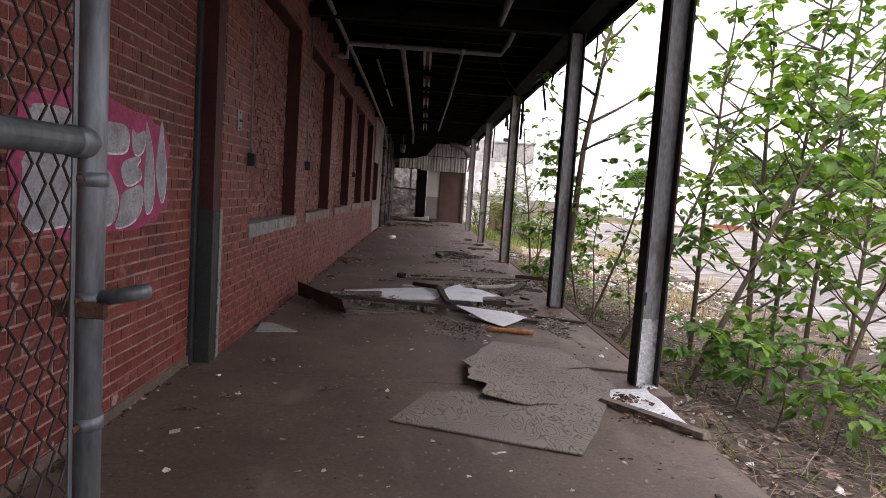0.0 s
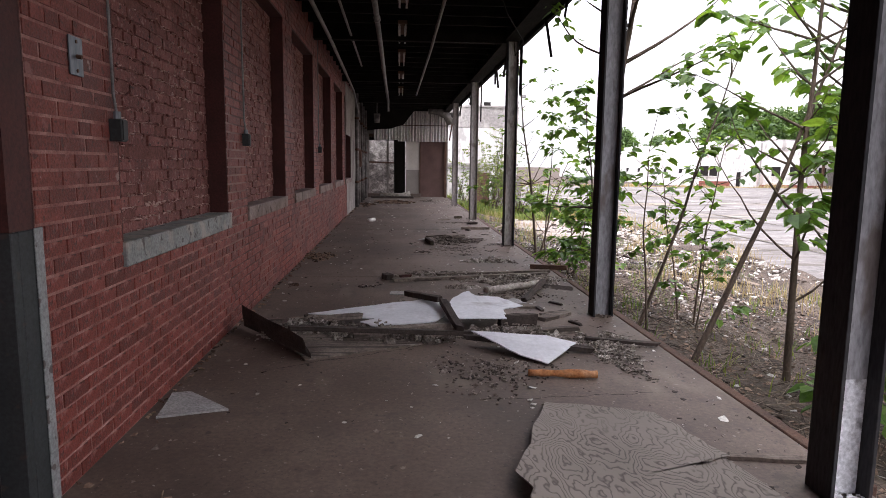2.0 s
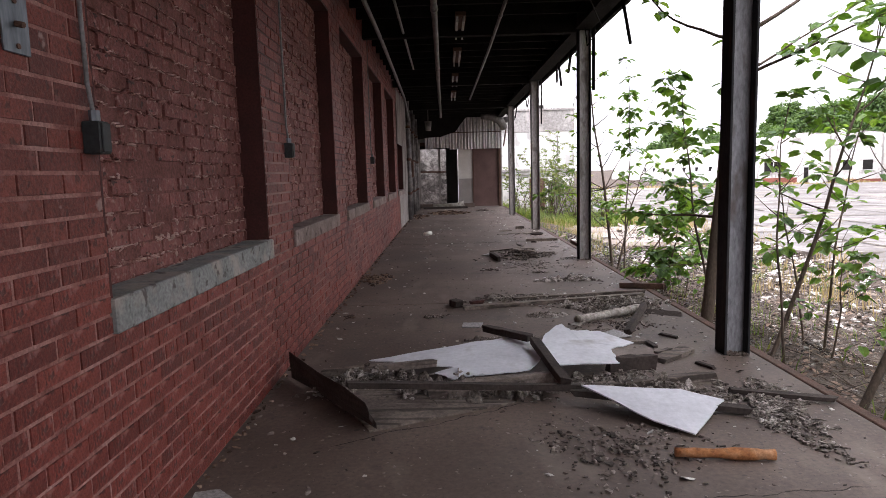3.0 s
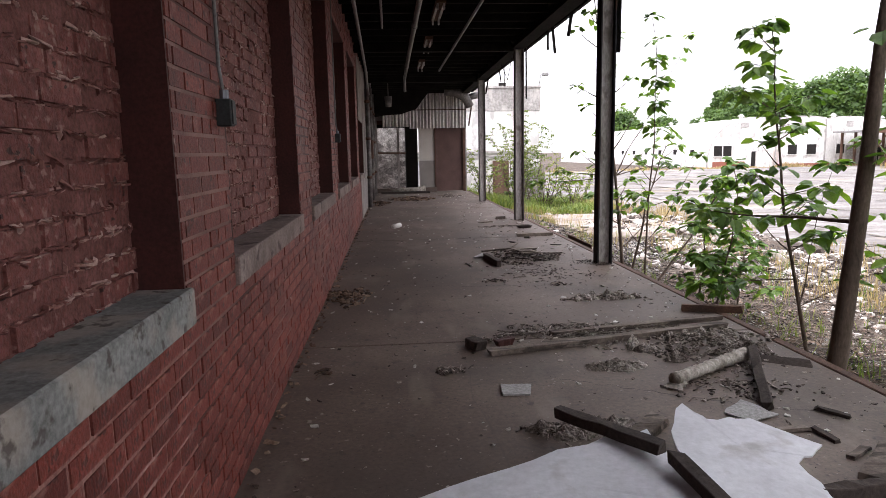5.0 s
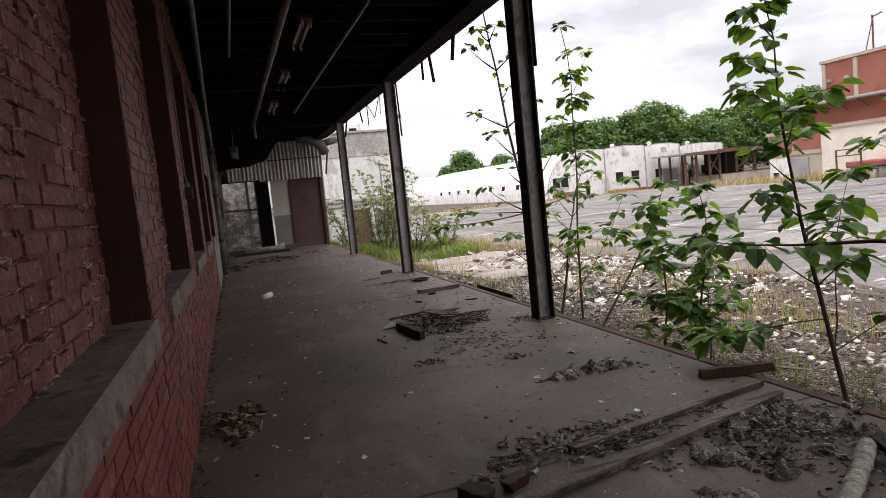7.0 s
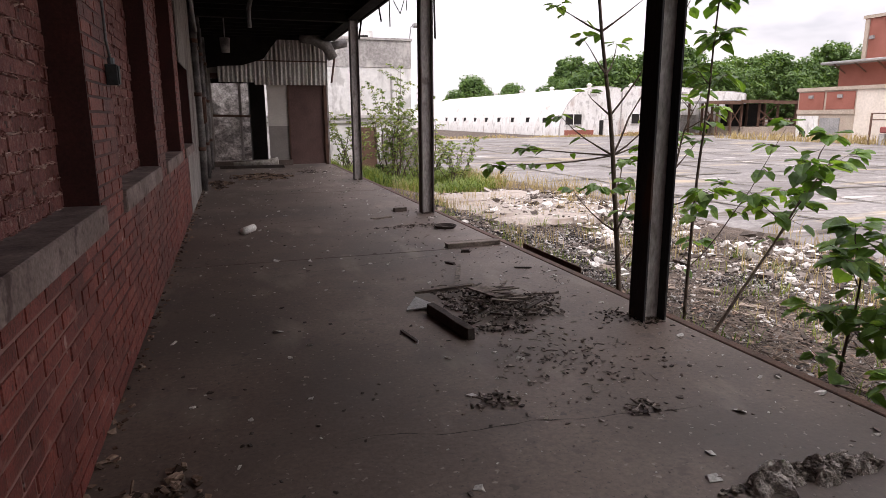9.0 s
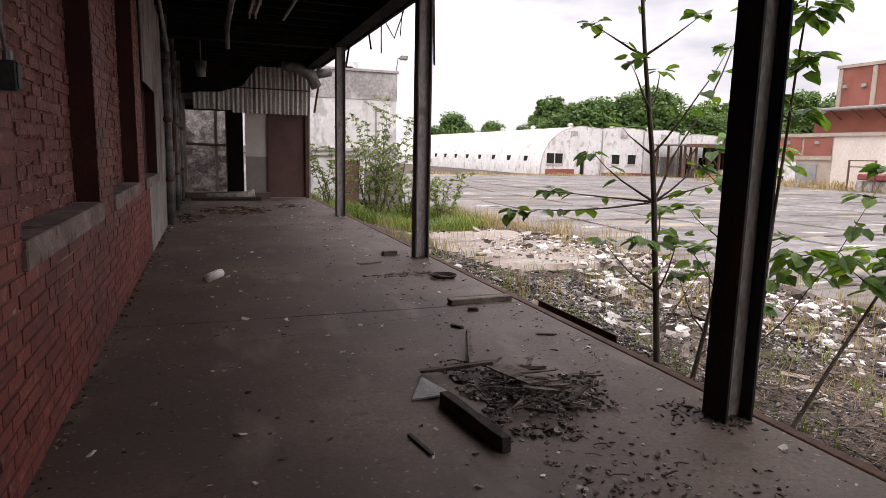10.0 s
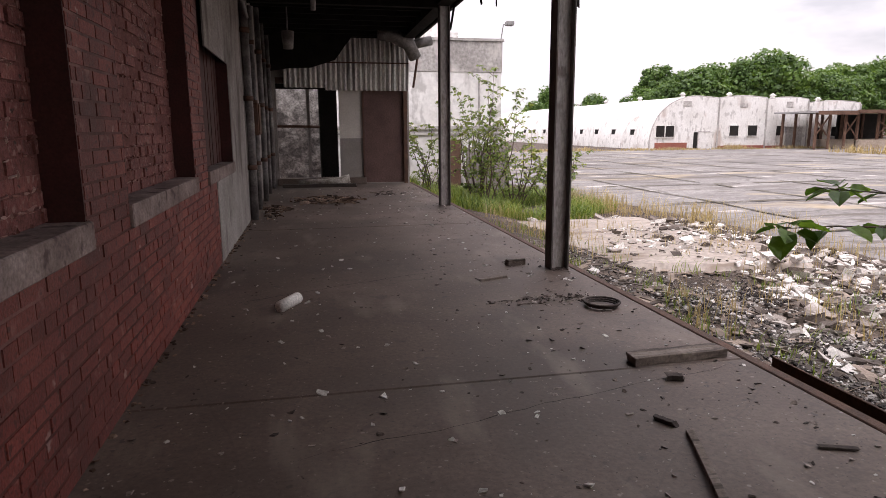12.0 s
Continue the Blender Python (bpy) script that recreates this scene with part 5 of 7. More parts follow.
part("stub", Geo().tube([(1.8, 27.4, 3.2), (2.4, 27.5, 3.35)], 0.11, 10), OLD_DUCT, d, smooth=True)
part("strap", Geo().tube([(2.1, 27.6, 3.0), (2.0, 27.7, 2.3)], 0.03, 6), RUST, d)

# ---- pipes, conduits and fixtures ----
def pipe_run(pts, radius, mat, label, couplings=(), name="pipe", cat="pipe"):
    t = thing(name, label, cat, pts[0])
    part("run", Geo().tube(pts, radius, 10), mat, t, smooth=True)
    for c in couplings:
        a, b = Vector(pts[c]), Vector(pts[c + 1])
        m = (a + b) / 2
        dd = (b - a).normalized() * radius * 1.3
        part("coupling", Geo().tube([m - dd, m + dd], radius * 1.3, 10), mat, t, smooth=True)
    return t
pipe_run([(-1.2, 8.62, 3.02), (-0.99, 8.62, 3.02), (-0.98, 8.63, 3.2), (0.0, 8.63, 3.2), (1.02, 8.63, 3.2), (1.1, 8.5, 3.32), (1.12, 8.1, 3.4)], 0.032, PIPE, "pale grey pipe crossing under the canopy", (2, 3))
pipe_run([(-0.28, 8.66, 3.21), (-0.29, 13, 3.21), (-0.31, 17, 3.21), (-0.32, 21.5, 3.21), (-0.32, 21.5, 2.9)], 0.036, PIPE, "long grey pipe hung under the canopy", (0, 1, 2))
pipe_run([(0.55, 9.5, 3.33), (0.55, 14.0, 3.33), (0.5, 21.0, 3.33)], 0.022, PIPE, "thin grey pipe under the canopy joists", (0, 1))
pipe_run([(-1.05, 6.0, 3.36), (-1.1, 13, 3.33), (-1.22, 20.0, 3.3), (-1.24, 22.2, 2.9)], 0.028, PIPE, "grey conduit running along the wall head", (0, 1))
pipe_run([(0.85, 3.0, 3.38), (0.9, 7.9, 3.38)], 0.04, PIPE, "short grey pipe under the canopy", (0,))
pipe_run([(-0.75, 10.5, 3.38), (-0.78, 16.0, 3.38)], 0.018, PIPE, "thin conduit fixed to the joists")
for y, x, rr, h in ((22.3, -1.30, 0.06, 3.5), (23.6, -1.32, 0.045, 3.3), (24.9, -1.3, 0.05, 3.5), (26.4, -1.31, 0.035, 3.5), (27.6, -1.3, 0.05, 3.4)):
    t = thing("downpipe", "rusty stained vertical pipe against the plaster wall", "pipe", (x, y, 0), "pipes on the plaster wall")
    part("run", Geo().tube([(x, y, 0), (x + 0.015, y + 0.02, 1.2), (x, y, h)], rr, 10), OLD_DUCT, t, smooth=True)
    for z in (0.75, 1.75, 2.7):
        part("clamp", Geo().tube([(x, y, z), (x, y, z + 0.07)], rr * 1.35, 10), RUST, t, smooth=True)
t = thing("wall_cabinet", "rusty metal box fixed to the plaster wall", "metal box", (-1.3, 22.9, 1.3))
part("body", Geo().box(-1.375, -1.2, 22.75, 23.1, 1.25, 1.75), RUST, t, bevel=0.01)
part("lid", Geo().box(-1.2, -1.185, 22.77, 23.08, 1.27, 1.73), RUST, t, bevel=0.004)
t = thing("hanging_lantern", "dark metal lantern hanging from the canopy", "lamp", (-0.75, 24.5, 2.9))
part("body", Geo().tube([(-0.75, 24.5, 2.75), (-0.75, 24.5, 3.05)], [0.09, 0.12], 10), OLD_DUCT, t, smooth=True)
part("stem", Geo().tube([(-0.75, 24.5, 3.05), (-0.75, 24.5, DECK_Z - 0.1)], 0.015, 6), OLD_DUCT, t)

FIXT = material("grimy_white_enamel", [(0.34, 0.33, 0.31), (0.52, 0.50, 0.48)], 0.6, scale=5, fine=40, bump=0.1)
def strip_light(x, y):
    t = thing("strip_light", "grimy broken strip light fixed under the canopy", "ceiling light", (x, y, 3.4), "strip lights under the canopy")
    part("tray", Geo().box(x - 0.07, x + 0.07, y - 0.6, y + 0.6, 3.405, 3.455), RUST, t)
    for dx in (-0.045, 0.045):
        for dy in (-0.55, 0.5):
            part("socket", Geo().box(x + dx - 0.012, x + dx + 0.012, y + dy, y + dy + 0.06, 3.33, 3.404), FIXT, t)
        part("reflector", Geo().box(x + dx - 0.016, x + dx + 0.016, y - 0.42, y + 0.42, 3.385, 3.404), FIXT, t)
for y in (6.0, 10.2, 12.6, 15.0, 17.8, 20.6):
    strip_light(0.05, y)

def conduit_box(y, z, h=0.105, w=0.062):
    t = thing("junction_box", "grey electrical box on a thin conduit", "electrical box", (WALL_X, y, z), "boxes on the wall")
    part("box", Geo().box(WALL_X, WALL_X + 0.06, y - w / 2, y + w / 2, z - h / 2, z + h / 2), GUARD, t, bevel=0.004)
    part("cover", Geo().box(WALL_X + 0.06, WALL_X + 0.066, y - w / 2 + .006, y + w / 2 - .006, z - h / 2 + .006, z + h / 2 - .006), GUARD, t, bevel=0.002)
    part("conduit", Geo().tube([(WALL_X + 0.03, y, z + h / 2), (WALL_X + 0.016, y, z + h / 2 + 0.12), (WALL_X + 0.016, y - 0.01, 2.4), (WALL_X + 0.016, y, 3.5)], 0.0075, 8), PIPE, t, smooth=True)
    part("connector", Geo().tube([(WALL_X + 0.03, y, z + h / 2), (WALL_X + 0.03, y, z + h / 2 + 0.035)], 0.018, 8), GALV, t)
conduit_box(5.47, 1.50)
conduit_box(8.03, 1.55)
conduit_box(13.24, 1.58)
t = thing("switch_plate", "grey metal switch plate on the brick wall", "switch", (WALL_X, 5.16, 1.79))
part("plate", Geo().box(WALL_X, WALL_X + 0.008, 5.105, 5.215, 1.71, 1.87), GALV, t, bevel=0.002)
part("toggle", Geo().tube([(WALL_X + 0.008, 5.16, 1.79), (WALL_X + 0.03, 5.16, 1.785)], 0.009, 8), RUST, t)
for z in (1.73, 1.85):
    part("screw", Geo().tube([(WALL_X + 0.008, 5.16, z), (WALL_X + 0.012, 5.16, z)], 0.008, 8), RUST, t)

# ---- chain-link gate, swung open ----
GX, GY = -0.556, 1.39
gate = thing("chain_link_gate", "galvanised pipe gate with rusty chain-link mesh, swung open", "gate", (GX, GY, 0))
far_end = Vector((GX - 0.06, 0.34, 0))
gdir = (far_end - Vector((GX, GY, 0))).normalized()
def gp(s, z):
    return Vector((GX, GY, z)) + gdir * s
part("gate_post", Geo().tube([gp(0, 0.03), gp(0, 2.5)], 0.029, 16), GALV, gate, smooth=True)
part("end_post", Geo().tube([gp(1.05, 0.08), gp(1.05, 2.4)], 0.024, 12), GALV, gate, smooth=True)
part("rail", Geo().tube([gp(0.0, 1.385), gp(1.05, 1.385)], 0.028, 14), GALV, gate, smooth=True)
part("rail", Geo().tube([gp(0.0, 0.12), gp(1.05, 0.12)], 0.02, 12), GALV, gate, smooth=True)
part("rail", Geo().tube([gp(0.0, 2.38), gp(1.05, 2.38)], 0.02, 12), GALV, gate, smooth=True)
part("collar", Geo().tube([gp(0.022, 1.385), gp(0.065, 1.385)], 0.0315, 14), GALV, gate, smooth=True)
for z in (1.30, 0.80, 1.06):
    bd = part("band", Geo().tube([gp(0, z), gp(0, z + 0.028)], 0.0325, 16), GALV, gate, smooth=True)
    part("bolt", Geo().tube([gp(0.03, z + 0.014), gp(0.055, z + 0.014)], 0.008, 6), RUST, bd)
la = part("latch", Geo().tube([(GX + 0.03, GY - 0.005, 1.075), (GX + 0.13, GY - 0.03, 1.10)], 0.016, 10), GALV, gate, smooth=True)
part("latch_fork", Geo().box(GX - 0.05, GX + 0.055, GY - 0.045, GY - 0.03, 1.04, 1.072), RUST, la, bevel=0.003)
part("tension_bar", Geo().tube([gp(0.055, 0.14), gp(0.055, 2.36)], 0.005, 6), GALV, gate)
mesh_wire = Geo()
step = 0.036
side = Vector((-gdir.y, gdir.x, 0)) * 0.004
for k in range(27):
    s0, pts, z, i = 0.06 + k * step, [], 0.14, 0
    while z < 2.36:
        pts.append(gp(s0 + (step if (i + k) % 2 else 0) * 0.98, z) + side * (1 if (i + k) % 2 else -1))
        z += step * 0.95
        i += 1
    mesh_wire.tube(pts, 0.0028, 5, False)
tagged(part("wire_mesh", mesh_wire, WIRE, gate, "rusty chain-link mesh", fast=True), kind="stuff")

# ---- painted tag on the recessed wall ----
PINK = material("magenta_spray_paint", [(0.27, 0.035, 0.095), (0.38, 0.06, 0.15)], 0.7, scale=6, fine=40, fine_amount=0.3, bump=0.3)
SILVER = material("pale_silver_spray_paint", [(0.17, 0.17, 0.20), (0.29, 0.29, 0.33), (0.42, 0.42, 0.46)], 0.5, scale=5, fine=50, fine_amount=0.25, bump=0.4)
overlay(SILVER, (0.16, 0.10, 0.12), 14, 0.58, 0.66, strength=0.5, stretch=(1, 1, 4))
paint = thing("wall_paint", "spray-painted pale letters with a magenta outline on brick", "graffiti", (BACK_X, 3.5, 1.35))
def blob(y0, z0, w, h, seed, grow=0.0):
    rr = random.Random(seed)
    return [(y0 + (w / 2 + grow) * math.copysign(abs(math.cos(a)) ** 0.6, math.cos(a)) * rr.uniform(.92, 1.06), z0 + (h / 2 + grow) * math.copysign(abs(math.sin(a)) ** 0.6, math.sin(a)) * rr.uniform(.92, 1.06)) for a in [2 * math.pi * i / 28 for i in range(28)]]
FACE = Matrix(((0, 0, 1, 0), (1, 0, 0, 0), (0, 1, 0, 0), (0, 0, 0, 1)))
def spray(name, outline, x, mat):
    part(name, Geo().prism(outline, BACK_X + x, BACK_X + x + 0.0006, FACE), mat, paint)
spray("backing", blob(3.36, 1.35, 1.52, 0.62, 1, 0.03), 0.0030, PINK)
letters = [
    blob(2.95, 1.24, 0.46, 0.36, 5), blob(2.98, 1.52, 0.42, 0.15, 6),
    [(3.28, 1.57), (3.48, 1.58), (3.63, 1.58), (3.655, 1.51), (3.63, 1.435), (3.47, 1.42), (3.28, 1.43)],
    [(3.24, 1.32), (3.42, 1.35), (3.50, 1.28), (3.55, 1.20), (3.53, 1.10), (3.44, 1.05), (3.26, 1.05)],
    [(3.675, 1.58), (3.74, 1.535), (3.86, 1.585), (3.85, 1.48), (3.78, 1.425), (3.69, 1.435)],
    [(3.57, 1.38), (3.68, 1.41), (3.82, 1.425), (3.74, 1.365), (3.815, 1.35), (3.81, 1.295), (3.64, 1.25), (3.57, 1.30)],
    [(3.575, 1.225), (3.70, 1.245), (3.82, 1.275), (3.845, 1.20), (3.805, 1.10), (3.69, 1.045), (3.49, 1.03), (3.555, 1.10)],
    [(3.85, 1.64), (3.885, 1.60), (3.955, 1.47), (3.985, 1.30), (3.985, 1.17), (3.94, 1.10), (3.86, 1.10), (3.845, 1.30), (3.87, 1.50)],
    [(4.06, 1.66), (4.09, 1.63), (4.115, 1.50), (4.165, 1.38), (4.15, 1.20), (4.10, 1.15), (4.05, 1.20), (3.99, 1.37), (4.03, 1.50)],
]
def rounded(outline, turns=2):
    for _ in range(turns):
        outline = [(p[0] * a + q[0] * (1 - a), p[1] * a + q[1] * (1 - a)) for p, q in zip(outline, outline[1:] + outline[:1]) for a in (0.75, 0.25)]
    return outline
for k, line in enumerate(letters):
    line = [(y - 0.06, z) for y, z in (rounded(line) if len(line) < 20 else line)]
    spray("highlight", [(y + 0.010, z - 0.010) for y, z in line], 0.0040 + 0.00002 * k, STEEL_WHITE)
    spray("letter", line, 0.0052 + 0.00002 * k, SILVER)

# ---- debris on the platform ----
OLD_WOOD = material("weathered_grey_wood", [(0.085, 0.066, 0.055), (0.15, 0.12, 0.10), (0.22, 0.18, 0.155)], 0.9, scale=3, fine=40, bump=0.5, stretch=(1, 1, 1), depth=0.005, island=0.08)
overlay(OLD_WOOD, (0.03, 0.023, 0.019), 9, 0.52, 0.60, strength=0.75, stretch=(0.2, 2.2, 2.2), detail=8)
overlay(OLD_WOOD, (0.30, 0.26, 0.225), 12, 0.60, 0.68, strength=0.5, stretch=(0.2, 2.5, 2.5))
DARK_WOOD = material("dark_rotten_wood", [(0.028, 0.021, 0.018), (0.06, 0.045, 0.038)], 0.9, scale=4, fine=50, bump=0.5, depth=0.005)
WHITE_BOARD = material("dirty_white_board", [(0.50, 0.50, 0.53), (0.64, 0.64, 0.67)], 0.7, scale=2.5, fine=30, fine_amount=0.1, bump=0.15)
overlay(WHITE_BOARD, (0.24, 0.21, 0.19), 3.5, 0.60, 0.70, strength=0.6)
ORANGE = material("rotten_orange_foam", [(0.17, 0.06, 0.025), (0.34, 0.14, 0.05), (0.42, 0.23, 0.12)], 0.9, scale=9, fine=50, bump=0.6)
WOOL = material("dirty_insulation_fluff", [(0.075, 0.06, 0.05), (0.20, 0.17, 0.145), (0.42, 0.38, 0.34)], 0.95, scale=11, fine=70, fine_amount=0.5, island=0.14, bump=1.0, depth=0.02)
CRUMB = material("dark_crumbled_debris", [(0.05, 0.04, 0.035), (0.12, 0.095, 0.08), (0.26, 0.22, 0.195)], 0.95, scale=4, fine=60, island=0.3, bump=0.4)
FLAKE = material("white_paint_flakes", [(0.34, 0.32, 0.29), (0.62, 0.60, 0.56)], 0.8, scale=4, fine=60, island=0.2, bump=0.2)
TILE = material("grey_board_piece", [(0.26, 0.25, 0.245), (0.36, 0.35, 0.34)], 0.85, scale=5, fine=60, bump=0.2)
PLY = bpy.data.materials.new("weathered_plywood")
PLY.use_nodes = True
pn, pl = PLY.node_tree.nodes, PLY.node_tree.links
pb = pn["Principled BSDF"]
pco, pno, pwv, prp = pn.new("ShaderNodeTexCoord"), pn.new("ShaderNodeTexNoise"), pn.new("ShaderNodeMath"), pn.new("ShaderNodeValToRGB")
pmp = pn.new("ShaderNodeMapping")
pmp.inputs["Rotation"].default_value, pmp.inputs["Scale"].default_value = (0, 0, radians(24)), (1.9, 1.0, 1)
pno.inputs["Scale"].default_value, pno.inputs["Detail"].default_value, pno.inputs["Roughness"].default_value = 2.0, 4.0, 0.42
pwv.operation = "MULTIPLY"
pwv.inputs[1].default_value = 27
pfr = pn.new("ShaderNodeMath")
pfr.operation = "PINGPONG"
pfr.inputs[1].default_value = 0.5
pl.new(pco.outputs["Object"], pmp.inputs["Vector"])
pl.new(pmp.outputs["Vector"], pno.inputs["Vector"])
pl.new(pno.outputs["Fac"], pwv.inputs[0])
pl.new(pwv.outputs[0], pfr.inputs[0])
pl.new(pfr.outputs[0], prp.inputs["Fac"])
prp.color_ramp.elements[0].position, prp.color_ramp.elements[0].color = 0.0, (0.09, 0.07, 0.056, 1)
prp.color_ramp.elements[1].position, prp.color_ramp.elements[1].color = 0.22, (0.27, 0.226, 0.193, 1)
pst, pmx = pn.new("ShaderNodeTexNoise"), pn.new("ShaderNodeMixRGB")
pst.inputs["Scale"].default_value, pst.inputs["Detail"].default_value = 1.3, 6
pmx.blend_type, pmx.inputs["Fac"].default_value = "MULTIPLY", 0.55
pl.new(pco.outputs["Object"], pst.inputs["Vector"])
pworn, pwr, pwx = pn.new("ShaderNodeTexNoise"), pn.new("ShaderNodeMapRange"), pn.new("ShaderNodeMixRGB")
pmp.inputs["Location"].default_value = (0.3, 0.7, 0)
pworn.inputs["Scale"].default_value, pworn.inputs["Detail"].default_value = 1.6, 5
pwr.inputs["From Min"].default_value, pwr.inputs["From Max"].default_value, pwr.inputs["To Min"].default_value, pwr.inputs["To Max"].default_value = 0.50, 0.66, 0.0, 0.7
pwx.inputs["Color2"].default_value = (0.25, 0.212, 0.183, 1)
pl.new(pco.outputs["Object"], pworn.inputs["Vector"])
pl.new(pworn.outputs["Fac"], pwr.inputs["Value"])
pl.new(pwr.outputs["Result"], pwx.inputs["Fac"])
pl.new(prp.outputs["Color"], pwx.inputs["Color1"])
pl.new(pwx.outputs["Color"], pmx.inputs["Color1"])
pl.new(pst.outputs["Fac"], pmx.inputs["Color2"])
pl.new(pmx.outputs["Color"], pb.inputs["Base Color"])
pb.inputs["Roughness"].default_value = 0.75
pbm = pn.new("ShaderNodeBump")
pbm.inputs["Strength"].default_value, pbm.inputs["Distance"].default_value = 0.25, 0.003
pl.new(pfr.outputs[0], pbm.inputs["Height"])
pl.new(pbm.outputs["Normal"], pb.inputs["Normal"])

def ragged(outline, seed, amount=0.012, cuts=4):
    """The outline with broken, uneven edges."""
    rr, out = random.Random(seed), []
    for (x0, y0), (x1, y1) in zip(outline, outline[1:] + outline[:1]):
        for k in range(cuts):
            f = k / cuts
            j = 0 if k == 0 else amount
            out.append((x0 + (x1 - x0) * f + rr.uniform(-j, j), y0 + (y1 - y0) * f + rr.uniform(-j, j)))
    return out

def sheet(name, corners, mat, label, cat, thick=0.012, seed=1, amount=0.012, cuts=4, group=""):
    """A thin broken board through corners (x, y, z), each with its own height."""
    rr = random.Random(seed)
    pts = []
    for (x0, y0, z0), (x1, y1, z1) in zip(corners, corners[1:] + corners[:1]):
        for k in range(cuts):
            f = k / cuts
            j = 0 if k == 0 else amount
            pts.append(Vector((x0 + (x1 - x0) * f + rr.uniform(-j, j), y0 + (y1 - y0) * f + rr.uniform(-j, j), z0 + (z1 - z0) * f)))
    n = len(pts)
    c = sum(pts, Vector()) / n
    g = Geo()
    up = Vector((0, 0, thick))
    g.add(pts + [p + up for p in pts] + [c, c + up + Vector((0, 0, 0.006))],
          [(i, (i + 1) % n, n + (i + 1) % n, n + i) for i in range(n)] + [((i + 1) % n, i, 2 * n) for i in range(n)] + [(n + i, n + (i + 1) % n, 2 * n + 1) for i in range(n)])
    return solo(name, g, mat, label, cat, group)

def board(name, a, b, w, h, mat, label, cat="board", roll=0.0, group="", seed=0):
    """A timber from a to b (centre line of its underside), with chipped ends."""
    a, b = Vector(a), Vector(b)
    d = (b - a)
    ln = d.length
    q = d.to_track_quat("X", "Z").to_matrix().to_4x4()
    m = Matrix.Translation(a) @ q @ Euler((radians(roll), 0, 0)).to_matrix().to_4x4()
    rr, g, n = random.Random(seed + int(ln * 100)), Geo(), 6
    rows = []
    for i in range(n + 1):
        x = ln * i / n
        dw, dh = rr.uniform(-.06, .06) * w, rr.uniform(-.08, .08) * h
        rows.append([m @ Vector((x + (rr.uniform(-.02, .02) if i in (0, n) else 0), s * w / 2 + dw, z)) for s, z in ((-1, 0), (1, 0), (1, h + dh), (-1, h - dh))])
    pts = [p for row in rows for p in row]
    f = [(4 * i + k, 4 * i + (k + 1) % 4, 4 * i + 4 + (k + 1) % 4, 4 * i + 4 + k) for i in range(n) for k in range(4)]
    g.add(pts, f + [(3, 2, 1, 0), (4 * n, 4 * n + 1, 4 * n + 2, 4 * n + 3)])
    return solo(name, g, mat, label, cat, group, bevel=min(w, h) * 0.06)

def heap(name, cx, cy, rx, ry, h, n, size, mat, label, cat, seed, flat=0.5, stringy=0.0):
    rr, g = random.Random(seed), Geo()
    if cat == "insulation":
        n, stringy, size = n // 2, stringy * 0.25, size * 0.7
        for _ in range(24):
            a, q = rr.uniform(0, 6.28), rr.random() ** 0.5 * 0.9
            ox, oy, w, d, turn = cx + math.cos(a) * q * rx, cy + math.sin(a) * q * ry, rr.uniform(.03, .085), rr.uniform(.022, .055), rr.uniform(0, 6.28)
            tall, base, m = h * rr.uniform(.35, .9), len(g.v), 14
            for k in range(6):
                for s in range(m):
                    b = 2 * math.pi * s / m
                    e = (k / 5) * (1 + 0.45 * noise.noise((math.cos(b) * 2 + seed, math.sin(b) * 2, a)))
                    lx, ly = math.cos(b) * e * w, math.sin(b) * e * d
                    x, y = ox + lx * math.cos(turn) - ly * math.sin(turn), oy + lx * math.sin(turn) + ly * math.cos(turn)
                    z = 0.001 if k == 5 else tall * (1 - (k / 5) ** 2.5) * (0.75 + 0.5 * noise.noise((x * 28, y * 28, seed))) + 0.012 * noise.noise((x * 75, y * 75, 3))
                    g.v.append((x, y, max(0.001, z)))
            g.f += [(base + k * m + s, base + k * m + (s + 1) % m, base + (k + 1) * m + (s + 1) % m, base + (k + 1) * m + s) for k in range(5) for s in range(m)]
    for _ in range(n):
        a, q = rr.uniform(0, 6.28), rr.random() ** 0.6
        wob = 1 + 0.3 * math.sin(a * 3 + seed) + 0.15 * math.sin(a * 7)
        x, y = cx + math.cos(a) * q * rx * wob, cy + math.sin(a) * q * ry * wob
        z = h * max(0, 1 - q) * rr.random() + size * 0.25
        if rr.random() < stringy:
            b, ln = rr.uniform(0, 6.28), size * rr.uniform(2, 6)
            p = Vector((x, y, z))
            dv = Vector((math.cos(b), math.sin(b), rr.uniform(-.05, .2))) * ln
            if p.z + dv.z < 0.004:
                dv.z = 0.0
            g.tube([p, p + dv * .5 + Vector((0, 0, size * .3)), p + dv], size * 0.22, 4, False)
        else:
            stone(g, (x, y, z), size * rr.uniform(.4, 1.3), rr, flat)
    return solo(name, g, mat, label, cat, kind="stuff", fast=True)

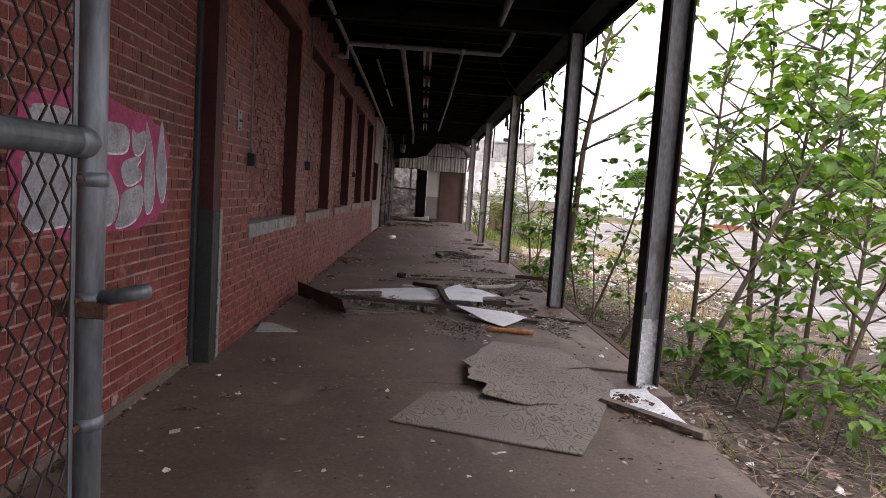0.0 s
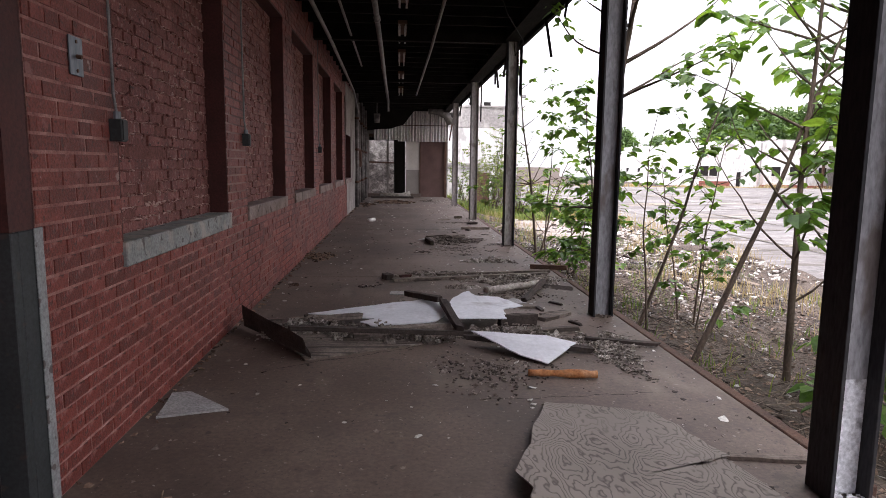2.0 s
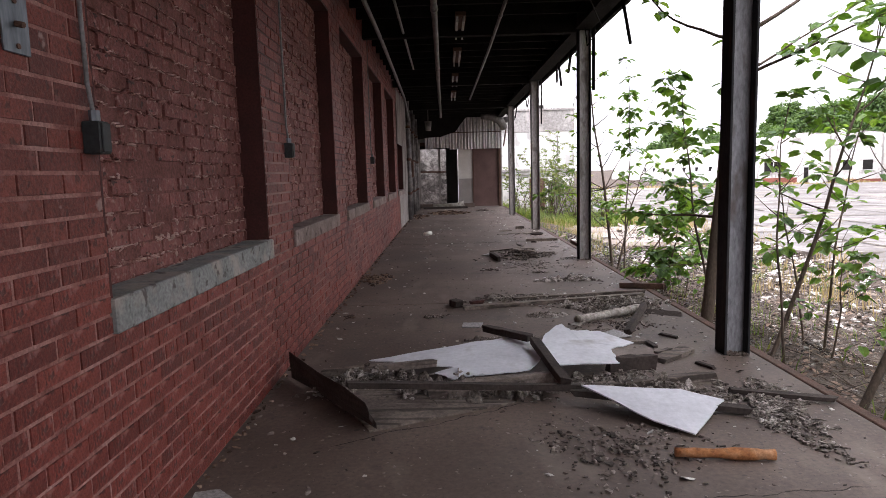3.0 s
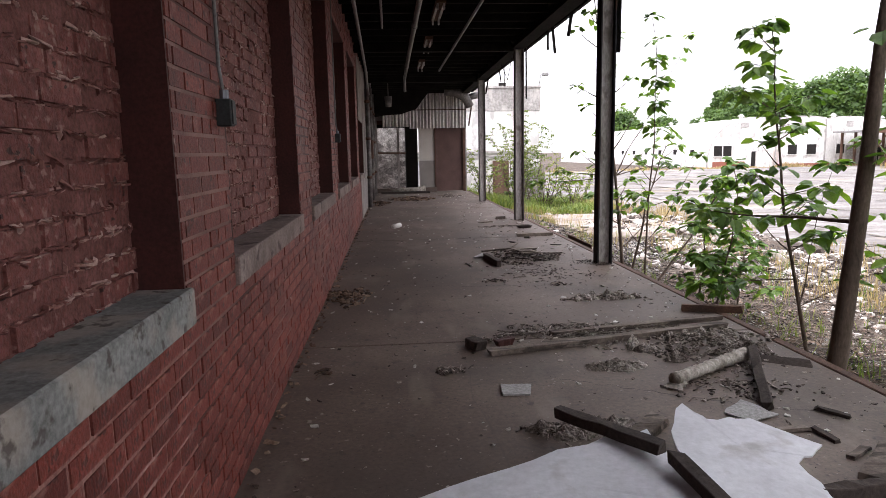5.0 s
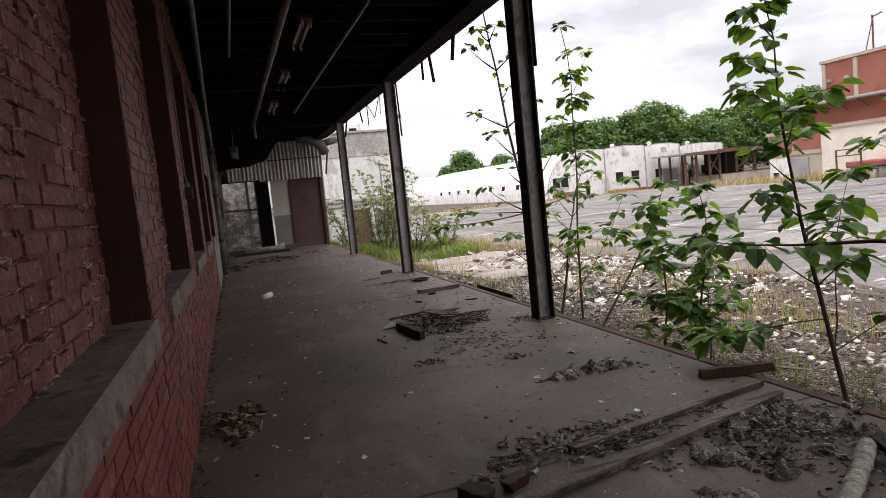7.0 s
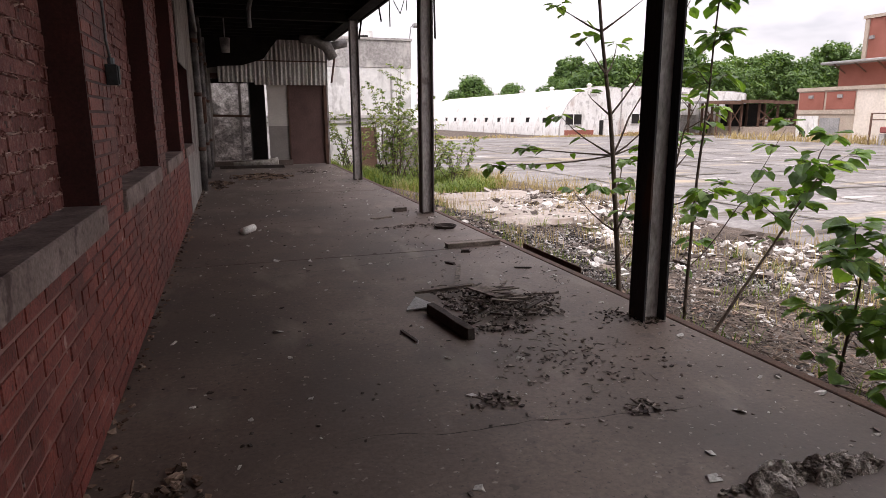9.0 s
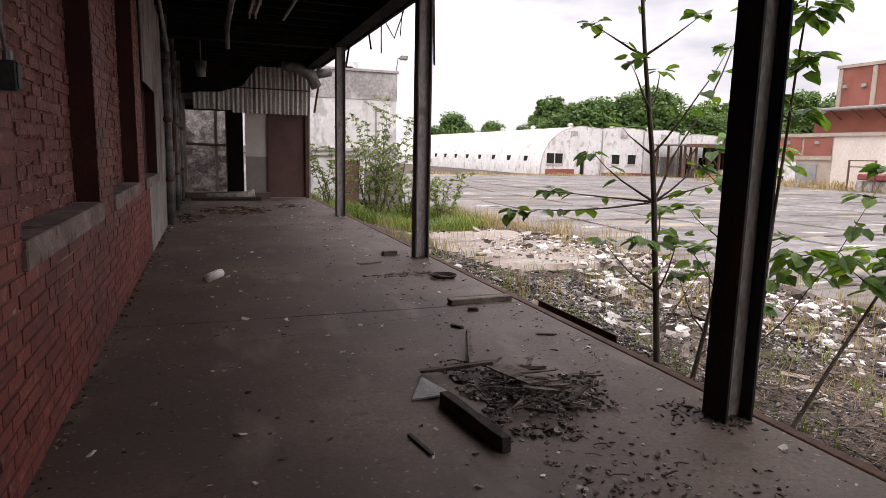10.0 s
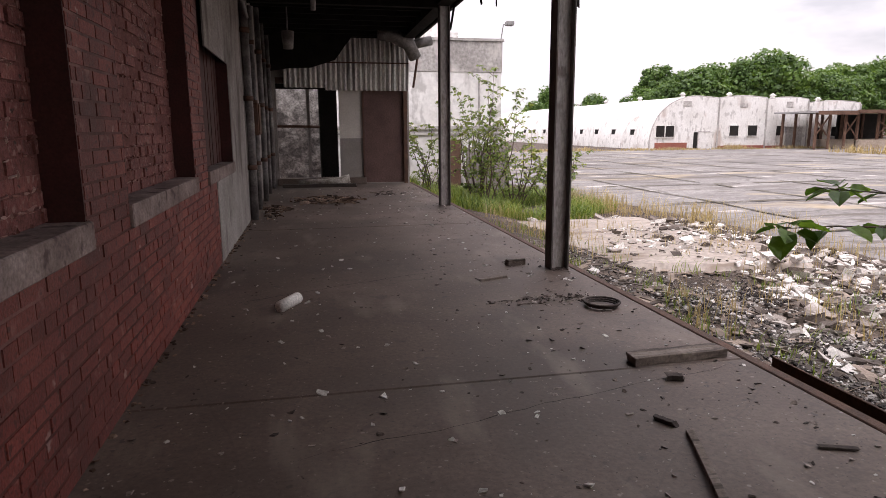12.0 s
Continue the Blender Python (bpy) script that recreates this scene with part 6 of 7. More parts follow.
# plywood sheet with a broken corner
g = Geo().prism(ragged([(0.0, 3.65), (1.04, 3.29), (1.28, 3.81), (1.60, 4.62), (1.52, 5.05), (1.2, 5.0), (0.64, 4.22), (0.42, 4.24), (0.22, 4.18)], 3, 0.012, 3), 0.0, 0.012, pose(0, 0, 0.004))
solo("plywood_sheet", g, PLY, "weathered grey plywood sheet with a broken back edge", "plywood", bevel=0.002)
def lifted_ply(outline, lift):
    """A thin ply as a grid-free fan of rings, curling up where lift says so."""
    g, n, rings = Geo(), len(outline), 7
    cx, cy = sum(q[0] for q in outline) / n, sum(q[1] for q in outline) / n
    for up in (0.0, 0.006):
        for k in range(1, rings + 1):
            for x, y in outline:
                xx, yy = cx + (x - cx) * k / rings, cy + (y - cy) * k / rings
                g.v.append((xx, yy, 0.019 + up + lift(xx, yy)))
        g.v.append((cx, cy, 0.019 + up + lift(cx, cy)))
    half = n * rings + 1
    for s in (0, half):
        for k in range(rings - 1):
            g.f += [(s + k * n + i, s + k * n + (i + 1) % n, s + (k + 1) * n + (i + 1) % n, s + (k + 1) * n + i) for i in range(n)]
        g.f += [(s + half - 1, s + i, s + (i + 1) % n) for i in range(n)]
    e = (rings - 1) * n
    g.f += [(e + i, e + (i + 1) % n, half + e + (i + 1) % n, half + e + i) for i in range(n)]
    return g
torn = ragged([(0.83, 5.71), (0.66, 5.25), (0.50, 4.83), (0.55, 4.70), (0.50, 4.39), (0.64, 4.34), (0.58, 4.10), (0.80, 4.02), (1.07, 4.06), (1.22, 4.45), (1.34, 4.93), (1.55, 5.02), (1.50, 5.20), (1.40, 5.55), (1.1, 5.66)], 5, 0.014, 4)
solo("plywood_sheet", lifted_ply(torn, lambda x, y: 0.045 * max(0.0, min(1.0, (0.95 - x) / 0.45)) ** 1.5), PLY, "upper ply curling up at its torn edge, swirling grain", "plywood")
# painted patch and timber at the first post
g = Geo().prism(ragged([(1.54, 4.5), (1.84, 4.6), (1.848, 4.1), (1.846, 3.74), (1.80, 3.72), (1.66, 3.95), (1.50, 4.28)], 9, 0.012, 4), 0.001, 0.004)
solo("paint_patch", g, WHITE_CONCRETE, "white paint spilled on the concrete at a post", "paint patch")
board("timber", (1.40, 4.22, 0.0), (1.86, 3.63, 0.006), 0.07, 0.04, OLD_WOOD, "grey square timber lying at the platform edge", "timber")
board("timber", (1.55, 5.05, 0.0), (1.95, 4.98, 0.0), 0.05, 0.02, OLD_WOOD, "short grey lath lying on concrete", "timber")
heap("leaf_pile", 1.6, 4.28, 0.16, 0.08, 0.05, 60, 0.02, LITTER, "dead leaves gathered at a post foot", "leaf pile", 3, 0.3)
heap("leaf_pile", 1.55, 3.9, 0.14, 0.1, 0.03, 60, 0.014, LITTER, "dark leaf crumbs beside a timber", "leaf pile", 4, 0.3)
t = thing("socket_box", "small grey socket box on a steel post", "electrical box", (1.80, 4.64, 0.62))
part("box", Geo().box(1.775, 1.825, 4.70, 4.742, 0.60, 0.70), STEEL, t, bevel=0.004)
part("conduit", Geo().tube([(1.80, 4.725, 0.70), (1.80, 4.725, 3.3)], 0.01, 6), STEEL, t)

# collapsed ceiling boards by the second post
sheet("fallen_board", [(-1.30, 7.58, 0.15), (-0.66, 6.62, 0.13), (-0.60, 6.60, 0.02), (-1.27, 7.5, 0.02)], DARK_WOOD, "dark rotten plank standing on edge in fallen debris", "board", 0.03, 4, 0.01)
sheet("fallen_board", [(-0.64, 6.60, 0.0), (0.18, 6.98, 0.0), (-0.35, 7.35, 0.03), (-1.1, 7.35, 0.03)], OLD_WOOD, "grey board lying flat below the debris", "board", 0.012, 5)
board("lath", (-0.82, 7.0, 0.115), (0.55, 6.98, 0.07), 0.05, 0.035, DARK_WOOD, "long dark lath lying across the debris", "lath")
board("lath", (0.5, 6.96, 0.05), (1.42, 6.72, 0.01), 0.06, 0.035, DARK_WOOD, "dark lath under a white board", "lath")
board("beam", (-0.35, 7.05, 0.0), (0.42, 7.18, 0.02), 0.06, 0.10, OLD_WOOD, "grey beam lying within the debris", "beam")
board("beam", (0.62, 7.12, 0.0), (1.48, 7.32, 0.0), 0.07, 0.05, OLD_WOOD, "grey beam end lying on concrete", "beam")
board("beam", (0.85, 7.52, 0.0), (1.18, 7.55, 0.0), 0.05, 0.10, DARK_WOOD, "dark block of timber among fallen boards", "beam")
board("beam", (-1.05, 7.42, 0.05), (-0.3, 7.42, 0.10), 0.05, 0.045, OLD_WOOD, "grey strip under a white board", "beam")
sheet("white_board", [(-0.75, 7.55, 0.105), (-0.25, 7.76, 0.12), (0.23, 7.98, 0.13), (0.42, 8.02, 0.13), (0.42, 7.5, 0.13), (0.30, 7.28, 0.10), (-0.05, 7.22, 0.09), (-0.2, 7.38, 0.10)], WHITE_BOARD, "broken dirty white board on fallen debris", "board", 0.008, 11, 0.018)
sheet("white_board", [(0.44, 7.62, 0.14), (0.50, 7.95, 0.15), (0.67, 8.21, 0.16), (0.70, 8.05, 0.15), (0.93, 8.07, 0.13), (1.12, 7.84, 0.10), (0.92, 7.70, 0.10), (0.90, 7.40, 0.09), (0.45, 7.33, 0.11)], WHITE_BOARD, "broken dirty white board on fallen debris", "board", 0.008, 12, 0.018)
sheet("white_board", [(0.55, 6.92, 0.115), (1.12, 6.92, 0.075), (1.32, 6.80, 0.05), (1.02, 6.44, 0.012), (0.86, 6.58, 0.03)], WHITE_BOARD, "pointed white board leaning on debris", "board", 0.008, 13, 0.006)
sheet("white_board", [(-0.30, 7.20, 0.12), (-0.1, 7.34, 0.13), (0.0, 7.2, 0.11), (-0.18, 7.13, 0.10)], WHITE_BOARD, "small torn piece of white board", "board", 0.006, 14, 0.012)
board("forked_timber", (0.07, 8.27, 0.11), (0.37, 7.72, 0.165), 0.06, 0.05, DARK_WOOD, "dark timber lying across white boards", "timber")
board("forked_timber", (0.38, 7.66, 0.165), (0.47, 6.96, 0.10), 0.06, 0.05, DARK_WOOD, "dark timber lying across white boards", "timber")
heap("insulation", -0.72, 7.32, 0.42, 0.2, 0.17, 760, 0.026, WOOL, "dirty fluffy insulation under fallen boards", "insulation", 21, 0.7, 0.35)
heap("insulation", -0.15, 7.14, 0.5, 0.18, 0.15, 760, 0.026, WOOL, "dirty fluffy insulation under fallen boards", "insulation", 22, 0.7, 0.35)
heap("insulation", 0.85, 7.22, 0.5, 0.2, 0.11, 700, 0.022, WOOL, "dirty fluffy insulation under fallen boards", "insulation", 23, 0.7, 0.3)
heap("insulation", 0.22, 8.34, 0.26, 0.10, 0.07, 170, 0.022, WOOL, "dirty fluffy insulation behind white boards", "insulation", 24, 0.7, 0.3)
board("board_end", (0.40, 8.12, 0.0), (0.62, 8.36, 0.0), 0.10, 0.05, OLD_WOOD, "grey board end beside white boards", "board")
board("board_end", (1.25, 7.7, 0.0), (1.55, 7.95, 0.0), 0.12, 0.03, OLD_WOOD, "grey board end beside white boards", "board")
heap("crumbs", 1.58, 6.8, 0.22, 0.5, 0.04, 900, 0.017, WOOL, "crumbled pale insulation on the concrete", "crumbs", 25, 0.5, 0.1)
heap("crumbs", 0.62, 6.3, 0.42, 0.42, 0.015, 460, 0.013, CRUMB, "dark crumbs strewn before the debris", "crumbs", 26, 0.5, 0.05)
board("lath", (1.45, 7.05, 0.01), (1.98, 6.85, 0.012), 0.05, 0.025, DARK_WOOD, "dark lath lying at the platform edge", "lath")
for k, (x, y) in enumerate(((1.15, 8.2), (1.35, 8.05), (1.05, 7.35), (1.5, 7.65), (1.3, 7.9), (1.6, 8.3))):
    board("splinter", (x, y, 0.0), (x + 0.16 * math.cos(k * 1.7), y + 0.16 * math.sin(k * 1.7), 0.004), 0.035, 0.018, DARK_WOOD if k % 2 else OLD_WOOD, "short splinter of broken wood on concrete", "splinter", 0, "splinters")
rr = random.Random(4)
pts = [(0.84 + 0.44 * i / 10, 6.22 - 0.05 * i / 10, 0.03) for i in range(11)]
g = Geo().tube(pts, [0.025 + rr.uniform(-.005, .006) for _ in pts], 9)
solo("foam_roll", g, ORANGE, "rotten orange pipe lagging on the concrete", "pipe lagging", smooth=True)
g = Geo().prism(ragged([(-1.32, 5.98), (-1.22, 6.0), (-0.93, 5.72), (-1.28, 5.62)], 6, 0.006, 3), 0.002, 0.014)
solo("board_piece", g, TILE, "pale grey broken board piece by the wall", "board")

# second stretch
board("plank", (-0.06, 9.56, 0.0), (1.86, 10.0, 0.0), 0.075, 0.04, OLD_WOOD, "long grey plank lying across the platform", "plank")
board("plank", (0.46, 9.95, 0.0), (1.92, 10.22, 0.0), 0.065, 0.035, OLD_WOOD, "grey plank lying among debris", "plank")
board("plank", (-0.10, 9.66, 0.0), (-0.16, 9.78, 0.0), 0.09, 0.07, DARK_WOOD, "dark rotten block at a plank's end", "timber")
board("plank", (0.02, 9.74, 0.0), (0.14, 9.8, 0.0), 0.06, 0.05, REVEAL, "dark red broken brick beside a plank", "brick piece")
board("timber", (1.75, 10.52, 0.0), (2.20, 10.36, 0.006), 0.05, 0.06, RUST, "rusty angle piece at the platform edge", "metal piece")
rr = random.Random(6)
g = Geo().tube([(0.92 + 0.66 * i / 40, 8.84 + 0.4 * i / 40, 0.042 + rr.uniform(-.004, .004)) for i in range(41)], [0.036 + rr.uniform(-.006, .007) for _ in range(41)], 14)
ROLL = material("dirty_cloth_lagging", [(0.17, 0.145, 0.12), (0.36, 0.325, 0.285), (0.5, 0.465, 0.42)], 0.95, scale=8, fine=45, bump=0.6)
solo("lagging_roll", g, ROLL, "dirty white cloth-wrapped pipe lagging on concrete", "pipe lagging", smooth=True)
sheet("torn_cloth", [(0.86, 8.84, 0.004), (0.95, 8.92, 0.02), (0.99, 8.82, 0.03), (0.93, 8.74, 0.008)], ROLL, "torn cloth flap at the lagging's end", "cloth", 0.004, 61, 0.012)
board("timber", (1.64, 9.24, 0.05), (1.26, 8.44, 0.0), 0.055, 0.05, DARK_WOOD, "dark splintered timber leaning on debris", "timber", 20)
board("timber", (1.62, 9.26, 0.0), (1.92, 9.06, 0.0), 0.07, 0.02, DARK_WOOD, "dark curled strip of bark-like wood", "timber", 30)
heap("insulation", 1.42, 9.55, 0.58, 0.40, 0.09, 1100, 0.026, WOOL, "heap of brown crumbled insulation by planks", "insulation", 31, 0.6, 0.25)
heap("insulation", 0.70, 9.22, 0.17, 0.08, 0.04, 90, 0.022, WOOL, "small heap of crumbled insulation", "insulation", 32, 0.6, 0.2)
heap("insulation", -0.35, 9.28, 0.1, 0.07, 0.03, 50, 0.018, CRUMB, "small dark heap of crumbs", "crumbs", 33, 0.6, 0.2)
heap("crumbs", 0.7, 10.02, 0.8, 0.2, 0.04, 480, 0.018, WOOL, "crumbled debris along a plank", "crumbs", 34, 0.6, 0.3)
heap("crumbs", 1.3, 8.8, 0.4, 0.3, 0.015, 200, 0.014, CRUMB, "dark crumbs strewn round a lagging roll", "crumbs", 35, 0.5, 0.2)
heap("rag", 1.3, 11.06, 0.34, 0.05, 0.09, 420, 0.024, WOOL, "twisted strip of pale insulation on concrete", "insulation", 36, 0.7, 0.08)
g = Geo().prism(ragged([(-0.08, 8.98), (0.10, 8.96), (0.06, 8.80), (-0.09, 8.82)], 2, 0.005, 3), 0.001, 0.013)
solo("board_piece", g, TILE, "small pale square board piece on concrete", "board")
sheet("white_board", [(1.0, 8.42, 0.01), (1.16, 8.55, 0.02), (1.26, 8.36, 0.012), (1.10, 8.3, 0.005)], TILE, "pale torn board piece on concrete", "board", 0.006, 41)
heap("leaf_pile", -1.14, 11.5, 0.20, 0.36, 0.07, 260, 0.024, LITTER, "dead leaves and brick crumbs against the wall", "leaf pile", 37, 0.4, 0.15)
heap("crumbs", -1.15, 9.35, 0.06, 0.06, 0.02, 14, 0.02, LITTER, "few dead leaves by the wall", "leaf pile", 38, 0.4, 0.1)

# third stretch: pile by the third post
board("box_beam", (0.49, 13.50, 0.0), (0.57, 12.90, 0.0), 0.05, 0.075, DARK_WOOD, "dark box-shaped timber beside a debris pile", "timber")
sheet("board_piece", [(0.50, 13.92, 0.0), (0.55, 13.55, 0.03), (0.34, 13.60, 0.0)], TILE, "triangular pale grey board piece", "board", 0.01, 51, 0.003)
heap("debris_pile", 0.98, 13.5, 0.42, 0.52, 0.11, 950, 0.019, CRUMB, "pile of dark crumbled debris and splinters", "debris pile", 52, 0.5, 0.06)
for k in range(26):
    q = random.Random(400 + k)
    a, w = q.uniform(0, 6.28), q.random() ** 0.5
    x, y, z, b = 0.98 + math.cos(a) * w * 0.34, 13.52 + math.sin(a) * w * 0.44, 0.02 + 0.09 * (1 - w), q.uniform(-0.9, 0.9)
    ln = q.uniform(0.08, 0.26)
    board("splinter", (x, y, z), (x + ln * math.cos(b), y - ln * math.sin(b), z + q.uniform(-.015, .02)), q.uniform(.012, .035), q.uniform(.006, .014), OLD_WOOD if k % 3 else DARK_WOOD, "splinter of broken wood on a debris pile", "splinter", q.uniform(-20, 20), "splinters on the pile", k)
heap("crumbs", 1.0, 12.4, 0.55, 0.6, 0.01, 260, 0.014, CRUMB, "dark crumbs strewn on the concrete", "crumbs", 53, 0.4, 0.1)
sheet("board_piece", [(0.85, 13.76, 0.085), (0.99, 13.69, 0.10), (1.15, 13.42, 0.09), (0.95, 13.42, 0.09)], OLD_WOOD, "grey wooden board piece on a debris pile", "board", 0.01, 54, 0.006)
heap("crumbs", 0.38, 12.05, 0.13, 0.10, 0.02, 60, 0.016, CRUMB, "small heap of dark crumbs", "crumbs", 60, 0.5, 0.1)
heap("crumbs", 1.0, 11.75, 0.12, 0.09, 0.02, 50, 0.016, CRUMB, "small heap of dark crumbs", "crumbs", 61, 0.5, 0.1)
heap("crumbs", 1.75, 13.0, 0.22, 0.2, 0.015, 90, 0.013, CRUMB, "dark crumbs at a post foot", "crumbs", 62, 0.5, 0.1)
board("lath", (0.83, 13.93, 0.03), (1.16, 14.78, 0.0), 0.035, 0.02, OLD_WOOD, "thin grey lath leaning from a debris pile", "lath")
board("lath", (0.5, 13.95, 0.02), (0.95, 13.85, 0.07), 0.04, 0.02, OLD_WOOD, "thin grey lath on a debris pile", "lath")
board("splinter", (0.24, 12.95, 0.0), (0.20, 13.2, 0.0), 0.02, 0.012, DARK_WOOD, "thin dark stick on concrete", "splinter")
board("splinter", (1.08, 14.95, 0.0), (1.14, 14.85, 0.0), 0.03, 0.02, DARK_WOOD, "thin dark stick on concrete", "splinter")
board("splinter", (1.62, 14.55, 0.0), (1.75, 14.5, 0.0), 0.03, 0.012, DARK_WOOD, "thin dark stick on concrete", "splinter")
board("plank", (1.32, 15.62, 0.0), (1.92, 15.66, 0.0), 0.12, 0.05, OLD_WOOD, "short dark plank near the platform edge", "plank")
board("splinter", (1.4, 15.36, 0.0), (1.48, 15.34, 0.0), 0.05, 0.03, DARK_WOOD, "small block of dark wood", "splinter")
g = Geo()
for k in range(3):
    q = 0.11 + 0.012 * k
    g.tube([(1.69 + q * math.cos(a), 16.77 + q * math.sin(a), 0.012 + 0.012 * k) for a in [2 * math.pi * i / 24 for i in range(25)]], 0.008, 6, False)
solo("cable_coil", g, DARK_WOOD, "coil of black cable lying on concrete", "cable", smooth=True)
heap("crumbs", 1.35, 17.0, 0.4, 0.14, 0.02, 130, 0.018, CRUMB, "dark crumbs near a steel post", "crumbs", 55, 0.4, 0.3)
board("timber", (1.0, 17.75, 0.0), (1.25, 17.85, 0.0), 0.06, 0.02, OLD_WOOD, "pale lath piece near a steel post", "timber")
board("timber", (1.42, 18.32, 0.0), (1.6, 18.36, 0.0), 0.07, 0.06, OLD_WOOD, "dark timber block near a steel post", "timber")
g = Geo().tube([(-0.70, 17.12, 0.045), (-0.58, 17.36, 0.045)], 0.045, 12)
solo("paper_roll", g, FLAKE, "short white roll lying on concrete", "roll", smooth=True)
heap("debris_pile", -0.1, 24.5, 0.55, 0.5, 0.12, 220, 0.05, LITTER, "pile of brown debris near the end doors", "debris pile", 56, 0.4, 0.35)
heap("debris_pile", -1.05, 23.2, 0.22, 0.9, 0.08, 130, 0.035, LITTER, "brown debris along the plaster wall", "debris pile", 57, 0.4, 0.3)
heap("debris_pile", 1.1, 25.6, 0.3, 0.25, 0.05, 50, 0.04, CRUMB, "low debris pile near the brown door", "debris pile", 58, 0.3, 0.3)
g = Geo().tube([(-0.75, 27.95, 0.1), (0.1, 27.9, 0.1), (0.45, 27.85, 0.13)], [0.06, 0.09, 0.15], 10)
solo("cloth_roll", g, ROLL, "pale rolled cloth lying on the end threshold", "cloth roll", smooth=True)
board("timber", (-1.1, 27.7, 0.0), (0.6, 27.6, 0.0), 0.12, 0.08, DARK_WOOD, "dark timber lying before the end doors", "timber")

# small flakes and crumbs all over the concrete
r = random.Random(77)
def floor_bits(n, size, mat, label, cat, bias):
    g = Geo()
    for _ in range(n):
        y = r.uniform(1.2, 27.5)
        x = r.uniform(-1.3, 1.95) if r.random() < bias else 1.95 - abs(r.gauss(0, 0.7))
        if x < -1.32 or (0 < x < 1.5 and 3.5 < y < 5.2) or (y < 4.5 and x > 1.8):
            continue
        s = size * (0.4 + r.random() ** 3 * 2.0)
        stone(g, (x, y, s * 0.12), s, r, 0.25)
    solo("floor_bits", g, mat, label, cat, kind="stuff", fast=True)
floor_bits(900, 0.014, FLAKE, "white paint flakes scattered on the concrete", "paint flakes", 0.8)
floor_bits(5200, 0.0095, CRUMB, "dark crumbs and grit scattered on the concrete", "grit", 0.6)
g = Geo()
for _ in range(420):
    y = r.uniform(2.5, 22.8)
    stone(g, ((BACK_X if y < 4.6 else WALL_X) + 0.01 + abs(r.gauss(0, .03)), y, 0.006), r.uniform(.006, .026), r, 0.4)
solo("wall_foot_grit", g, LITTER, "brick crumbs and dirt along the wall foot", "grit", kind="stuff", fast=True)
for k, (x, y) in enumerate(((-1.0, 3.9), (-1.15, 3.65), (-0.95, 4.75), (-0.45, 4.15))):
    heap("leaf_pile", x, y, 0.07, 0.03, 0.02, 12, 0.016, LITTER, "few dark dead leaves on concrete", "leaf pile", 90 + k, 0.3, 0.2)

CRACK = material("dirt_filled_crack", [(0.02, 0.016, 0.014), (0.045, 0.036, 0.031)], 0.95, scale=8, fine=60, bump=0.2)
def crack(a, b, seed, width=0.005, wander=0.05, n=40):
    """A dirt-filled crack that wanders over the slab from a to b."""
    g, q = Geo(), random.Random(seed)
    a, b = Vector(a), Vector(b)
    side = Vector((-(b - a).y, (b - a).x)).normalized()
    for i in range(n + 1):
        f = i / n
        c = a.lerp(b, f) + side * wander * (noise.noise((f * 5, seed, 0)) + 0.35 * noise.noise((f * 21, seed, 1)))
        w = width * q.uniform(0.25, 1.0) * min(1, 6 * f + 0.1, 6 * (1 - f) + 0.1)
        g.v += [(c.x - side.x * w, c.y - side.y * w, 0.0012), (c.x + side.x * w, c.y + side.y * w, 0.0012)]
    g.f = [(2 * i, 2 * i + 1, 2 * i + 3, 2 * i + 2) for i in range(n)]
    part("crack", g, CRACK, floor)
crack((-0.4, 11.9), (1.3, 11.68), 1)
crack((-0.9, 6.4), (0.3, 7.0), 2, 0.006)
crack((0.4, 5.83), (1.62, 5.9), 3)
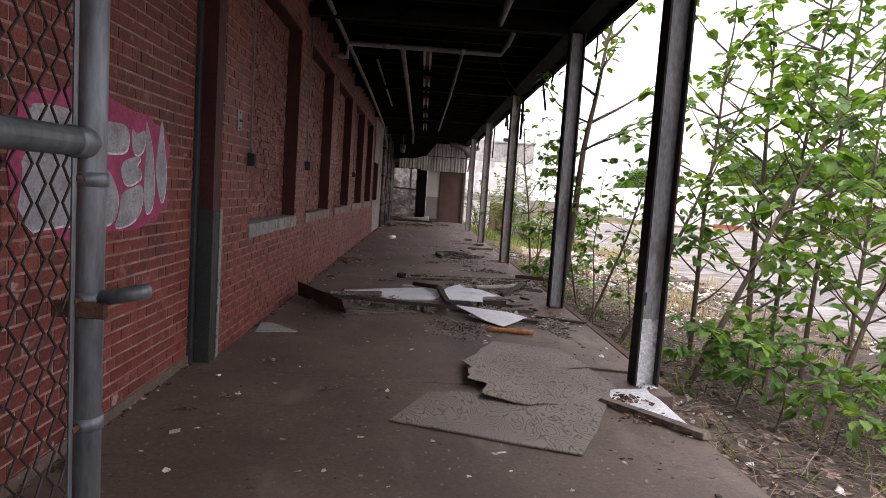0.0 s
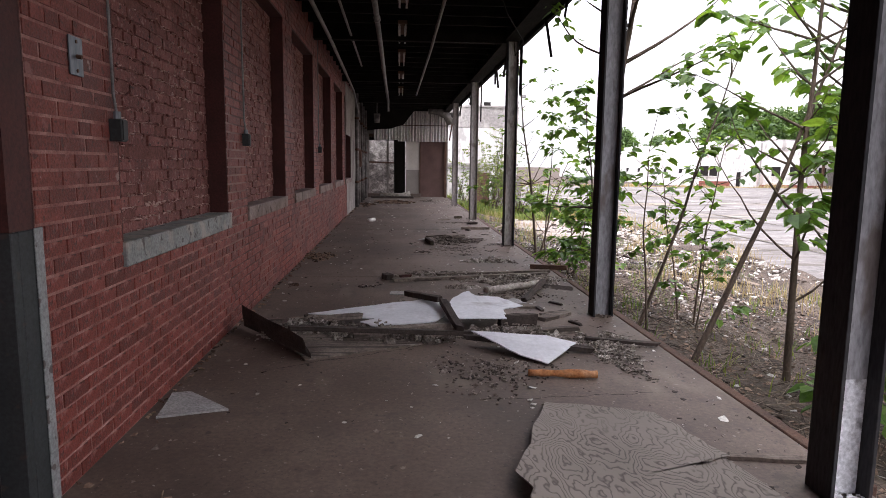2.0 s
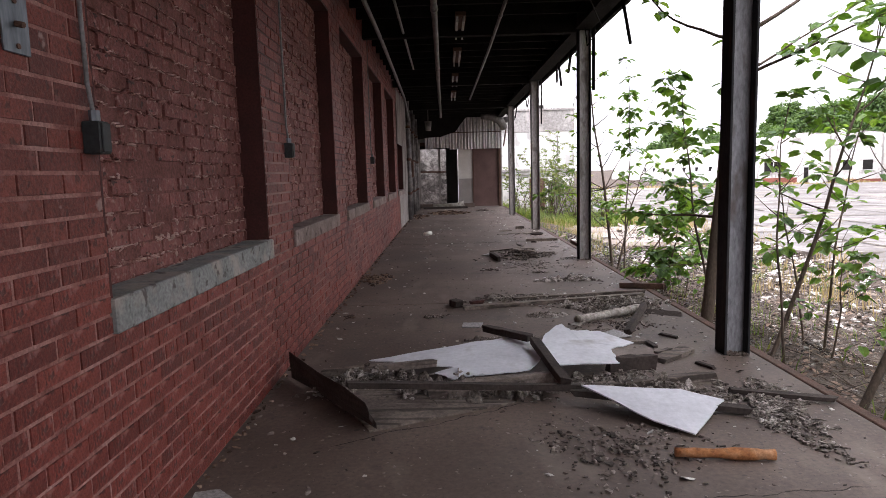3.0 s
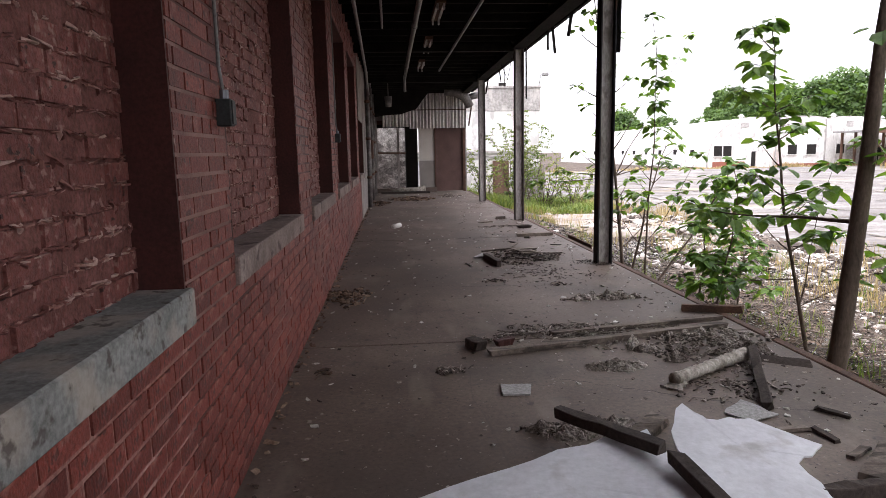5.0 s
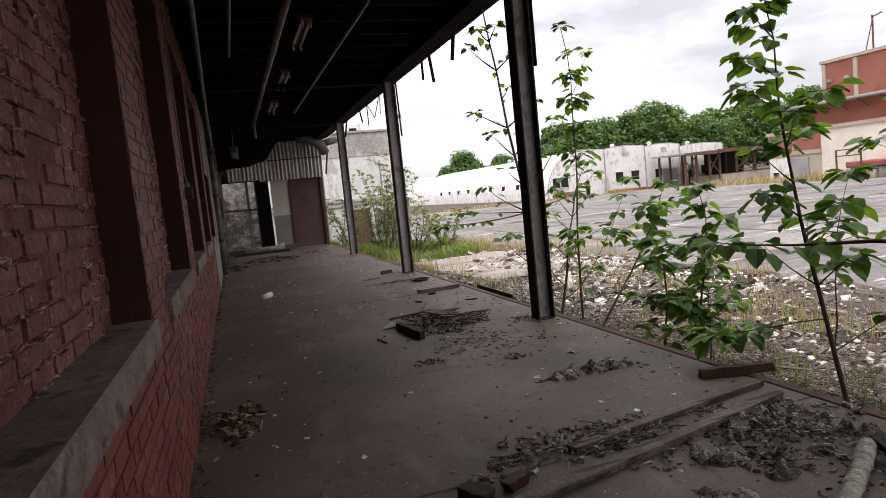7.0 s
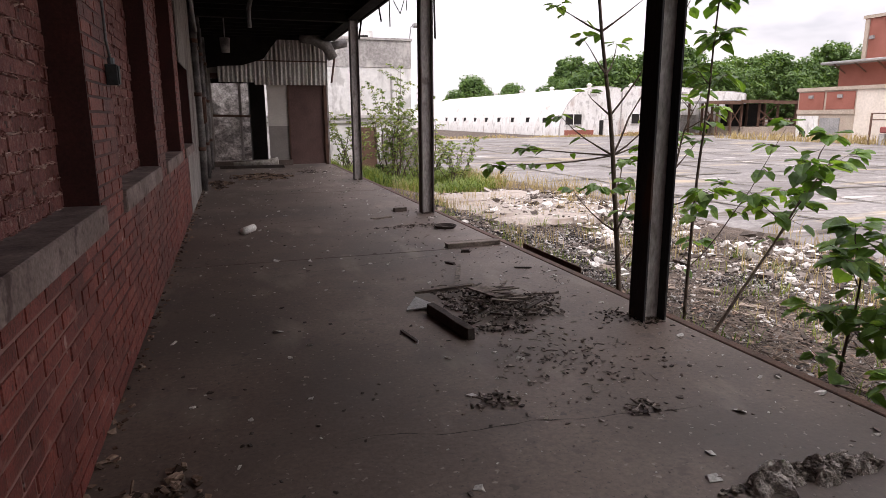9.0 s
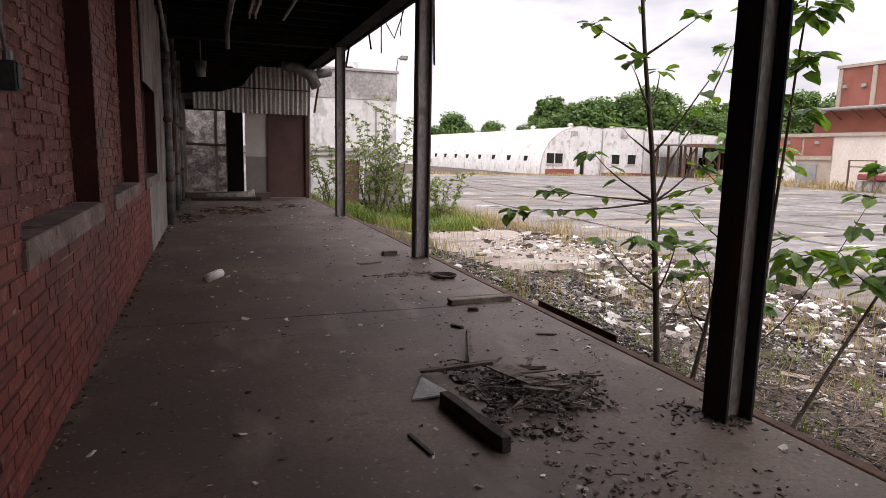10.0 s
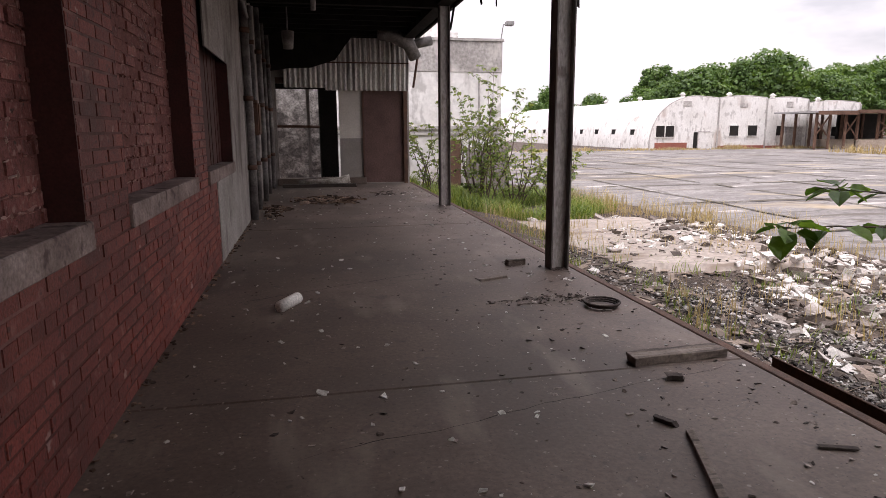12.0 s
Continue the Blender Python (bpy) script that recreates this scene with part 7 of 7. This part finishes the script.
crack((-0.6, 14.9), (1.9, 15.5), 4, 0.004)
crack((0.9, 13.2), (1.95, 14.1), 5, 0.004, 0.1)
crack((-1.2, 17.4), (0.8, 18.3), 6)
crack((0.2, 9.1), (1.6, 8.3), 7, 0.004, 0.1)

# torn roofing hanging from the canopy edge
for k, (y, ln, x) in enumerate(((8.3, 0.35, 2.2), (10.4, 0.3, 2.1), (12.2, 0.5, 2.24), (12.9, 1.0, 2.0), (15.6, 0.35, 2.2), (16.6, 0.45, 2.15), (17.2, 0.3, 2.22), (18.35, 1.1, 2.06), (20.2, 0.4, 2.2), (21.1, 0.55, 2.1), (22.4, 0.3, 2.2), (23.6, 0.5, 2.1), (5.4, 0.3, 2.2))):
    g = Geo()
    a = 0.25 * math.sin(k * 2.1)
    g.prism([(0, -0.02), (0.012, -0.025), (0.012, 0.03), (0, 0.022)], -ln, 0.1, pose(x, y, 3.5, math.degrees(a) * 0.7, math.degrees(a) * 0.4, 20 * k))
    solo("torn_strip", g, DECK, "torn dark roofing strip hanging from the canopy edge", "torn strip", "torn strips at the canopy edge", bevel=0.003)
t = thing("hanging_wire", "thin black wire hanging in a loop below the canopy", "wire", (1.9, 11.0, 3.4))
part("wire", Geo().tube([(1.0, 9.5, DECK_Z - 0.1), (1.3, 10.2, 3.18), (1.7, 11.2, 3.05), (1.86, 12.7, 3.1), (1.84, 12.75, 3.4)], 0.008, 5, False), DECK, t)
t = thing("hanging_wire", "thin black wire dangling from the canopy", "wire", (1.9, 20.0, 3.4))
part("wire", Geo().tube([(1.84, 18.6, 3.4), (1.9, 19.6, 2.95), (1.85, 20.2, 3.4)], 0.008, 5, False), DECK, t)

# ---- single bricks of the wall beside the walk ----
shared = {}
for a, b_, z, h, x in singles:
    key = round(b_ - a, 3)
    if key not in shared:
        g = Geo()
        brick_into(g, (0, key, 0, COURSE - 0.0085, 0))
        shared[key] = quick(g, "brick")
        shared[key].materials.append(BRICK)
    o = new("brick", shared[key])
    o.parent = wall
    o.location = (x, a, z)
